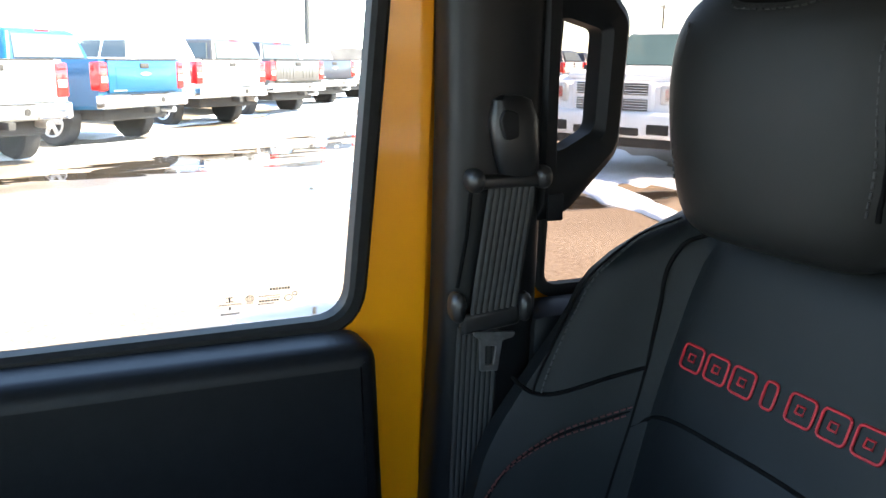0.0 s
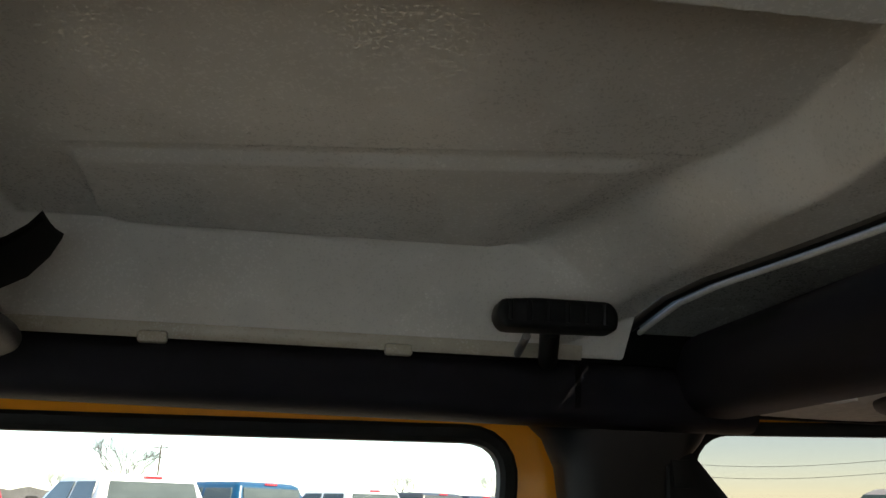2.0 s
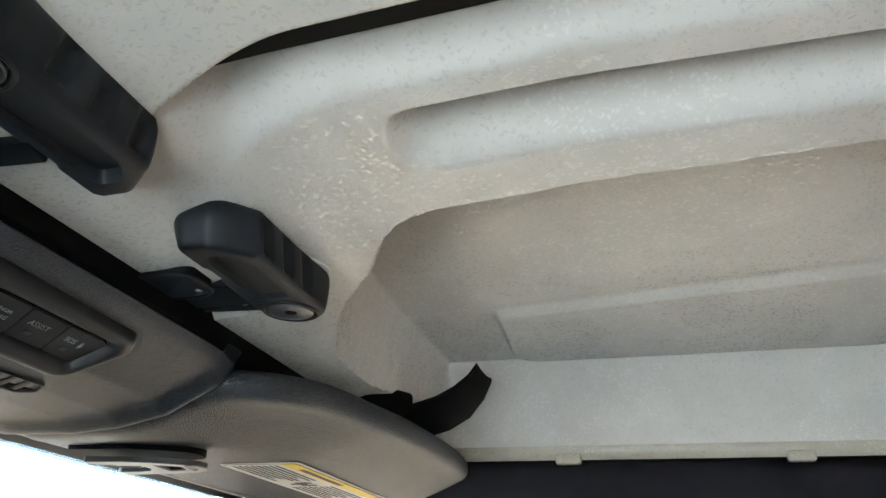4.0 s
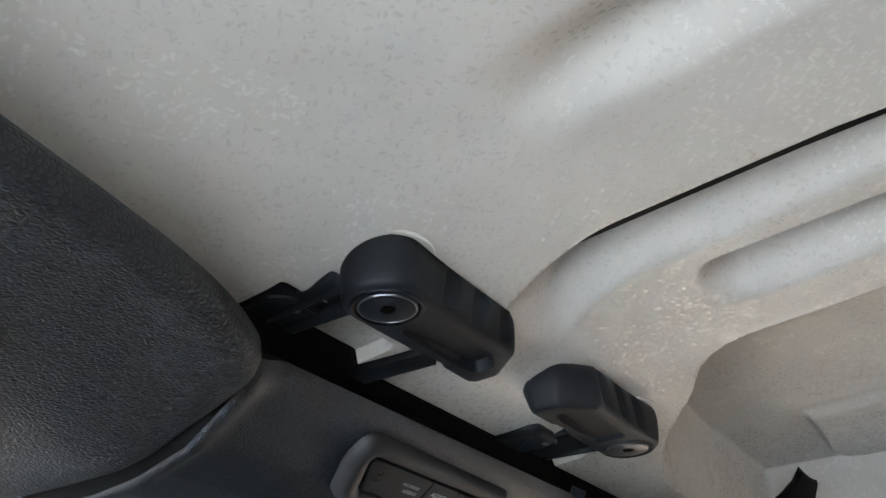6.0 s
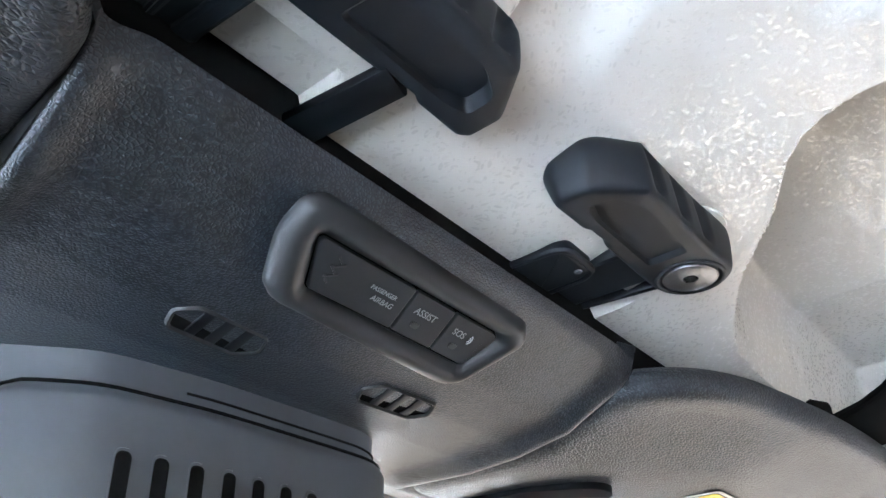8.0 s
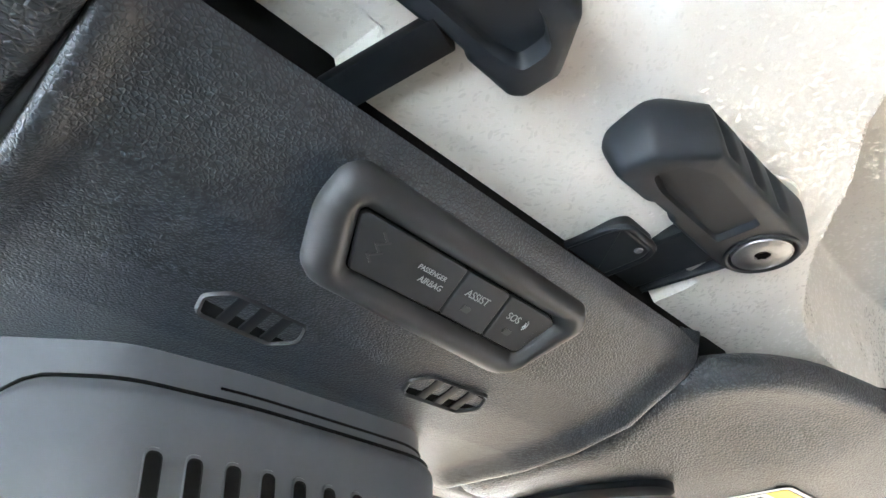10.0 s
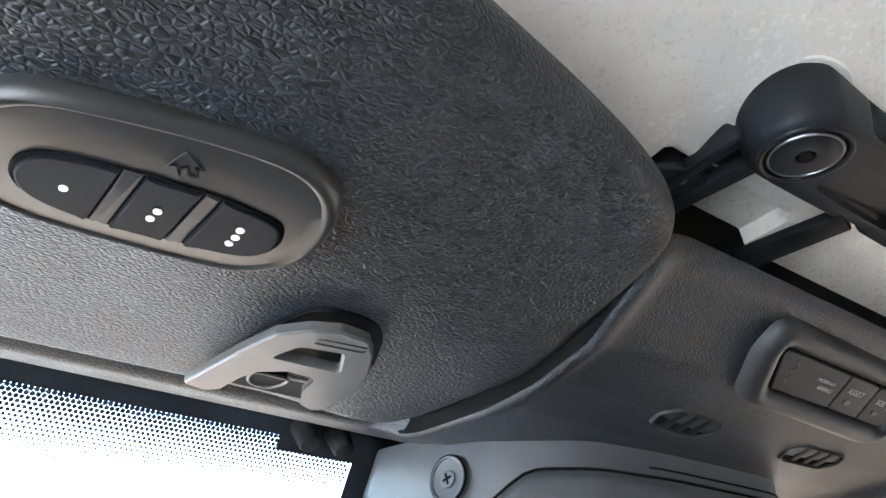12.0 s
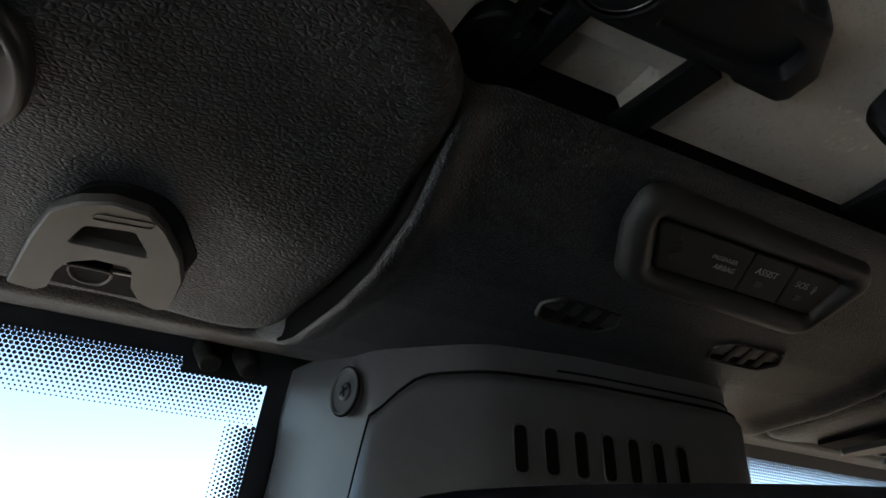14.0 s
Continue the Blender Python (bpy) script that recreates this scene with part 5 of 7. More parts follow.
def door_side(sx, label):
    d = thing("door", (sx * 0.74, 0.1, 1.0), label, "car door", "front doors")
    fl = lambda b: ([setattr(v, "co", Vector((sx * v.co.x, v.co.y, v.co.z))) for v in b.verts], b)[1]
    part("window_seal", fl(yz_ring(grow(win_o, 0.020), win_o, 0.718, 0.744, 0.005)), M_rubber, d, "black rubber window seal")
    p = part("pane", fl(yz_prism(grow(win_o, 0.006), 0.738, 0.742)), M_glass, d)
    p.visible_shadow = False
    body = [(-0.300, 0.60), (-0.288, 1.0), (-0.302, 1.45), (-0.306, 1.60), (-0.27, 1.640), (0.47, 1.640), (0.60, 1.42), (0.72, 1.187), (0.72, 0.60)]
    wo = grow(win_o, 0.019)
    part("door_frame", fl(frame_with_hole(body, wo, 0.724, 0.760)), M_yellow, d, "yellow painted door frame")
    trim_o = round_poly([Vector(p) for p in ((-0.243, 0.60), (-0.226, 0.95), (-0.217, 1.176), (0.71, 1.183), (0.71, 0.60))], [0.01, 0.05, 0.022, 0.02, 0.01], 6)
    part("door_panel", fl(yz_prism(trim_o, 0.655, 0.735, bev=0.022, seg=5)), M_plas, d, "matt black door trim")
    return d


def frame_with_hole(outer, hole, x0, x1):
    """A plate in (y, z) with a hole, between x0 and x1."""
    bm = bmesh.new()
    o = [Vector(p) for p in outer]
    h = [Vector(p) for p in hole]
    layers = []
    for x in (x0, x1):
        vo = [bm.verts.new((x, p.x, p.y)) for p in o]
        vh = [bm.verts.new((x, p.x, p.y)) for p in h]
        eo = [bm.edges.new((vo[i - 1], vo[i])) for i in range(len(vo))]
        eh = [bm.edges.new((vh[i - 1], vh[i])) for i in range(len(vh))]
        bmesh.ops.triangle_fill(bm, use_beauty=True, use_dissolve=False, edges=eo + eh)
        layers.append((vo, vh))
    for a, b in zip(layers[0], layers[1]):
        for i in range(len(a)):
            bm.faces.new((a[i - 1], a[i], b[i], b[i - 1]))
    return bm


door_side(1, "closed passenger door with yellow frame and black trim panel")
door_side(-1, "closed driver door with yellow frame and black trim panel")

# unreadable etched marks at the foot of the passenger's glass
gm = thing("glass_marking", (0.737, -0.09, 1.21), "small dark etched marks at the bottom of the door glass", "glass marking")
bm = bmesh.new()
for yy, zz, w, h in ((-0.134, 1.2235, 0.022, 0.0028), (-0.123, 1.2165, 0.024, 0.0012), (-0.127, 1.2140, 0.014, 0.0012), (-0.122, 1.2112, 0.022, 0.0020), (-0.119, 1.2082, 0.018, 0.0012),
                     (-0.081, 1.2185, 0.008, 0.0012), (-0.081, 1.2140, 0.008, 0.0012), (-0.0815, 1.2110, 0.024, 0.0012), (-0.081, 1.2070, 0.003, 0.0030), (-0.081, 1.2010, 0.020, 0.0016), (-0.102, 1.2105, 0.008, 0.0010)):
    for k in range(max(1, round(w / 0.003))):
        q = max(1, round(w / 0.003))
        add_box(bm, (0.7375, yy - w / 2 + w * (k + 0.5) / q, zz + 0.0025 * (-yy - 0.10) * 0.2), (0.0004, w / q * 0.72, h))
add_box(bm, (0.7375, -0.081, 1.2162), (0.0004, 0.0020, 0.005))
for yy, zz, r in ((-0.150, 1.2165, 0.0026), (-0.143, 1.2125, 0.0042), (-0.102, 1.2155, 0.0042)):
    add_tube(bm, [Vector((0.7375, yy + r * math.cos(a), zz + 0.8 * r * math.sin(a))) for a in [2 * math.pi * i / 20 for i in range(21)]], 0.0005, 5)
for dy in (-0.002, 0, 0.002):
    add_box(bm, (0.7375, -0.102 + dy, 1.2155), (0.0004, 0.0010, 0.0045))
part("mark_bars", bm, M_lblack, gm)

# B-pillar column, padded, on both sides
for sx, nm in ((1, "passenger"), (-1, "driver")):
    bm = bmesh.new()
    rings = []
    for z, dx, dy, w in ((0.60, 0.0, 0.012, 0.058), (0.95, 0, 0.012, 0.058), (1.20, 0, 0.002, 0.053), (1.40, 0, -0.002, 0.053), (1.54, 0, -0.004, 0.056), (1.580, -0.001, -0.006, 0.063), (1.611, -0.004, -0.0125, 0.0845), (1.628, -0.006, -0.0075, 0.0995), (1.636, -0.008, 0.0035, 0.1165), (1.66, -0.012, 0.005, 0.130)):
        rings.append(superring((sx * (0.705 + dx), -0.360 + dy, z), 0.040, w + 0.005, (1, 0, 0), (0, 1, 0), 36, 3.4))
    add_rings(bm, rings)
    tagged(part("pillar_" + nm, bm, M_pillar), "black plastic centre pillar trim", "pillar", kind="structure")
    # crossbar behind the front seats
bm = bmesh.new()
add_rings(bm, [superring((x, -0.455 - 0.02 * math.cos(x * 2.2), 1.677), 0.050, 0.046, (0, 1, 0), (0, 0, 1), 28, 2.6) for x in [0.68 - 0.04 * i for i in range(35)]])
tagged(part("roof_crossbar", bm, M_pad), "black padded roll bar across the cabin", "roll bar", kind="structure")
# underside of the sound bar
bar = thing("sound_bar", (0, -0.62, 1.67), "grey cloth sound bar across the roof with dark speaker pods", "sound bar")


def _sb(u, v):
    x, y = lerp(-0.70, 0.70, u), lerp(-0.50, -0.80, v)
    return Vector((x, y, 1.647 + 0.012 * ss(0.6, 1, v) - 0.003 * math.sin(math.pi * v)))


part("housing", sheet(_sb, 60, 16, 0.09), M_cloth, bar)
for sx in (1, -1):
    bm = bmesh.new()
    o = smooth_loop([Vector((sx * x, y)) for x, y in ((0.585, -0.62), (0.54, -0.565), (0.40, -0.545), (0.20, -0.56), (0.16, -0.66), (0.22, -0.76), (0.50, -0.77), (0.57, -0.70))], 2)
    add_prism(bm, [tuple(p) for p in o], 1.634, 1.66, bev=0.010, seg=4)
    part("speaker_pod", bm, M_plas, bar, "dark plastic speaker pod")
    bm = bmesh.new()
    for i in range(5):
        add_box(bm, (sx * (0.555 - 0.008 * i), -0.535, 1.6435), (0.003, 0.018, 0.003))
    add_prism(bm, [(sx * 0.539 + 0.03 * math.cos(2 * math.pi * i / 24), -0.535 + 0.014 * math.sin(2 * math.pi * i / 24)) for i in range(24)], 1.6445, 1.652)
    part("map_lamp", bm, M_cloth, bar)

# rear door window and quarter window, rear walls
rw = [Vector(p) for p in round_poly([Vector(p) for p in ((-0.455, 1.195), (-0.462, 1.40), (-0.478, 1.624), (-0.950, 1.636), (-0.955, 1.195))], [0.02, 0.05, 0.05, 0.012, 0.012], 6)]
qw = [Vector(p) for p in round_poly([Vector(p) for p in ((-0.988, 1.195), (-0.984, 1.638), (-1.190, 1.638), (-1.21, 1.195))], 0.03, 6)]
bw = [Vector(p) for p in round_poly([Vector(p) for p in ((-1.33, 1.195), (-1.31, 1.62), (-1.72, 1.62), (-1.76, 1.195))], 0.05, 6)]


def rear_side(sx, nm):
    fl = lambda b: ([setattr(v, "co", Vector((sx * v.co.x, v.co.y, v.co.z))) for v in b.verts], b)[1]
    d = thing("rear_door", (sx * 0.75, -0.75, 1.1), "closed rear door with tinted window and yellow frame", "car door", "rear doors")
    bmx = bmesh.new()
    for o in (rw, qw):
        b2 = yz_ring(grow(o, 0.016), o, 0.730, 0.748, 0.003)
        tmp = bpy.data.meshes.new("seal_tmp")
        b2.to_mesh(tmp)
        bmx.from_mesh(tmp)
        b2.free()
        bpy.data.meshes.remove(tmp)
    part("window_seal", fl(bmx), M_rubber, d)
    for o in (rw, qw):
        p = part("pane", fl(yz_prism(grow(o, 0.006), 0.744, 0.748)), M_tint, d, "tinted glass")
        p.visible_shadow = False
    part("window_post", fl(box((0.738, -0.969, 1.425), (0.018, 0.028, 0.49), bev=0.005)), M_rubber, d)
    out = [(-0.40, 0.55), (-0.40, 1.70), (-1.235, 1.70), (-1.255, 0.55)]
    bmx = bmesh.new()
    o = [Vector(p) for p in out]
    hs = [grow(rw, 0.015), grow(qw, 0.015)]
    lay = []
    for x in (0.736, 0.752):
        vo = [bmx.verts.new((sx * x, p.x, p.y)) for p in o]
        es = [bmx.edges.new((vo[i - 1], vo[i])) for i in range(len(vo))]
        vhs = []
        for h in hs:
            vh = [bmx.verts.new((sx * x, p.x, p.y)) for p in h]
            es += [bmx.edges.new((vh[i - 1], vh[i])) for i in range(len(vh))]
            vhs.append(vh)
        bmesh.ops.triangle_fill(bmx, use_beauty=True, use_dissolve=False, edges=es)
        lay.append([vo] + vhs)
    for a, b in zip(*lay):
        for i in range(len(a)):
            bmx.faces.new((a[i - 1], a[i], b[i], b[i - 1]))
    part("door_frame", bmx, M_yellow, d, "yellow painted door frame")
    part("door_panel", fl(box((0.70, -0.80, 0.87), (0.08, 0.80, 0.63), bev=0.02)), M_plas, d)
    tagged(part("wall_rear_" + nm, fl(frame_with_hole([(-1.262, 0.55), (-1.242, 1.70), (-1.85, 1.70), (-1.88, 0.55)], bw, 0.70, 0.78)), M_plas), "dark rear side wall of the cabin", "wall", kind="structure")
    q = tagged(part("window_rear_" + nm, fl(yz_prism(grow(bw, 0.004), 0.738, 0.743)), M_tint), "tinted rear side window", "window", kind="structure")
    q.visible_shadow = False


rear_side(1, "passenger")
# dark strip over the yellow frame top, standing in for the shade there
for sx, nm in ((1, "passenger"), (-1, "driver")):
    tagged(part("rear_door_top_shade_" + nm, box((sx * 0.7225, -0.82, 1.6725), (0.012, 0.82, 0.057), bev=0.0015), M_pad), "dark strip for the shade above the rear door window", "trim", kind="structure")
rear_side(-1, "driver")

# plain walls that close the cabin
for nm, c, s in (("wall_tail", (0, -1.86, 0.90), (1.5, 0.05, 0.75)), ("wall_tail_top", (0, -1.86, 1.72), (1.5, 0.05, 0.16)), ("floor", (0, -0.60, 0.56), (1.6, 2.6, 0.05)),
                 ("wall_cowl", (0, 0.72, 0.84), (1.56, 0.05, 0.56)), ("dash_top", (0, 0.62, 1.10), (1.5, 0.42, 0.06))):
    tagged(part(nm, box(c, s, bev=0.008), M_plas), "plain dark cabin lining", "lining", kind="structure")
q = tagged(part("window_tail", box((0, -1.86, 1.46), (1.44, 0.006, 0.36)), M_tint), "tinted rear window", "window", kind="structure")
q.visible_shadow = False
for sx, nm in ((1, "passenger"), (-1, "driver")):
    tagged(part("pillar_front_" + nm, tube([(sx * 0.70, 0.50, 1.66), (sx * 0.71, 0.62, 1.42), (sx * 0.72, 0.74, 1.16)], 0.045, 16), M_plas), "black windshield pillar trim", "pillar", kind="structure")
    tagged(part("roof_side_" + nm, box((sx * 0.70, -0.65, 1.715), (0.16, 2.40, 0.07), bev=0.015), M_gap), "dark roof edge above the doors", "trim", kind="structure")

for sx, nm in ((1, "passenger"), (-1, "driver")):
    tagged(part("pillar_body_" + nm, box((sx * 0.772, -0.352, 1.12), (0.056, 0.150, 1.06), bev=0.008), M_yellow), "yellow painted centre pillar behind the trim", "pillar", kind="structure")
# ---- grab handle on the pillar ----
gh = thing("grab_handle", (0.70, -0.46, 1.43), "black plastic grab handle behind the centre pillar", "grab handle")
ho = round_poly([Vector(p) for p in ((-0.405, 1.606), (-0.440, 1.603), (-0.518, 1.510), (-0.510, 1.362), (-0.446, 1.298), (-0.405, 1.288))], [0.004, 0.012, 0.012, 0.014, 0.010, 0.004], 5)
hi = round_poly([Vector(p) for p in ((-0.430, 1.506), (-0.440, 1.507), (-0.482, 1.496), (-0.478, 1.388), (-0.440, 1.368), (-0.430, 1.366))], [0.002, 0.004, 0.008, 0.010, 0.006, 0.002], 5)
part("loop", yz_ring(ho, hi, 0.664, 0.700, 0.010), M_plas, gh)
for zz in (1.575, 1.305):
    part("screw_cover", box((0.6645, -0.425, zz), (0.004, 0.020, 0.030), bev=0.0015), M_plas, gh)

# ---- seat belt ----
sb = thing("seat_belt", (0.68, -0.37, 1.25), "black ribbed seat belt hanging from its pillar anchor", "seat belt")
bm = bmesh.new()
rings = []
for y, z, w, d in ((-0.366, 1.427, 0.012, 0.006), (-0.367, 1.422, 0.022, 0.011), (-0.369, 1.400, 0.0285, 0.015), (-0.372, 1.375, 0.0270, 0.016), (-0.376, 1.352, 0.0235, 0.014), (-0.377, 1.340, 0.020, 0.010)):
    rings.append(superring((0.664, y, z), d, w, (1, 0, 0), (0, 1, 0), 24, 3))
add_rings(bm, rings)
part("height_adjuster", bm, M_gloss, sb)
bm = bmesh.new()
add_prism(bm, [tuple(p) for p in round_poly([Vector(p) for p in ((-0.366, 1.411), (-0.368, 1.384), (-0.352, 1.381), (-0.345, 1.402), (-0.350, 1.414))], 0.006, 4)], 0.6445, 0.652, Matrix(((0, 0, 1, 0), (1, 0, 0, 0), (0, 1, 0, 0), (0, 0, 0, 1))), bev=0.002)
part("release_button", bm, M_plas, sb)
part("guide_bar", box((0.660, -0.364, 1.338), (0.016, 0.084, 0.015), bev=0.005, seg=3), M_gloss, sb)
for y, z in ((-0.324, 1.340), (-0.404, 1.341)):
    bm = bmesh.new()
    add_rings(bm, [superring((x, y, z), 0.0095 * s, 0.0130 * s, (0, 1, 0), (0, 0, 1), 20, 2.3) for x, s in ((0.670, 0.9), (0.662, 1.0), (0.653, 0.95), (0.648, 0.7), (0.646, 0.3))])
    part("guide_end", bm, M_gloss, sb)


def webbing(p0, p1, w, n=9):
    """A strip with raised ribs along it."""
    b = bmesh.new()
    def f(u, v):
        c = Vector(p0).lerp(Vector(p1), v)
        return c + Vector((-0.0012 * abs(math.sin(u * math.pi * n)), -w * (u - 0.5), 0))
    add_sheet(b, f, n * 6, 24, (0.0014, 0, 0))
    return b


part("upper_webbing", webbing((0.655, -0.367, 1.334), (0.655, -0.347, 1.195), 0.056, 8), M_belt, sb)
part("lower_webbing", webbing((0.660, -0.332, 1.182), (0.672, -0.322, 0.75), 0.050, 8), M_belt, sb)
part("plate_cover", box((0.660, -0.345, 1.188), (0.014, 0.070, 0.024), Euler((radians(-5), 0, 0)).to_matrix().to_4x4(), bev=0.005, seg=3), M_gloss, sb)
for y, z in ((-0.306, 1.205), (-0.386, 1.198)):
    bm = bmesh.new()
    add_rings(bm, [superring((x, y, z), 0.0080 * s, 0.0170 * s, (0, 1, 0), (0, 0, 1), 20, 2.3) for x, s in ((0.670, 0.9), (0.662, 1.0), (0.653, 0.95), (0.649, 0.7), (0.647, 0.3))])
    part("cover_end", bm, M_gloss, sb)
MYZ = Matrix(((0, 0, 1, 0), (1, 0, 0, 0), (0, 1, 0, 0), (0, 0, 0, 1)))
tg_o = round_poly([Vector(p) for p in ((-0.322, 1.178), (-0.374, 1.172), (-0.372, 1.166), (-0.358, 1.164), (-0.353, 1.129), (-0.331, 1.131), (-0.330, 1.168), (-0.323, 1.172))], 0.003, 3)
tg_h = round_poly([Vector(p) for p in ((-0.337, 1.160), (-0.350, 1.158), (-0.347, 1.137), (-0.337, 1.138))], 0.002, 3)
bm = plate_with_hole([tuple(p) for p in tg_o], [tuple(p) for p in tg_h], 0.652, 0.655)
bm.transform(MYZ)
part("latch_plate", bm, M_tongue, sb, "dull steel latch plate")
part("pillar_groove", tube([Vector((0.6645, y, z)) for y, z in ((-0.322, 1.326), (-0.318, 1.28), (-0.308, 1.225))], 0.0022, 8), M_gap, sb)

# ---- passenger seat ----
XS = 0.415
seat = thing("front_seat", (XS, -0.62, 0.62), "black leather front seat with red stitching and emblem", "car seat")
SW = [(0.60, 0.262), (0.90, 0.272), (1.08, 0.272), (1.15, 0.268), (1.22, 0.257), (1.27, 0.242), (1.305, 0.218), (1.325, 0.165), (1.332, 0.09)]


def seat_front(x, z):
    w = curve1(SW, z)
    u = min(1.0, abs(x - XS) / w)
    y = -0.503 - 0.25 * (z - 1.164)
    y += (0.104 + 0.080 * (1 - ss(1.02, 1.225, z))) * ss(0.50, 0.90, u) * (1 - ss(1.22, 1.335, z))
    y -= 0.010 * (1 - ss(0.0, 0.12, abs(u - 0.56)))
    y -= 0.030 * ss(1.24, 1.335, z) ** 2
    y += 0.012 * (1 - ss(0.0, 0.5, u)) * (1 - ss(1.06, 1.12, z))
    return y


bm = bmesh.new()
rings = []
zs = [0.60 + 0.02 * i for i in range(36)] + [1.312, 1.322, 1.328, 1.332]
for z in zs:
    w = curve1(SW, z)
    r = []
    n = 30
    yb = -0.67 - 0.22 * (z - 1.164)
    for i in range(n + 1):
        u = -1 + 2 * i / n
        edge = 1 - abs(u) ** 12
        x = XS + u * w
        r.append(Vector((x, lerp(yb + 0.05, seat_front(x, z), edge ** 0.6), z)))
    for i in range(1, n):
        u = 1 - 2 * i / n
        r.append(Vector((XS + u * w, yb + 0.05 * abs(u) ** 4, z)))
    rings.append(r)
add_rings(bm, rings)
part("backrest", bm, M_leather, seat)
# cushion
bm = box((XS, -0.30, 0.70), (0.52, 0.52, 0.16), Euler((radians(6), 0, 0)).to_matrix().to_4x4(), bev=0.05, seg=4)
part("cushion", bm, M_leather, seat)
# headrest
bm = bmesh.new()
rings = []
HRC = Vector((0.441, -0.539, 1.0))
HDZ = -0.004
for z, w, d, off in smooth_loop([Vector(q) for q in ((1.296, 0.080, 0.020, -0.004), (1.302, 0.101, 0.038, -0.002), (1.318, 0.118, 0.048, 0), (1.36, 0.136, 0.054, 0.0), (1.42, 0.150, 0.056, 0.002), (1.47, 0.154, 0.055, 0.002), (1.505, 0.149, 0.051, 0.0), (1.528, 0.132, 0.043, -0.004), (1.541, 0.108, 0.032, -0.008), (1.548, 0.071, 0.016, -0.012))], 2, closed=False):
    rings.append(superring((HRC.x, HRC.y + off - 0.05 * (z - 1.42), z + HDZ), w, d, (1, 0, 0), (0, 1, 0), 48, 3.2))
add_rings(bm, rings)
part("headrest", bm, M_leath2, seat, "smooth black leather headrest")
for dx in (-0.07, 0.07):
    part("headrest_post", cyl((XS + dx, -0.585, 1.25), (XS + dx, -0.56, 1.32), 0.007, n=12), M_steel, seat)


def stitch(path, name, material, r=0.0011, dash=0.0052, gap=0.0026, parent=None):
    b = bmesh.new()
    pts = [Vector(p) for p in path]
    acc, on, cur = 0.0, True, [pts[0]]
    for a, c in zip(pts, pts[1:]):
        L = (c - a).length
        if L < 1e-7:
            continue
        pos = 0.0
        while pos < L:
            need = (dash if on else gap) - acc
            if pos + need <= L:
                pos += need
                p = a.lerp(c, pos / L)
                if on:
                    cur.append(p)
                    add_tube(b, [cur[0], (cur[0] + cur[-1]) / 2, cur[-1]], r, 5)
                cur = [p]
                on = not on
                acc = 0.0
            else:
                acc += L - pos
                pos = L
    return part(name, b, material, parent or seat)


def on_seat(pts, lift=0.001):
    return [Vector((x, seat_front(x, z) * 1.0 + lift, z)) for x, z in pts]


def fine(pts, n=2):
    return [tuple(p) for p in smooth_loop([Vector(p) for p in pts], 3, closed=False)]


# seams of the backrest
sm = fine([(0.530, 1.300), (0.554, 1.286), (0.566, 1.279), (0.570, 1.255), (0.571, 1.235), (0.572, 1.198), (0.572, 1.142), (0.572, 1.099), (0.573, 1.022), (0.575, 0.90)])
part("seam_outer", tube(on_seat(sm, 0.0002), 0.0024, 6), M_gap, seat)
sm2 = fine([(0.572, 1.142), (0.588, 1.130), (0.600, 1.118), (0.610, 1.110), (0.619, 1.109), (0.628, 1.116), (0.638, 1.126)])
part("seam_shoulder", tube(on_seat(sm2, 0.0002), 0.0024, 6), M_gap, seat)
sm3 = fine([(0.580, 1.300), (0.600, 1.284), (0.604, 1.261), (0.611, 1.231), (0.618, 1.199), (0.6195, 1.156), (0.618, 1.127), (0.616, 1.110)])
stitch([p + Vector((0, 0.001, 0)) for p in on_seat(sm3)], "edge_stitching", M_thread)
part("seam_edge", tube(on_seat([(x + 0.005, z) for x, z in sm3], 0.0002), 0.0014, 6), M_gap, seat)
sm4 = fine([(0.573, 1.098), (0.586, 1.086), (0.598, 1.074), (0.605, 1.062), (0.612, 1.046), (0.618, 1.026), (0.621, 1.000)])
stitch(on_seat(sm4, 0.0015), "red_stitching", M_dredthread)
part("seam_bolster", tube(on_seat([(x + 0.001, z - 0.005) for x, z in sm4], 0.0002), 0.0014, 6), M_gap, seat)
stitch(on_seat([(x + 0.002, z - 0.010) for x, z in sm4], 0.0015), "red_stitching", M_dredthread)
sm5 = fine([(0.572, 1.076), (0.561, 1.088), (0.540, 1.098), (0.520, 1.102), (0.486, 1.104), (0.446, 1.105), (0.397, 1.106), (0.34, 1.104), (0.29, 1.096), (0.262, 1.078)])
part("seam_insert", tube(on_seat(sm5, 0.0002), 0.0024, 6), M_gap, seat)
sm6 = [(2 * XS - x, z) for x, z in sm]
part("seam_outer", tube(on_seat(sm6, 0.0002), 0.0024, 6), M_gap, seat)


# headrest stitching
def on_head(x, z, lift=0.0012):
    HW = [(1.296, 0.080, 0.020), (1.318, 0.118, 0.048), (1.36, 0.136, 0.054), (1.42, 0.150, 0.056), (1.47, 0.154, 0.055), (1.505, 0.149, 0.051), (1.528, 0.132, 0.043), (1.541, 0.108, 0.032), (1.548, 0.071, 0.016)]
    z -= HDZ
    w = curve1([(a, b) for a, b, c in HW], z)
    d = curve1([(a, c) for a, b, c in HW], z)
    u = min(0.999, abs(x - HRC.x) / w)
    off = -0.012 * ss(1.505, 1.548, z)
    return Vector((x, HRC.y + off - 0.05 * (z - 1.42) + d * (1 - u ** 3.2) ** (1 / 3.2) + lift, z + HDZ))


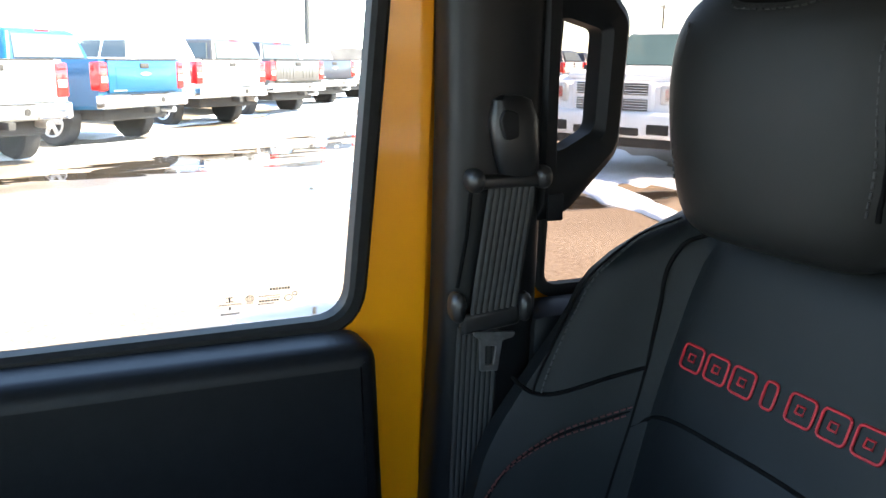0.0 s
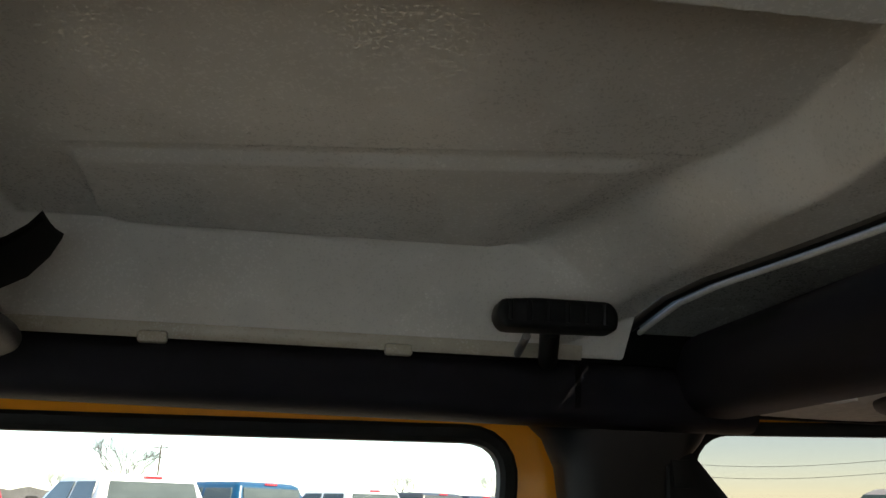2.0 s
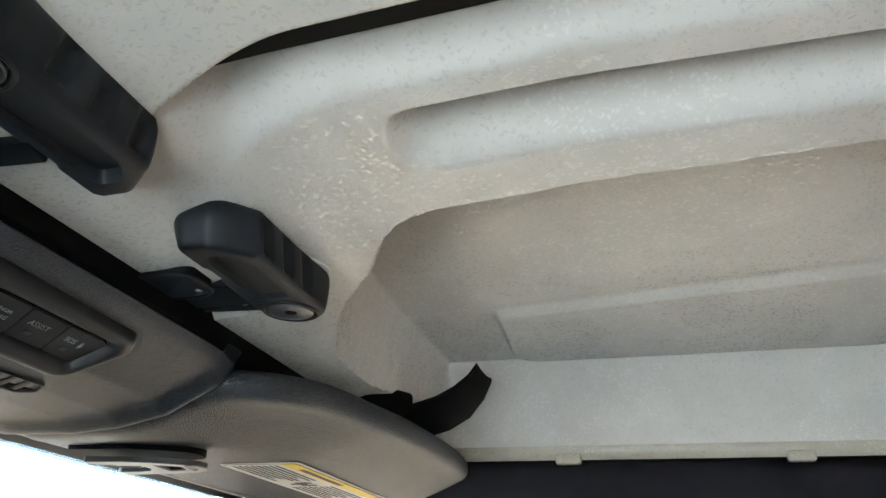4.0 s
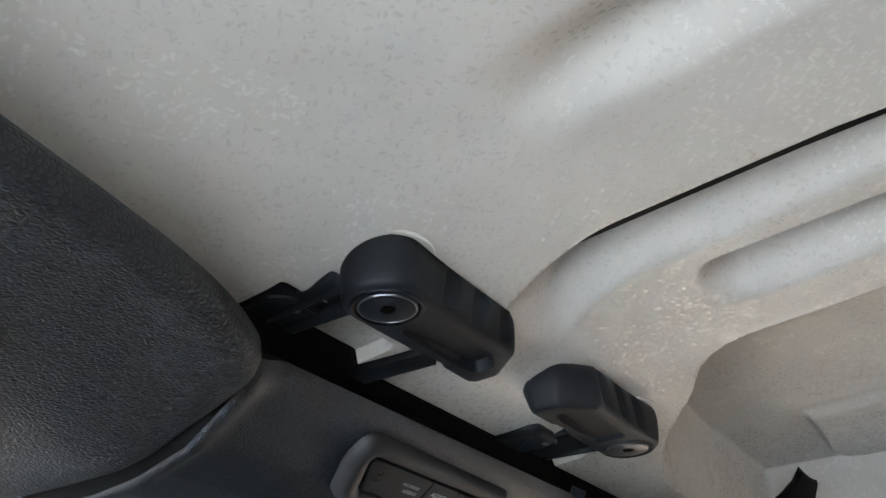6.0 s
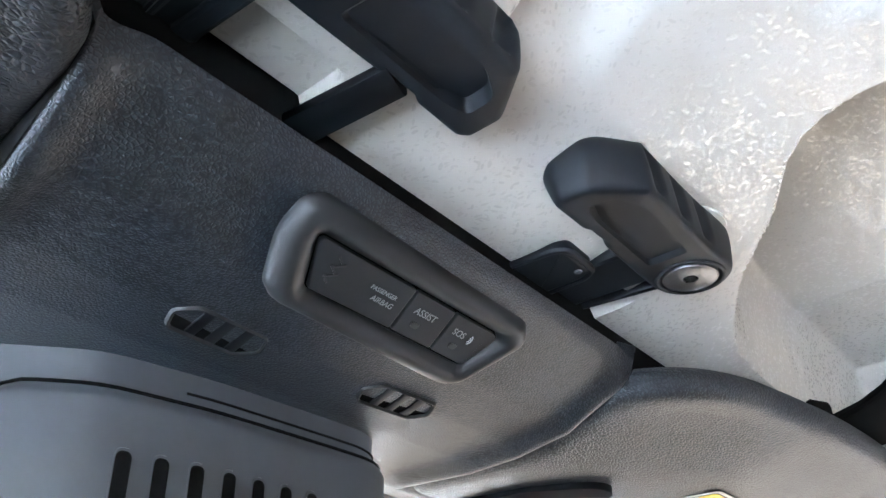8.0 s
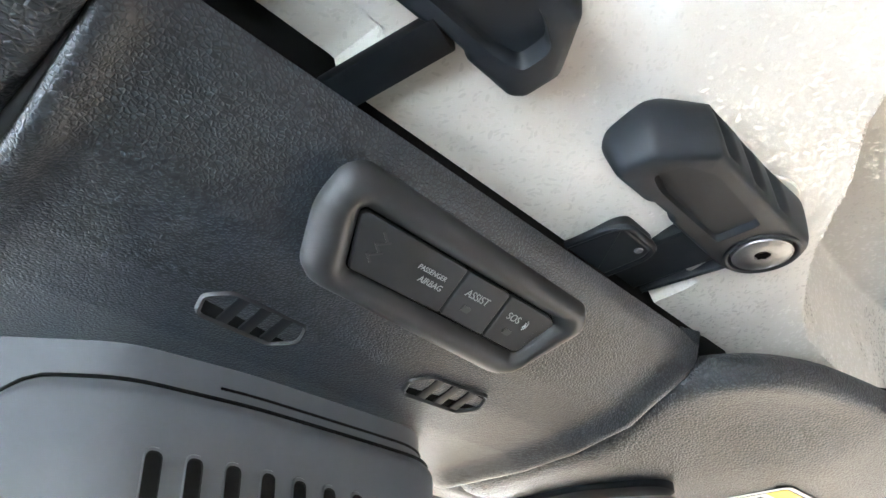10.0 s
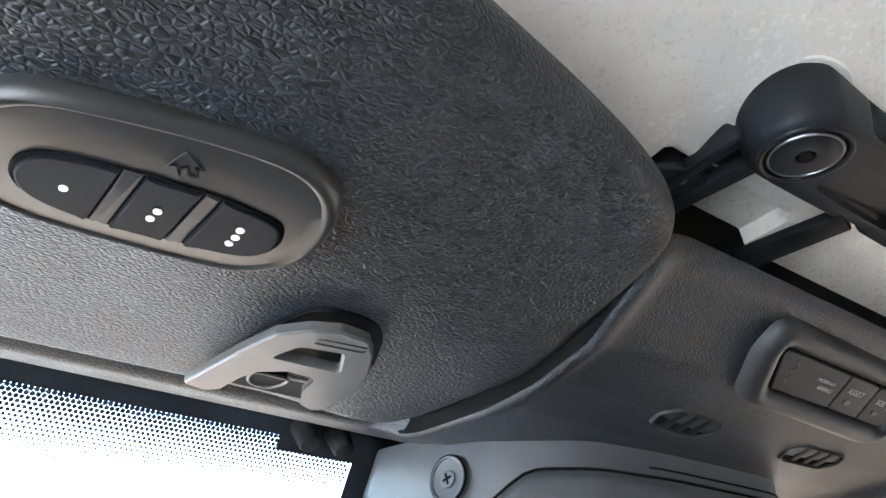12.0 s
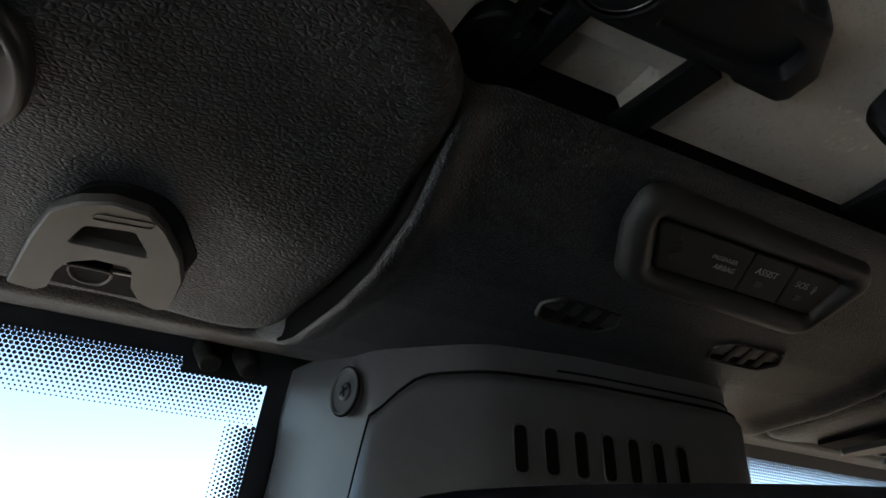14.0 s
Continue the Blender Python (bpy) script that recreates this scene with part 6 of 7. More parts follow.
def head_seam(pts, side, nm):
    """A sewn seam: a sunk line with a raised welt, and stitches along it."""
    part(nm + "_seam", tube([on_head(x, z, 0.0003) for x, z in pts], 0.0022, 6), M_gap, seat)
    part(nm + "_welt", tube([on_head(x + side[0] * 0.006, z + side[1] * 0.006, -0.0012) for x, z in pts], 0.0022, 8), M_leath2, seat)
    stitch([on_head(x - side[0] * 0.007, z - side[1] * 0.007, 0.0013) for x, z in pts], nm + "_stitching", M_thread)


hp = fine([(0.505, 1.530), (0.502, 1.524), (0.495, 1.518), (0.478, 1.5155), (0.438, 1.5135), (0.403, 1.516), (0.382, 1.523), (0.366, 1.530)])
head_seam(hp, (0, 1), "top")
hq = fine([(0.322, 1.500), (0.324, 1.480), (0.323, 1.455), (0.320, 1.425), (0.317, 1.399), (0.318, 1.370), (0.322, 1.345)])
head_seam(hq, (-1, 0), "side")
stitch([on_head(x - 0.012, z, 0.0013) for x, z in hq], "side_stitching", M_thread)
hr = fine([(2 * HRC.x - x - 0.006, z) for x, z in hq])
stitch([on_head(x, z, 0.0004) for x, z in hr], "side_stitching", M_thread)

# red stitched emblem: seven outlined block shapes
for i in range(7):
    x0 = 0.531 - 0.0350 * i
    w = 0.028 if i != 3 else 0.014
    x0 -= 0.0 if i != 3 else 0.006
    z0, z1 = 1.157, 1.182
    o = round_poly([Vector(p) for p in ((x0, z0), (x0 - w, z0), (x0 - w - 0.002, z1), (x0 - 0.002, z1))], 0.005, 3)
    o = [(p.x, p.y) for p in o] + [(o[0].x, o[0].y)]
    part("emblem_outline", tube([Vector((x, seat_front(x, z) + 0.0012, z)) for x, z in o], 0.0014, 5), M_redthread, seat, "red outlined block")
    if i != 3:
        xi, wi = x0 - 0.010, w - 0.020
        o = [(xi, z0 + 0.009), (xi - wi, z0 + 0.009), (xi - wi - 0.001, z1 - 0.009), (xi - 0.001, z1 - 0.009), (xi, z0 + 0.009)]
        part("emblem_outline", tube([Vector((x, seat_front(x, z) + 0.0012, z)) for x, z in o], 0.0012, 5), M_redthread, seat)


# ---- outside: car park ----
def ground_material():
    m = bpy.data.materials.new("wet_asphalt")
    m.use_nodes = True
    n, l = m.node_tree.nodes, m.node_tree.links
    b = n["Principled BSDF"]
    tc = n.new("ShaderNodeTexCoord")

    def noise_node(scale, detail=5, sx=None):
        nz = n.new("ShaderNodeTexNoise")
        nz.inputs["Scale"].default_value = scale
        nz.inputs["Detail"].default_value = detail
        src = tc.outputs["Object"]
        if sx:
            mp = n.new("ShaderNodeMapping")
            mp.inputs["Scale"].default_value = sx
            l.new(src, mp.inputs["Vector"])
            src = mp.outputs["Vector"]
        l.new(src, nz.inputs["Vector"])
        return nz.outputs["Fac"]

    def ramp(src, stops):
        r = n.new("ShaderNodeValToRGB")
        e = r.color_ramp.elements
        e[0].position, e[0].color = stops[0][0], (*stops[0][1], 1)
        e[1].position, e[1].color = stops[-1][0], (*stops[-1][1], 1)
        for p, c in stops[1:-1]:
            x = e.new(p)
            x.color = (*c, 1)
        l.new(src, r.inputs["Fac"])
        return r.outputs["Color"]
    grit = ramp(noise_node(26, 12), [(0.32, (0.16, 0.114, 0.073)), (0.50, (0.25, 0.185, 0.124)), (0.68, (0.38, 0.290, 0.205))])
    big = ramp(noise_node(0.5, 4), [(0.35, (0.75, 0.72, 0.7)), (0.65, (1, 1, 1))])
    mul = n.new("ShaderNodeMix")
    mul.data_type, mul.blend_type = "RGBA", "MULTIPLY"
    mul.inputs["Factor"].default_value = 1.0
    l.new(grit, mul.inputs[6])
    l.new(big, mul.inputs[7])
    wet = ramp(noise_node(0.42, 5, (0.9, 0.28, 1)), [(0.60, (0, 0, 0)), (0.66, (1, 1, 1))])
    # shallow damp hollows with soft shores
    wob = n.new("ShaderNodeTexNoise")
    wob.inputs["Scale"].default_value = 1.6
    wob.inputs["Detail"].default_value = 5
    l.new(tc.outputs["Object"], wob.inputs["Vector"])
    damp = None
    for cx, cy, lx, ly, ang in ((5.62, -0.42, 0.42, 1.30, 0.16), (5.95, -1.75, 0.22, 0.9, 0.10), (6.1, 0.75, 0.25, 1.2, 0.0), (10.6, -0.9, 0.55, 3.0, 0.22), (10.9, -4.0, 0.5, 1.5, 0.4)):
        mp = n.new("ShaderNodeMapping")
        mp.vector_type = "TEXTURE"
        mp.inputs["Location"].default_value = (cx, cy, 0)
        mp.inputs["Rotation"].default_value = (0, 0, ang)
        mp.inputs["Scale"].default_value = (lx, ly, 1)
        l.new(tc.outputs["Object"], mp.inputs["Vector"])
        ln = n.new("ShaderNodeVectorMath")
        ln.operation = "LENGTH"
        l.new(mp.outputs[0], ln.inputs[0])
        ad = n.new("ShaderNodeMath")
        l.new(ln.outputs["Value"], ad.inputs[0])
        l.new(wob.outputs["Fac"], ad.inputs[1])
        mr = n.new("ShaderNodeMapRange")
        mr.interpolation_type = "SMOOTHSTEP"
        mr.inputs["From Min"].default_value, mr.inputs["From Max"].default_value = 1.85, 0.95
        l.new(ad.outputs[0], mr.inputs["Value"])
        if damp is None:
            damp = mr.outputs["Result"]
        else:
            mm = n.new("ShaderNodeMath")
            mm.operation = "MAXIMUM"
            l.new(damp, mm.inputs[0])
            l.new(mr.outputs["Result"], mm.inputs[1])
            damp = mm.outputs[0]
    dk = n.new("ShaderNodeMix")
    dk.data_type = "RGBA"
    l.new(damp, dk.inputs["Factor"])
    l.new(mul.outputs[2], dk.inputs[6])
    dk.inputs[7].default_value = (0.110, 0.088, 0.066, 1)
    mix = n.new("ShaderNodeMix")
    mix.data_type = "RGBA"
    l.new(wet, mix.inputs["Factor"])
    l.new(dk.outputs[2], mix.inputs[6])
    mix.inputs[7].default_value = (0.035, 0.028, 0.022, 1)
    l.new(mix.outputs[2], b.inputs["Base Color"])
    rr = n.new("ShaderNodeMapRange")
    rr.inputs["To Min"].default_value, rr.inputs["To Max"].default_value = 0.75, 0.04
    dm = n.new("ShaderNodeMath")
    dm.operation = "MULTIPLY"
    dm.inputs[1].default_value = 0.62
    l.new(damp, dm.inputs[0])
    dx = n.new("ShaderNodeMath")
    dx.operation = "MAXIMUM"
    l.new(wet, dx.inputs[0])
    l.new(dm.outputs[0], dx.inputs[1])
    l.new(dx.outputs[0], rr.inputs["Value"])
    l.new(rr.outputs["Result"], b.inputs["Roughness"])
    bp = n.new("ShaderNodeBump")
    bp.inputs["Distance"].default_value = 0.003
    inv = n.new("ShaderNodeMath")
    inv.operation = "SUBTRACT"
    inv.inputs[0].default_value = 0.5
    l.new(dx.outputs[0], inv.inputs[1])
    inv.use_clamp = True
    l.new(inv.outputs[0], bp.inputs["Strength"])
    l.new(noise_node(90, 6), bp.inputs["Height"])
    l.new(bp.outputs["Normal"], b.inputs["Normal"])
    return m


M_ground = ground_material()
M_snow = mat("packed_snow", (0.80, 0.82, 0.85), 0.6, var=0.12, var_scale=1.2, bump=0.6, bump_scale=9, fine=0.05)
tagged(part("ground", sheet(lambda u, v: Vector((lerp(-2500, 2500, u), lerp(-2500, 2500, v), 0.0)), 8, 8), M_ground), "wet brown asphalt car park with puddles", "car park", kind="structure")


def snow_patch(cx, cy, lx, ly, ang, seed, h=0.05):
    rnd = random.Random(seed)
    ph = [rnd.uniform(0, 6.28) for _ in range(6)]
    b = bmesh.new()
    n = 64
    rings = []
    for s, z in ((1.0, 0.0), (0.93, h * 0.6), (0.8, h), (0.5, h * 1.1), (0.02, h)):
        r = []
        for i in range(n):
            a = 2 * math.pi * i / n
            f = 1 + 0.16 * math.sin(3 * a + ph[0]) + 0.12 * math.sin(5 * a + ph[1]) + 0.08 * math.sin(9 * a + ph[2]) + 0.06 * math.sin(14 * a + ph[3])
            p = Vector((lx * f * s * math.cos(a), ly * f * s * math.sin(a)))
            q = Matrix.Rotation(ang, 2) @ p
            r.append(Vector((cx + q.x, cy + q.y, 0.002 + z)))
        rings.append(r)
    add_rings(b, rings)
    return tagged(part("snow_patch", b, M_snow), "thin dirty snow patch on the asphalt", "snow", kind="stuff")


ROWD = Vector((3.15, -2.0)).normalized()
RANG = math.atan2(ROWD.y, ROWD.x)
snow_patch(13.9, 0.45, 1.7, 0.40, -0.97, 1)
snow_patch(16.3, -2.8, 2.5, 0.50, -0.93, 2)
snow_patch(19.8, -6.6, 2.6, 0.60, -0.90, 3)
snow_patch(17.6, -0.8, 2.0, 0.50, -0.62, 4)
snow_patch(21.0, -3.5, 2.5, 0.60, -0.60, 5)
snow_patch(7.5, -5.35, 1.9, 0.28, -0.22, 6, 0.04)
snow_patch(9.6, -6.9, 2.2, 0.9, -0.5, 7, 0.03)
snow_patch(7.42, 0.38, 0.05, 0.30, 0.5, 31, 0.012)
snow_patch(7.14, -0.02, 0.12, 0.17, 0.3, 32, 0.012)
snow_patch(6.73, -1.12, 0.06, 0.18, 0.2, 33, 0.012)
snow_patch(30, -9, 9, 3, RANG, 9, 0.1)
snow_patch(24, 4, 10, 2, RANG, 10, 0.1)
# unseen snow, added left and ahead to bounce light up into the cabin
snow_patch(-9.5, 1.0, 7.0, 13.0, 0.1, 11, 0.1)
snow_patch(2.0, 16.0, 12.0, 5.0, 0.1, 13, 0.1)
snow_patch(-3.2, 7.0, 1.6, 4.0, 0.3, 12, 0.06)

M_water = mat("muddy_puddle_water", (0.030, 0.022, 0.015), 0.03, var=0.2, var_scale=1.5)


def puddle(cx, cy, lx, ly, ang, seed, material=M_water, wob=1.0, label="shallow brown meltwater puddle on the asphalt"):
    """A thin sheet of water with a wavy shore."""
    rnd = random.Random(seed)
    ph = [rnd.uniform(0, 6.28) for _ in range(4)]
    b = bmesh.new()
    rings = []
    for s, z in ((1.0, 0.001), (0.97, 0.004), (0.02, 0.005)):
        r = []
        for i in range(72):
            a = 2 * math.pi * i / 72
            f = 1 + 0.20 * math.sin(2 * a + ph[0]) + wob * (0.16 * math.sin(5 * a + ph[1]) + 0.12 * math.sin(8 * a + ph[2]) + 0.08 * math.sin(13 * a + ph[3]))
            q = Matrix.Rotation(ang, 2) @ Vector((lx * f * s * math.cos(a), ly * f * s * math.sin(a)))
            r.append(Vector((cx + q.x, cy + q.y, z)))
        rings.append(r)
    add_rings(b, rings)
    return tagged(part("puddle", b, material, smooth=False), label, "puddle", kind="stuff")


for k, (x, y, lx, ly, an) in enumerate(((11.1, -0.3, 0.30, 1.5, 0.05), (12.3, -1.6, 0.55, 1.9, 0.25), (11.5, -3.4, 0.28, 1.1, 0.2), (13.6, -3.6, 0.4, 1.3, 0.4), (10.7, 1.6, 0.35, 0.9, 0.0), (15.6, -5.0, 0.5, 1.6, 0.5))):
    puddle(x, y, lx, ly, an, 40 + k)
M_tyre = mat("tyre_rubber", (0.018, 0.017, 0.016), 0.8, var=0.3, var_scale=20, bump=0.4, bump_scale=60, fine=0.004)
M_rim = mat("alloy_rim", (0.62, 0.62, 0.63), 0.35, 0.8, var=0.15, var_scale=10)
M_chrome = mat("dull_chrome", (0.68, 0.69, 0.7), 0.18, 1.0, var=0.1, var_scale=6)
M_under = mat("dirty_underbody", (0.03, 0.027, 0.024), 0.85, var=0.3, var_scale=8)
M_tail = mat("red_tail_lamp", (0.62, 0.014, 0.012), 0.15, var=0.2, var_scale=20, coat=0.5)
M_amber = mat("clear_lamp_lens", (0.62, 0.60, 0.56), 0.12, var=0.1, var_scale=20, coat=0.5)
M_carglass = mat("dark_car_glass", (0.085, 0.098, 0.094), 0.08, spec=0.30, var=0.15, var_scale=2)
M_wsglass = mat("greenish_windshield_glass", (0.10, 0.165, 0.160), 0.06, spec=0.45, var=0.15, var_scale=2)
M_dtail = mat("dark_red_lamp_lens", (0.30, 0.010, 0.010), 0.15, var=0.2, var_scale=20, coat=0.5)
M_step = mat("grey_step_plastic", (0.16, 0.155, 0.15), 0.6, var=0.2, var_scale=12)
M_plate = mat("grey_number_plate", (0.55, 0.55, 0.53), 0.4, var=0.05, var_scale=20)


def paint(name, c):
    return mat(name, c, 0.32, var=0.06, var_scale=2.0, coat=0.3, rough_var=0.06)


P_white = paint("white_car_paint", (0.78, 0.79, 0.80))
P_blue = paint("blue_car_paint", (0.001, 0.062, 0.140))
P_silver = paint("silver_car_paint", (0.46, 0.47, 0.49))
P_dark = paint("dark_car_paint", (0.025, 0.028, 0.04))
P_brown = paint("brown_grey_car_paint", (0.060, 0.056, 0.052))
P_red = paint("red_car_paint", (0.42, 0.015, 0.012))


def wheel(t, x, y, sx):
    b = bmesh.new()
    rr = []
    for r, d in ((0.24, -0.12), (0.36, -0.135), (0.395, -0.11), (0.40, 0.0), (0.395, 0.11), (0.36, 0.135), (0.24, 0.12)):
        rr.append([Vector((x + d, y + r * math.cos(2 * math.pi * i / 28), 0.40 + r * math.sin(2 * math.pi * i / 28))) for i in range(28)])
    add_rings(b, rr)
    w = part("wheel", b, M_tyre, t, "dirty tyre")
    b = bmesh.new()
    add_cyl(b, (x + sx * 0.06, y, 0.40), (x + sx * 0.128, y, 0.40), 0.235, 0.245, 24)
    r = part("rim", b, M_under, w)
    part("rim_lip", tube([Vector((x + sx * 0.128, y + 0.242 * math.cos(2 * math.pi * i / 28), 0.40 + 0.242 * math.sin(2 * math.pi * i / 28))) for i in range(29)], 0.018, 6), M_rim, w)
    for i in range(6):
        a = 2 * math.pi * i / 6
        b = bmesh.new()
        add_box(b, (x + sx * 0.13, y + 0.125 * math.cos(a), 0.40 + 0.125 * math.sin(a)), (0.024, 0.21, 0.085), Matrix.Rotation(a, 4, "X"), bev=0.008)
        part("spoke", b, M_rim, w)
    part("hub", cyl((x + sx * 0.12, y, 0.40), (x + sx * 0.145, y, 0.40), 0.06, n=16, bev=0.008), M_rim, w)


def pickup(m, pt, label, cap=False, front=False):
    """A crew-cab pickup that heads along local +y; the origin lies on the ground below its tail."""
    t = thing("pickup_truck", (0, 0, 0), label, "pickup truck", "parked pickups")
    W = 0.99
    # bed side and lower body, by cross-section rings along y
    def sec(y, w, z0, z1, sh=0.06):
        return [Vector(p) for p in ((-w + 0.05, y, z0), (-w, y, z0 + 0.06), (-w - 0.0, y, z0 + 0.4), (-w + sh * 0.5, y, z1 - 0.08), (-w + sh, y, z1), (w - sh, y, z1), (w - sh * 0.5, y, z1 - 0.08), (w, y, z0 + 0.4), (w, y, z0 + 0.06), (w - 0.05, y, z0))]
    b = bmesh.new()
    add_rings(b, [sec(0.10, W, 0.62, 1.40), sec(2.02, W, 0.55, 1.40), ])
    part("bed", b, pt, t)
    b = bmesh.new()
    add_rings(b, [sec(2.05, W, 0.50, 1.36), sec(4.35, W, 0.50, 1.36), sec(4.42, W, 0.52, 1.33), sec(5.55, W * 0.97, 0.55, 1.26), sec(5.74, W * 0.93, 0.60, 1.16)])
    part("body", b, pt, t)
    # cab
    b = bmesh.new()
    def cabr(z, w, y0, y1):
        return [Vector((p.x, p.y, z)) for p in round_poly([Vector(p) for p in ((-w, y0), (w, y0), (w, y1), (-w, y1))], 0.09, 3)]
    add_rings(b, [cabr(1.34, 0.93, 2.10, 4.62), cabr(1.60, 0.85, 2.17, 4.30), cabr(1.85, 0.76, 2.27, 3.92), cabr(1.905, 0.70, 2.40, 3.75), cabr(1.925, 0.5, 2.6, 3.5)])
    cabm = part("cab", b, pt, t)
    # windows lie on the tapered cab
    def quad(ps, nm="window", mt=M_carglass):
        b = bmesh.new()
        c = [Vector(p) for p in ps]
        nrm = (c[1] - c[0]).cross(c[2] - c[0]).normalized()
        vs = [b.verts.new(p) for p in c] + [b.verts.new(p - nrm * 0.02) for p in c]
        b.faces.new(vs[:4])
        b.faces.new(vs[7:3:-1])
        for i in range(4):
            b.faces.new((vs[i], vs[(i + 1) % 4], vs[4 + (i + 1) % 4], vs[4 + i]))
        part(nm, b, mt, cabm)
    quad(((-0.76, 2.100, 1.42), (0.76, 2.100, 1.42), (0.68, 2.222, 1.81), (-0.68, 2.222, 1.81)), "rear_window")
    quad(((0.80, 4.58, 1.42), (-0.80, 4.58, 1.42), (-0.70, 4.03, 1.83), (0.70, 4.03, 1.83)), "windshield", M_wsglass)
    for sx in (-1, 1):
        for y0, y1, y2, y3 in ((2.30, 3.15, 3.15, 2.42), (3.25, 4.28, 3.86, 3.25)):
            quad([(sx * 0.922, y0, 1.43), (sx * 0.922, y1, 1.43), (sx * 0.802, y2, 1.80), (sx * 0.802, y3, 1.80)][:: (1 if sx > 0 else -1)], "side_window")
        part("mirror", box((sx * 1.10, 4.12, 1.45), (0.20, 0.10, 0.24), bev=0.04), M_under if not front else pt, cabm)
    part("third_lamp", box((0, 2.262, 1.878), (0.30, 0.03, 0.035), bev=0.008), M_tail, cabm)
    part("underbody", box((0, 2.9, 0.52), (1.5, 5.3, 0.22), bev=0.05), M_under, t)
    if cap:
        b = bmesh.new()
        add_rings(b, [[Vector((p.x, p.y, z)) for p in round_poly([Vector(p) for p in ((-w, y0), (w, y0), (w, 2.10), (-w, 2.10))], 0.08, 3)] for z, w, y0 in ((1.40, 0.93, 0.10), (1.62, 0.86, 0.20), (1.86, 0.74, 0.34), (1.90, 0.6, 0.5))])
        cp = part("bed_cap", b, P_dark, t, "dark bed cap")
        quad(((-0.72, 0.085, 1.45), (0.72, 0.085, 1.45), (0.64, 0.272, 1.82), (-0.64, 0.272, 1.82)), "cap_window")
    else:
        part("bed_liner", box((0, 1.06, 1.392), (1.72, 1.84, 0.03), bev=0.01), M_under, t)
    tg = part("tailgate", box((0, 0.085, 1.13), (1.62, 0.09, 0.52), bev=0.025), pt, t)
    part("top_cap", box((0, 0.085, 1.398), (1.60, 0.10, 0.025), bev=0.008), M_under, tg)
    part("pressing", box((0, 0.040, 1.11), (1.30, 0.016, 0.34), bev=0.007), pt, tg)
    if pt is P_brown:
        for k in range(10):
            if k not in (4, 5):
                part("rib", box((-0.54 + 0.12 * k, 0.031, 1.10), (0.05, 0.014, 0.28), bev=0.005), pt, tg)
    part("handle", box((0, 0.033, 1.30), (0.20, 0.03, 0.085), bev=0.012), M_under, tg)
    b = bmesh.new()
    add_prism(b, [(-0.14, 0), (-0.05, 0.03), (0.05, 0.03), (0.14, 0), (0.05, -0.03), (-0.05, -0.03)], 0, 0.02, Matrix.Translation((0, 0.034, 1.17)) @ Euler((radians(90), 0, 0)).to_matrix().to_4x4())
    part("emblem", b, M_chrome, tg, "plain bright emblem shape")
    b = bmesh.new()
    for i in range(6):
        add_box(b, (-0.70 + 0.05 * i, 0.037, 0.910), (0.036, 0.008, 0.026))
    part("badge_bars", b, M_chrome, tg)
    for sx in (-1, 1):
        tl = part("tail_lamp", box((sx * 0.905, 0.150, 1.135), (0.185, 0.22, 0.46), bev=0.035), M_tail, t, "red tail lamp")
        part("lamp_lens", box((sx * 0.900, 0.042, 1.09), (0.13, 0.02, 0.10), bev=0.008), M_amber, tl)
        part("lamp_lens", box((sx * 0.900, 0.042, 1.29), (0.13, 0.02, 0.05), bev=0.008), M_dtail, tl)
    bp = part("rear_bumper", box((0, 0.02, 0.735), (0.98, 0.16, 0.20), bev=0.03), M_step, t, "grey step bumper with bright corners")
    for sx in (-1, 1):
        b = bmesh.new()
        o = [(sx * 0.44, -0.075), (sx * 0.84, -0.085), (sx * 0.985, -0.02), (sx * 1.0, 0.16), (sx * 0.90, 0.16), (sx * 0.44, 0.06)]
        add_prism(b, [tuple(p) for p in round_poly([Vector(p) for p in o], 0.03, 3)], 0.635, 0.845, bev=0.02)
        part("bumper_corner", b, M_chrome, bp, "dull chrome bumper corner")
        part("step_pad", box((sx * 0.70, -0.005, 0.848), (0.46, 0.12, 0.012), bev=0.004), M_under, bp)
    part("step_pad", box((0, 0.0, 0.838), (0.86, 0.13, 0.012), bev=0.004), M_under, bp)
    part("number_plate", box((0, -0.068, 0.75), (0.32, 0.012, 0.15), bev=0.004), M_plate, bp)
    part("socket_cover", cyl((0.30, -0.07, 0.74), (0.30, -0.05, 0.74), 0.045, n=14), M_under, bp)
    part("hitch", box((0, -0.06, 0.58), (0.10, 0.25, 0.10), bev=0.01), M_under, t)
    part("exhaust", cyl((0.62, -0.02, 0.56), (0.62, 0.6, 0.56), 0.05, n=14), M_rim, t)
    if front:
        # crosshair grille: a bright frame with dark fields, each with thin bright bars
        gr = part("grille", box((0, 5.72, 1.03), (1.16, 0.10, 0.40), bev=0.06, seg=3), pt, t, "painted grille frame")
        for sx in (-1, 1):
            for zz in (1.125, 0.940):
                gi = part("grille_insert", box((sx * 0.27, 5.764, zz), (0.46, 0.03, 0.145), bev=0.02), M_under, gr)
                for k in range(4):
                    part("grille_bar", box((sx * 0.27, 5.783, zz - 0.048 + 0.032 * k), (0.45, 0.014, 0.012), bev=0.003), M_chrome, gi)
            hl = part("head_lamp", box((sx * 0.78, 5.64, 1.07), (0.34, 0.20, 0.27), Euler((0, 0, -sx * 0.30)).to_matrix().to_4x4(), bev=0.06, seg=3), M_amber, t, "clear headlamp")
            part("lamp_bowl", cyl((sx * 0.74, 5.735, 1.07), (sx * 0.74, 5.765, 1.07), 0.085, 0.07, n=18), M_chrome, hl)
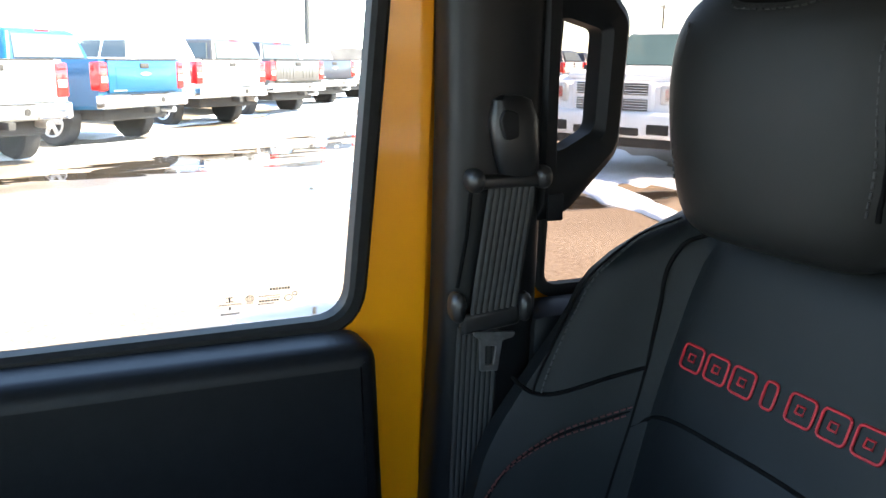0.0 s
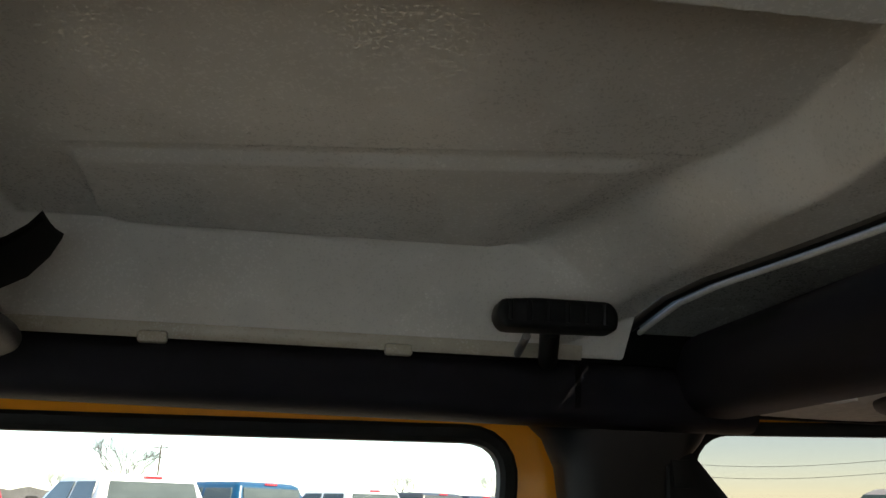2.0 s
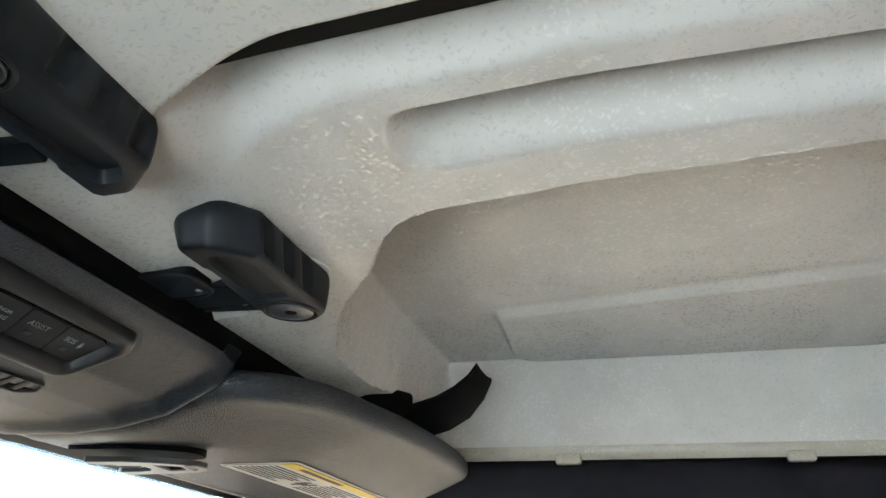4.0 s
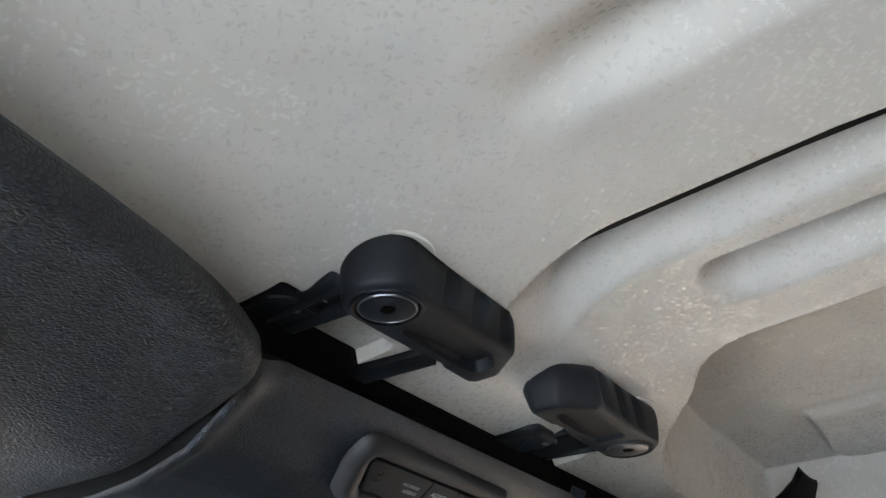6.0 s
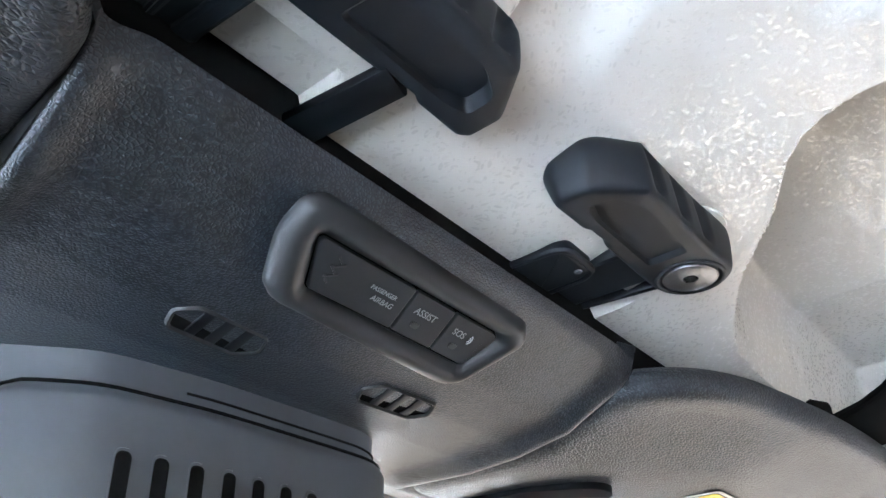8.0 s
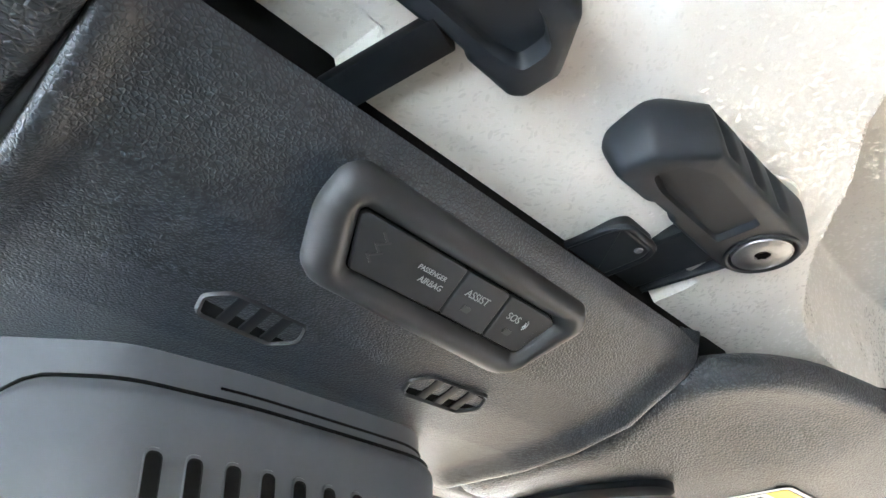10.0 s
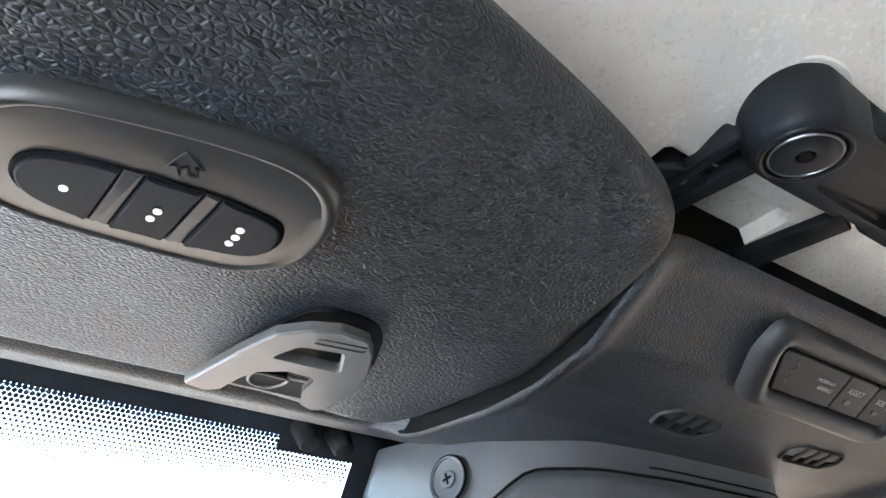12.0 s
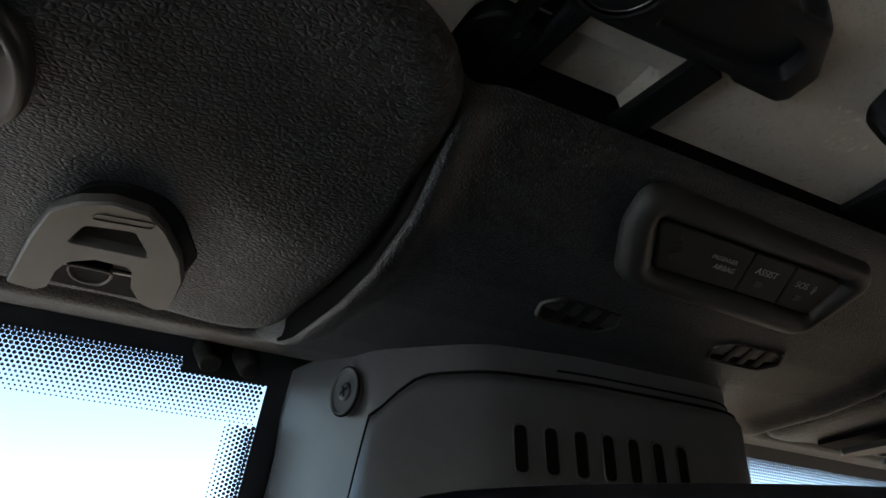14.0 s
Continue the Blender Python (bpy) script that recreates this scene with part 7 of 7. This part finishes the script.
            part("fog_lamp", box((sx * 0.70, 5.875, 0.66), (0.30, 0.05, 0.13), bev=0.02), M_under, t)
        fb = part("front_bumper", box((0, 5.78, 0.70), (1.96, 0.22, 0.32), bev=0.07, seg=3), pt, t)
        part("bumper_intake", box((0, 5.885, 0.625), (0.92, 0.03, 0.10), bev=0.02), M_under, fb)
        part("air_dam", box((0, 5.76, 0.49), (1.74, 0.16, 0.12), bev=0.03), M_under, fb)
        part("number_plate", box((0, 5.898, 0.735), (0.32, 0.014, 0.16), bev=0.004), M_under, fb)
        # bonnet with a raised centre
        part("bonnet", box((0, 5.02, 1.315), (1.50, 1.20, 0.10), Euler((radians(-5), 0, 0)).to_matrix().to_4x4(), bev=0.045, seg=3), pt, t)
    for y in (1.15, 4.85):
        for sx in (-1, 1):
            wheel(t, sx * 0.86, y, sx)
            b = bmesh.new()
            add_rings(b, [[Vector((sx * xx, y + r * math.cos(math.pi * i / 14), 0.42 + r * math.sin(math.pi * i / 14))) for i in range(15)] + [Vector((sx * xx, y - r, 0.40)), Vector((sx * xx, y + r, 0.40))] for xx, r in ((0.80, 0.47), (0.995, 0.47))])
            part("wheel_well", b, M_under, t)
    t.matrix_basis = m
    return t


HEAD = math.degrees(math.atan2(-0.82, 0.57))
for x, y, pt, lab in ((8.6, 2.9, P_red, "red pickup truck with its tailgate to the lane"), (11.77, 0.88, P_white, "white pickup truck with its tailgate to the lane"),
                               (14.84, -1.10, P_blue, "blue pickup truck with a chrome bumper parked in the row"), (18.19, -3.12, P_white, "white pickup truck with a bright bumper parked in the row"),
                               (20.87, -5.21, P_brown, "dark brown-grey pickup truck with a ribbed tailgate"), (24.1, -7.1, P_dark, "dark pickup truck far down the row"), (27.3, -9.1, P_silver, "silver pickup truck far down the row"),
                               (6.2, 5.2, P_white, "white pickup truck parked in the row")):
    pickup(pose(x, y, 0, 0, 0, HEAD + (9 if pt is P_blue else 0)), pt, lab)
for x, y, pt, h, lab in ((8.65, -6.05, P_white, (-0.44, 0.90), "white pickup truck facing the lane with a bright grille"), (7.1, -8.7, P_white, (-0.40, 0.92), "white pickup truck beside another, facing the lane"), (5.2, -10.9, P_silver, (-0.40, 0.92), "silver pickup truck at the end of the row")):
    hv = Vector(h).normalized()
    pickup(pose(x - hv.x * 5.8, y - hv.y * 5.8, 0, 0, 0, math.degrees(math.atan2(-hv.x, hv.y))), pt, lab, front=True)
for x, y, pt, a in ((33, -21, P_silver, -60), (37, -23.5, P_white, -60), (41, -26, P_dark, -60), (30, -26, P_dark, -60), (45, -30, P_white, -60)):
    pickup(pose(x, y, 0, 0, 0, a), pt, "distant parked pickup truck", cap=True)

# ---- poles, wires, bare trees, far tree line ----
M_pole = mat("dark_pole", (0.03, 0.03, 0.03), 0.6, var=0.2, var_scale=4)
M_wood = mat("weathered_pole_wood", (0.10, 0.08, 0.065), 0.85, var=0.2, var_scale=6)
M_bark = mat("grey_bark", (0.075, 0.072, 0.075), 0.9, var=0.25, var_scale=5, bump=0.5, bump_scale=20, fine=0.02)
M_far = mat("far_winter_trees", (0.15, 0.14, 0.135), 0.95, var=0.25, var_scale=0.1)

lp = thing("light_pole", (33.0, -8.6, 0), "tall dark car park light pole", "light pole")
part("mast", cyl((33, -8.6, 0), (33, -8.6, 11), 0.12, 0.08, 14), M_pole, lp)
part("base", cyl((33, -8.6, 0), (33, -8.6, 0.8), 0.28, n=18), M_snow, lp, "pale concrete base")
part("lamp_head", box((33, -8.1, 11), (0.35, 1.2, 0.15), bev=0.03), M_pole, lp)


def utility(x, y, h):
    t = thing("utility_pole", (x, y, 0), "distant wooden utility pole with a crossarm", "utility pole", "utility poles")
    part("mast", cyl((x, y, 0), (x, y, h), 0.16, 0.11, 10), M_wood, t)
    part("crossarm", box((x, y, h - 0.5), (0.15, 2.4, 0.15), Matrix.Rotation(0.6, 4, "Z")), M_wood, t)
    for k in (-1, 0, 1):
        part("insulator", cyl((x - k * 0.55, y + k * 0.8, h - 0.42), (x - k * 0.55, y + k * 0.8, h - 0.2), 0.05, n=8), M_pole, t)
    return Vector((x, y, h - 0.3))


tops = [utility(130, 20, 9.5), utility(118, -45, 9.5), utility(100, -78, 9.4), utility(84, -112, 9.5), utility(66, -150, 9.5)]
for a, b2 in zip(tops, tops[1:]):
    for dz in (0, -1.6):
        t = thing("power_line", tuple(a), "thin overhead power line", "power line", "power lines")
        part("wire", tube([a.lerp(b2, s / 10) + Vector((0, 0, dz - 1.2 * math.sin(math.pi * s / 10))) for s in range(11)], 0.03, 5), M_pole, t)


def bare_tree(x, y, h, seed):
    rnd = random.Random(seed)
    t = thing("bare_tree", (x, y, 0), "leafless winter tree with fine grey branches", "tree", "bare trees")
    tb, cb = bmesh.new(), bmesh.new()
    add_tube(tb, [Vector((x, y, 0)), Vector((x + 0.1, y, h * 0.2)), Vector((x, y + 0.1, h * 0.42))], lambda s: h * 0.028 * (1 - 0.4 * s), 9)

    def limb(p, d, L, r, depth):
        q = p + d * L * 0.5 + Vector((rnd.uniform(-.1, .1), rnd.uniform(-.1, .1), 0.05)) * L
        e = p + d * L
        add_tube(cb, [p, q, e], lambda s: r * (1 - 0.55 * s), 5)
        if depth:
            for _ in range(4 if depth > 1 else 8):
                nd = (d + Vector((rnd.uniform(-.8, .8), rnd.uniform(-.8, .8), rnd.uniform(-.15, .6)))).normalized()
                limb(p.lerp(e, rnd.uniform(0.45, 1.0)), nd, L * rnd.uniform(0.5, 0.75), r * 0.5, depth - 1)
    for i in range(6):
        a = 2 * math.pi * i / 6 + rnd.uniform(-.3, .3)
        limb(Vector((x, y, h * rnd.uniform(0.28, 0.42))), Vector((math.cos(a) * 0.7, math.sin(a) * 0.7, 0.8)).normalized(), h * 0.36, h * 0.008, 3)
    part("trunk", tb, M_bark, t)
    part("crown", cb, M_bark, t)


for x, y, h, s in ((200, -24, 9.5, 1), (205, -47, 10.5, 2), (60, 11.5, 6.2, 3), (120, -156, 14, 4), (140, -168, 16, 5), (230, 60, 9, 6), (132, -180, 15, 7)):
    bare_tree(x, y, h, s)
bm = bmesh.new()
rnd = random.Random(9)
ring = []
for i in range(361):
    a = 2 * math.pi * i / 360
    ring.append((Vector((420 * math.cos(a), 420 * math.sin(a), 0)), 5.5 + 3.0 * noise.noise(Vector((i * 0.13, 2, 1))) + 2.2 * noise.noise(Vector((i * 0.9, 7, 3)))))
vs = [(bm.verts.new(p), bm.verts.new(p + Vector((0, 0, max(1.5, h))))) for p, h in ring]
for (a, b2), (c, d) in zip(vs, vs[1:]):
    bm.faces.new((a, c, d, b2))
tagged(part("backdrop", bm, M_far, smooth=False), "low grey winter tree line on the horizon", "tree line", kind="structure")
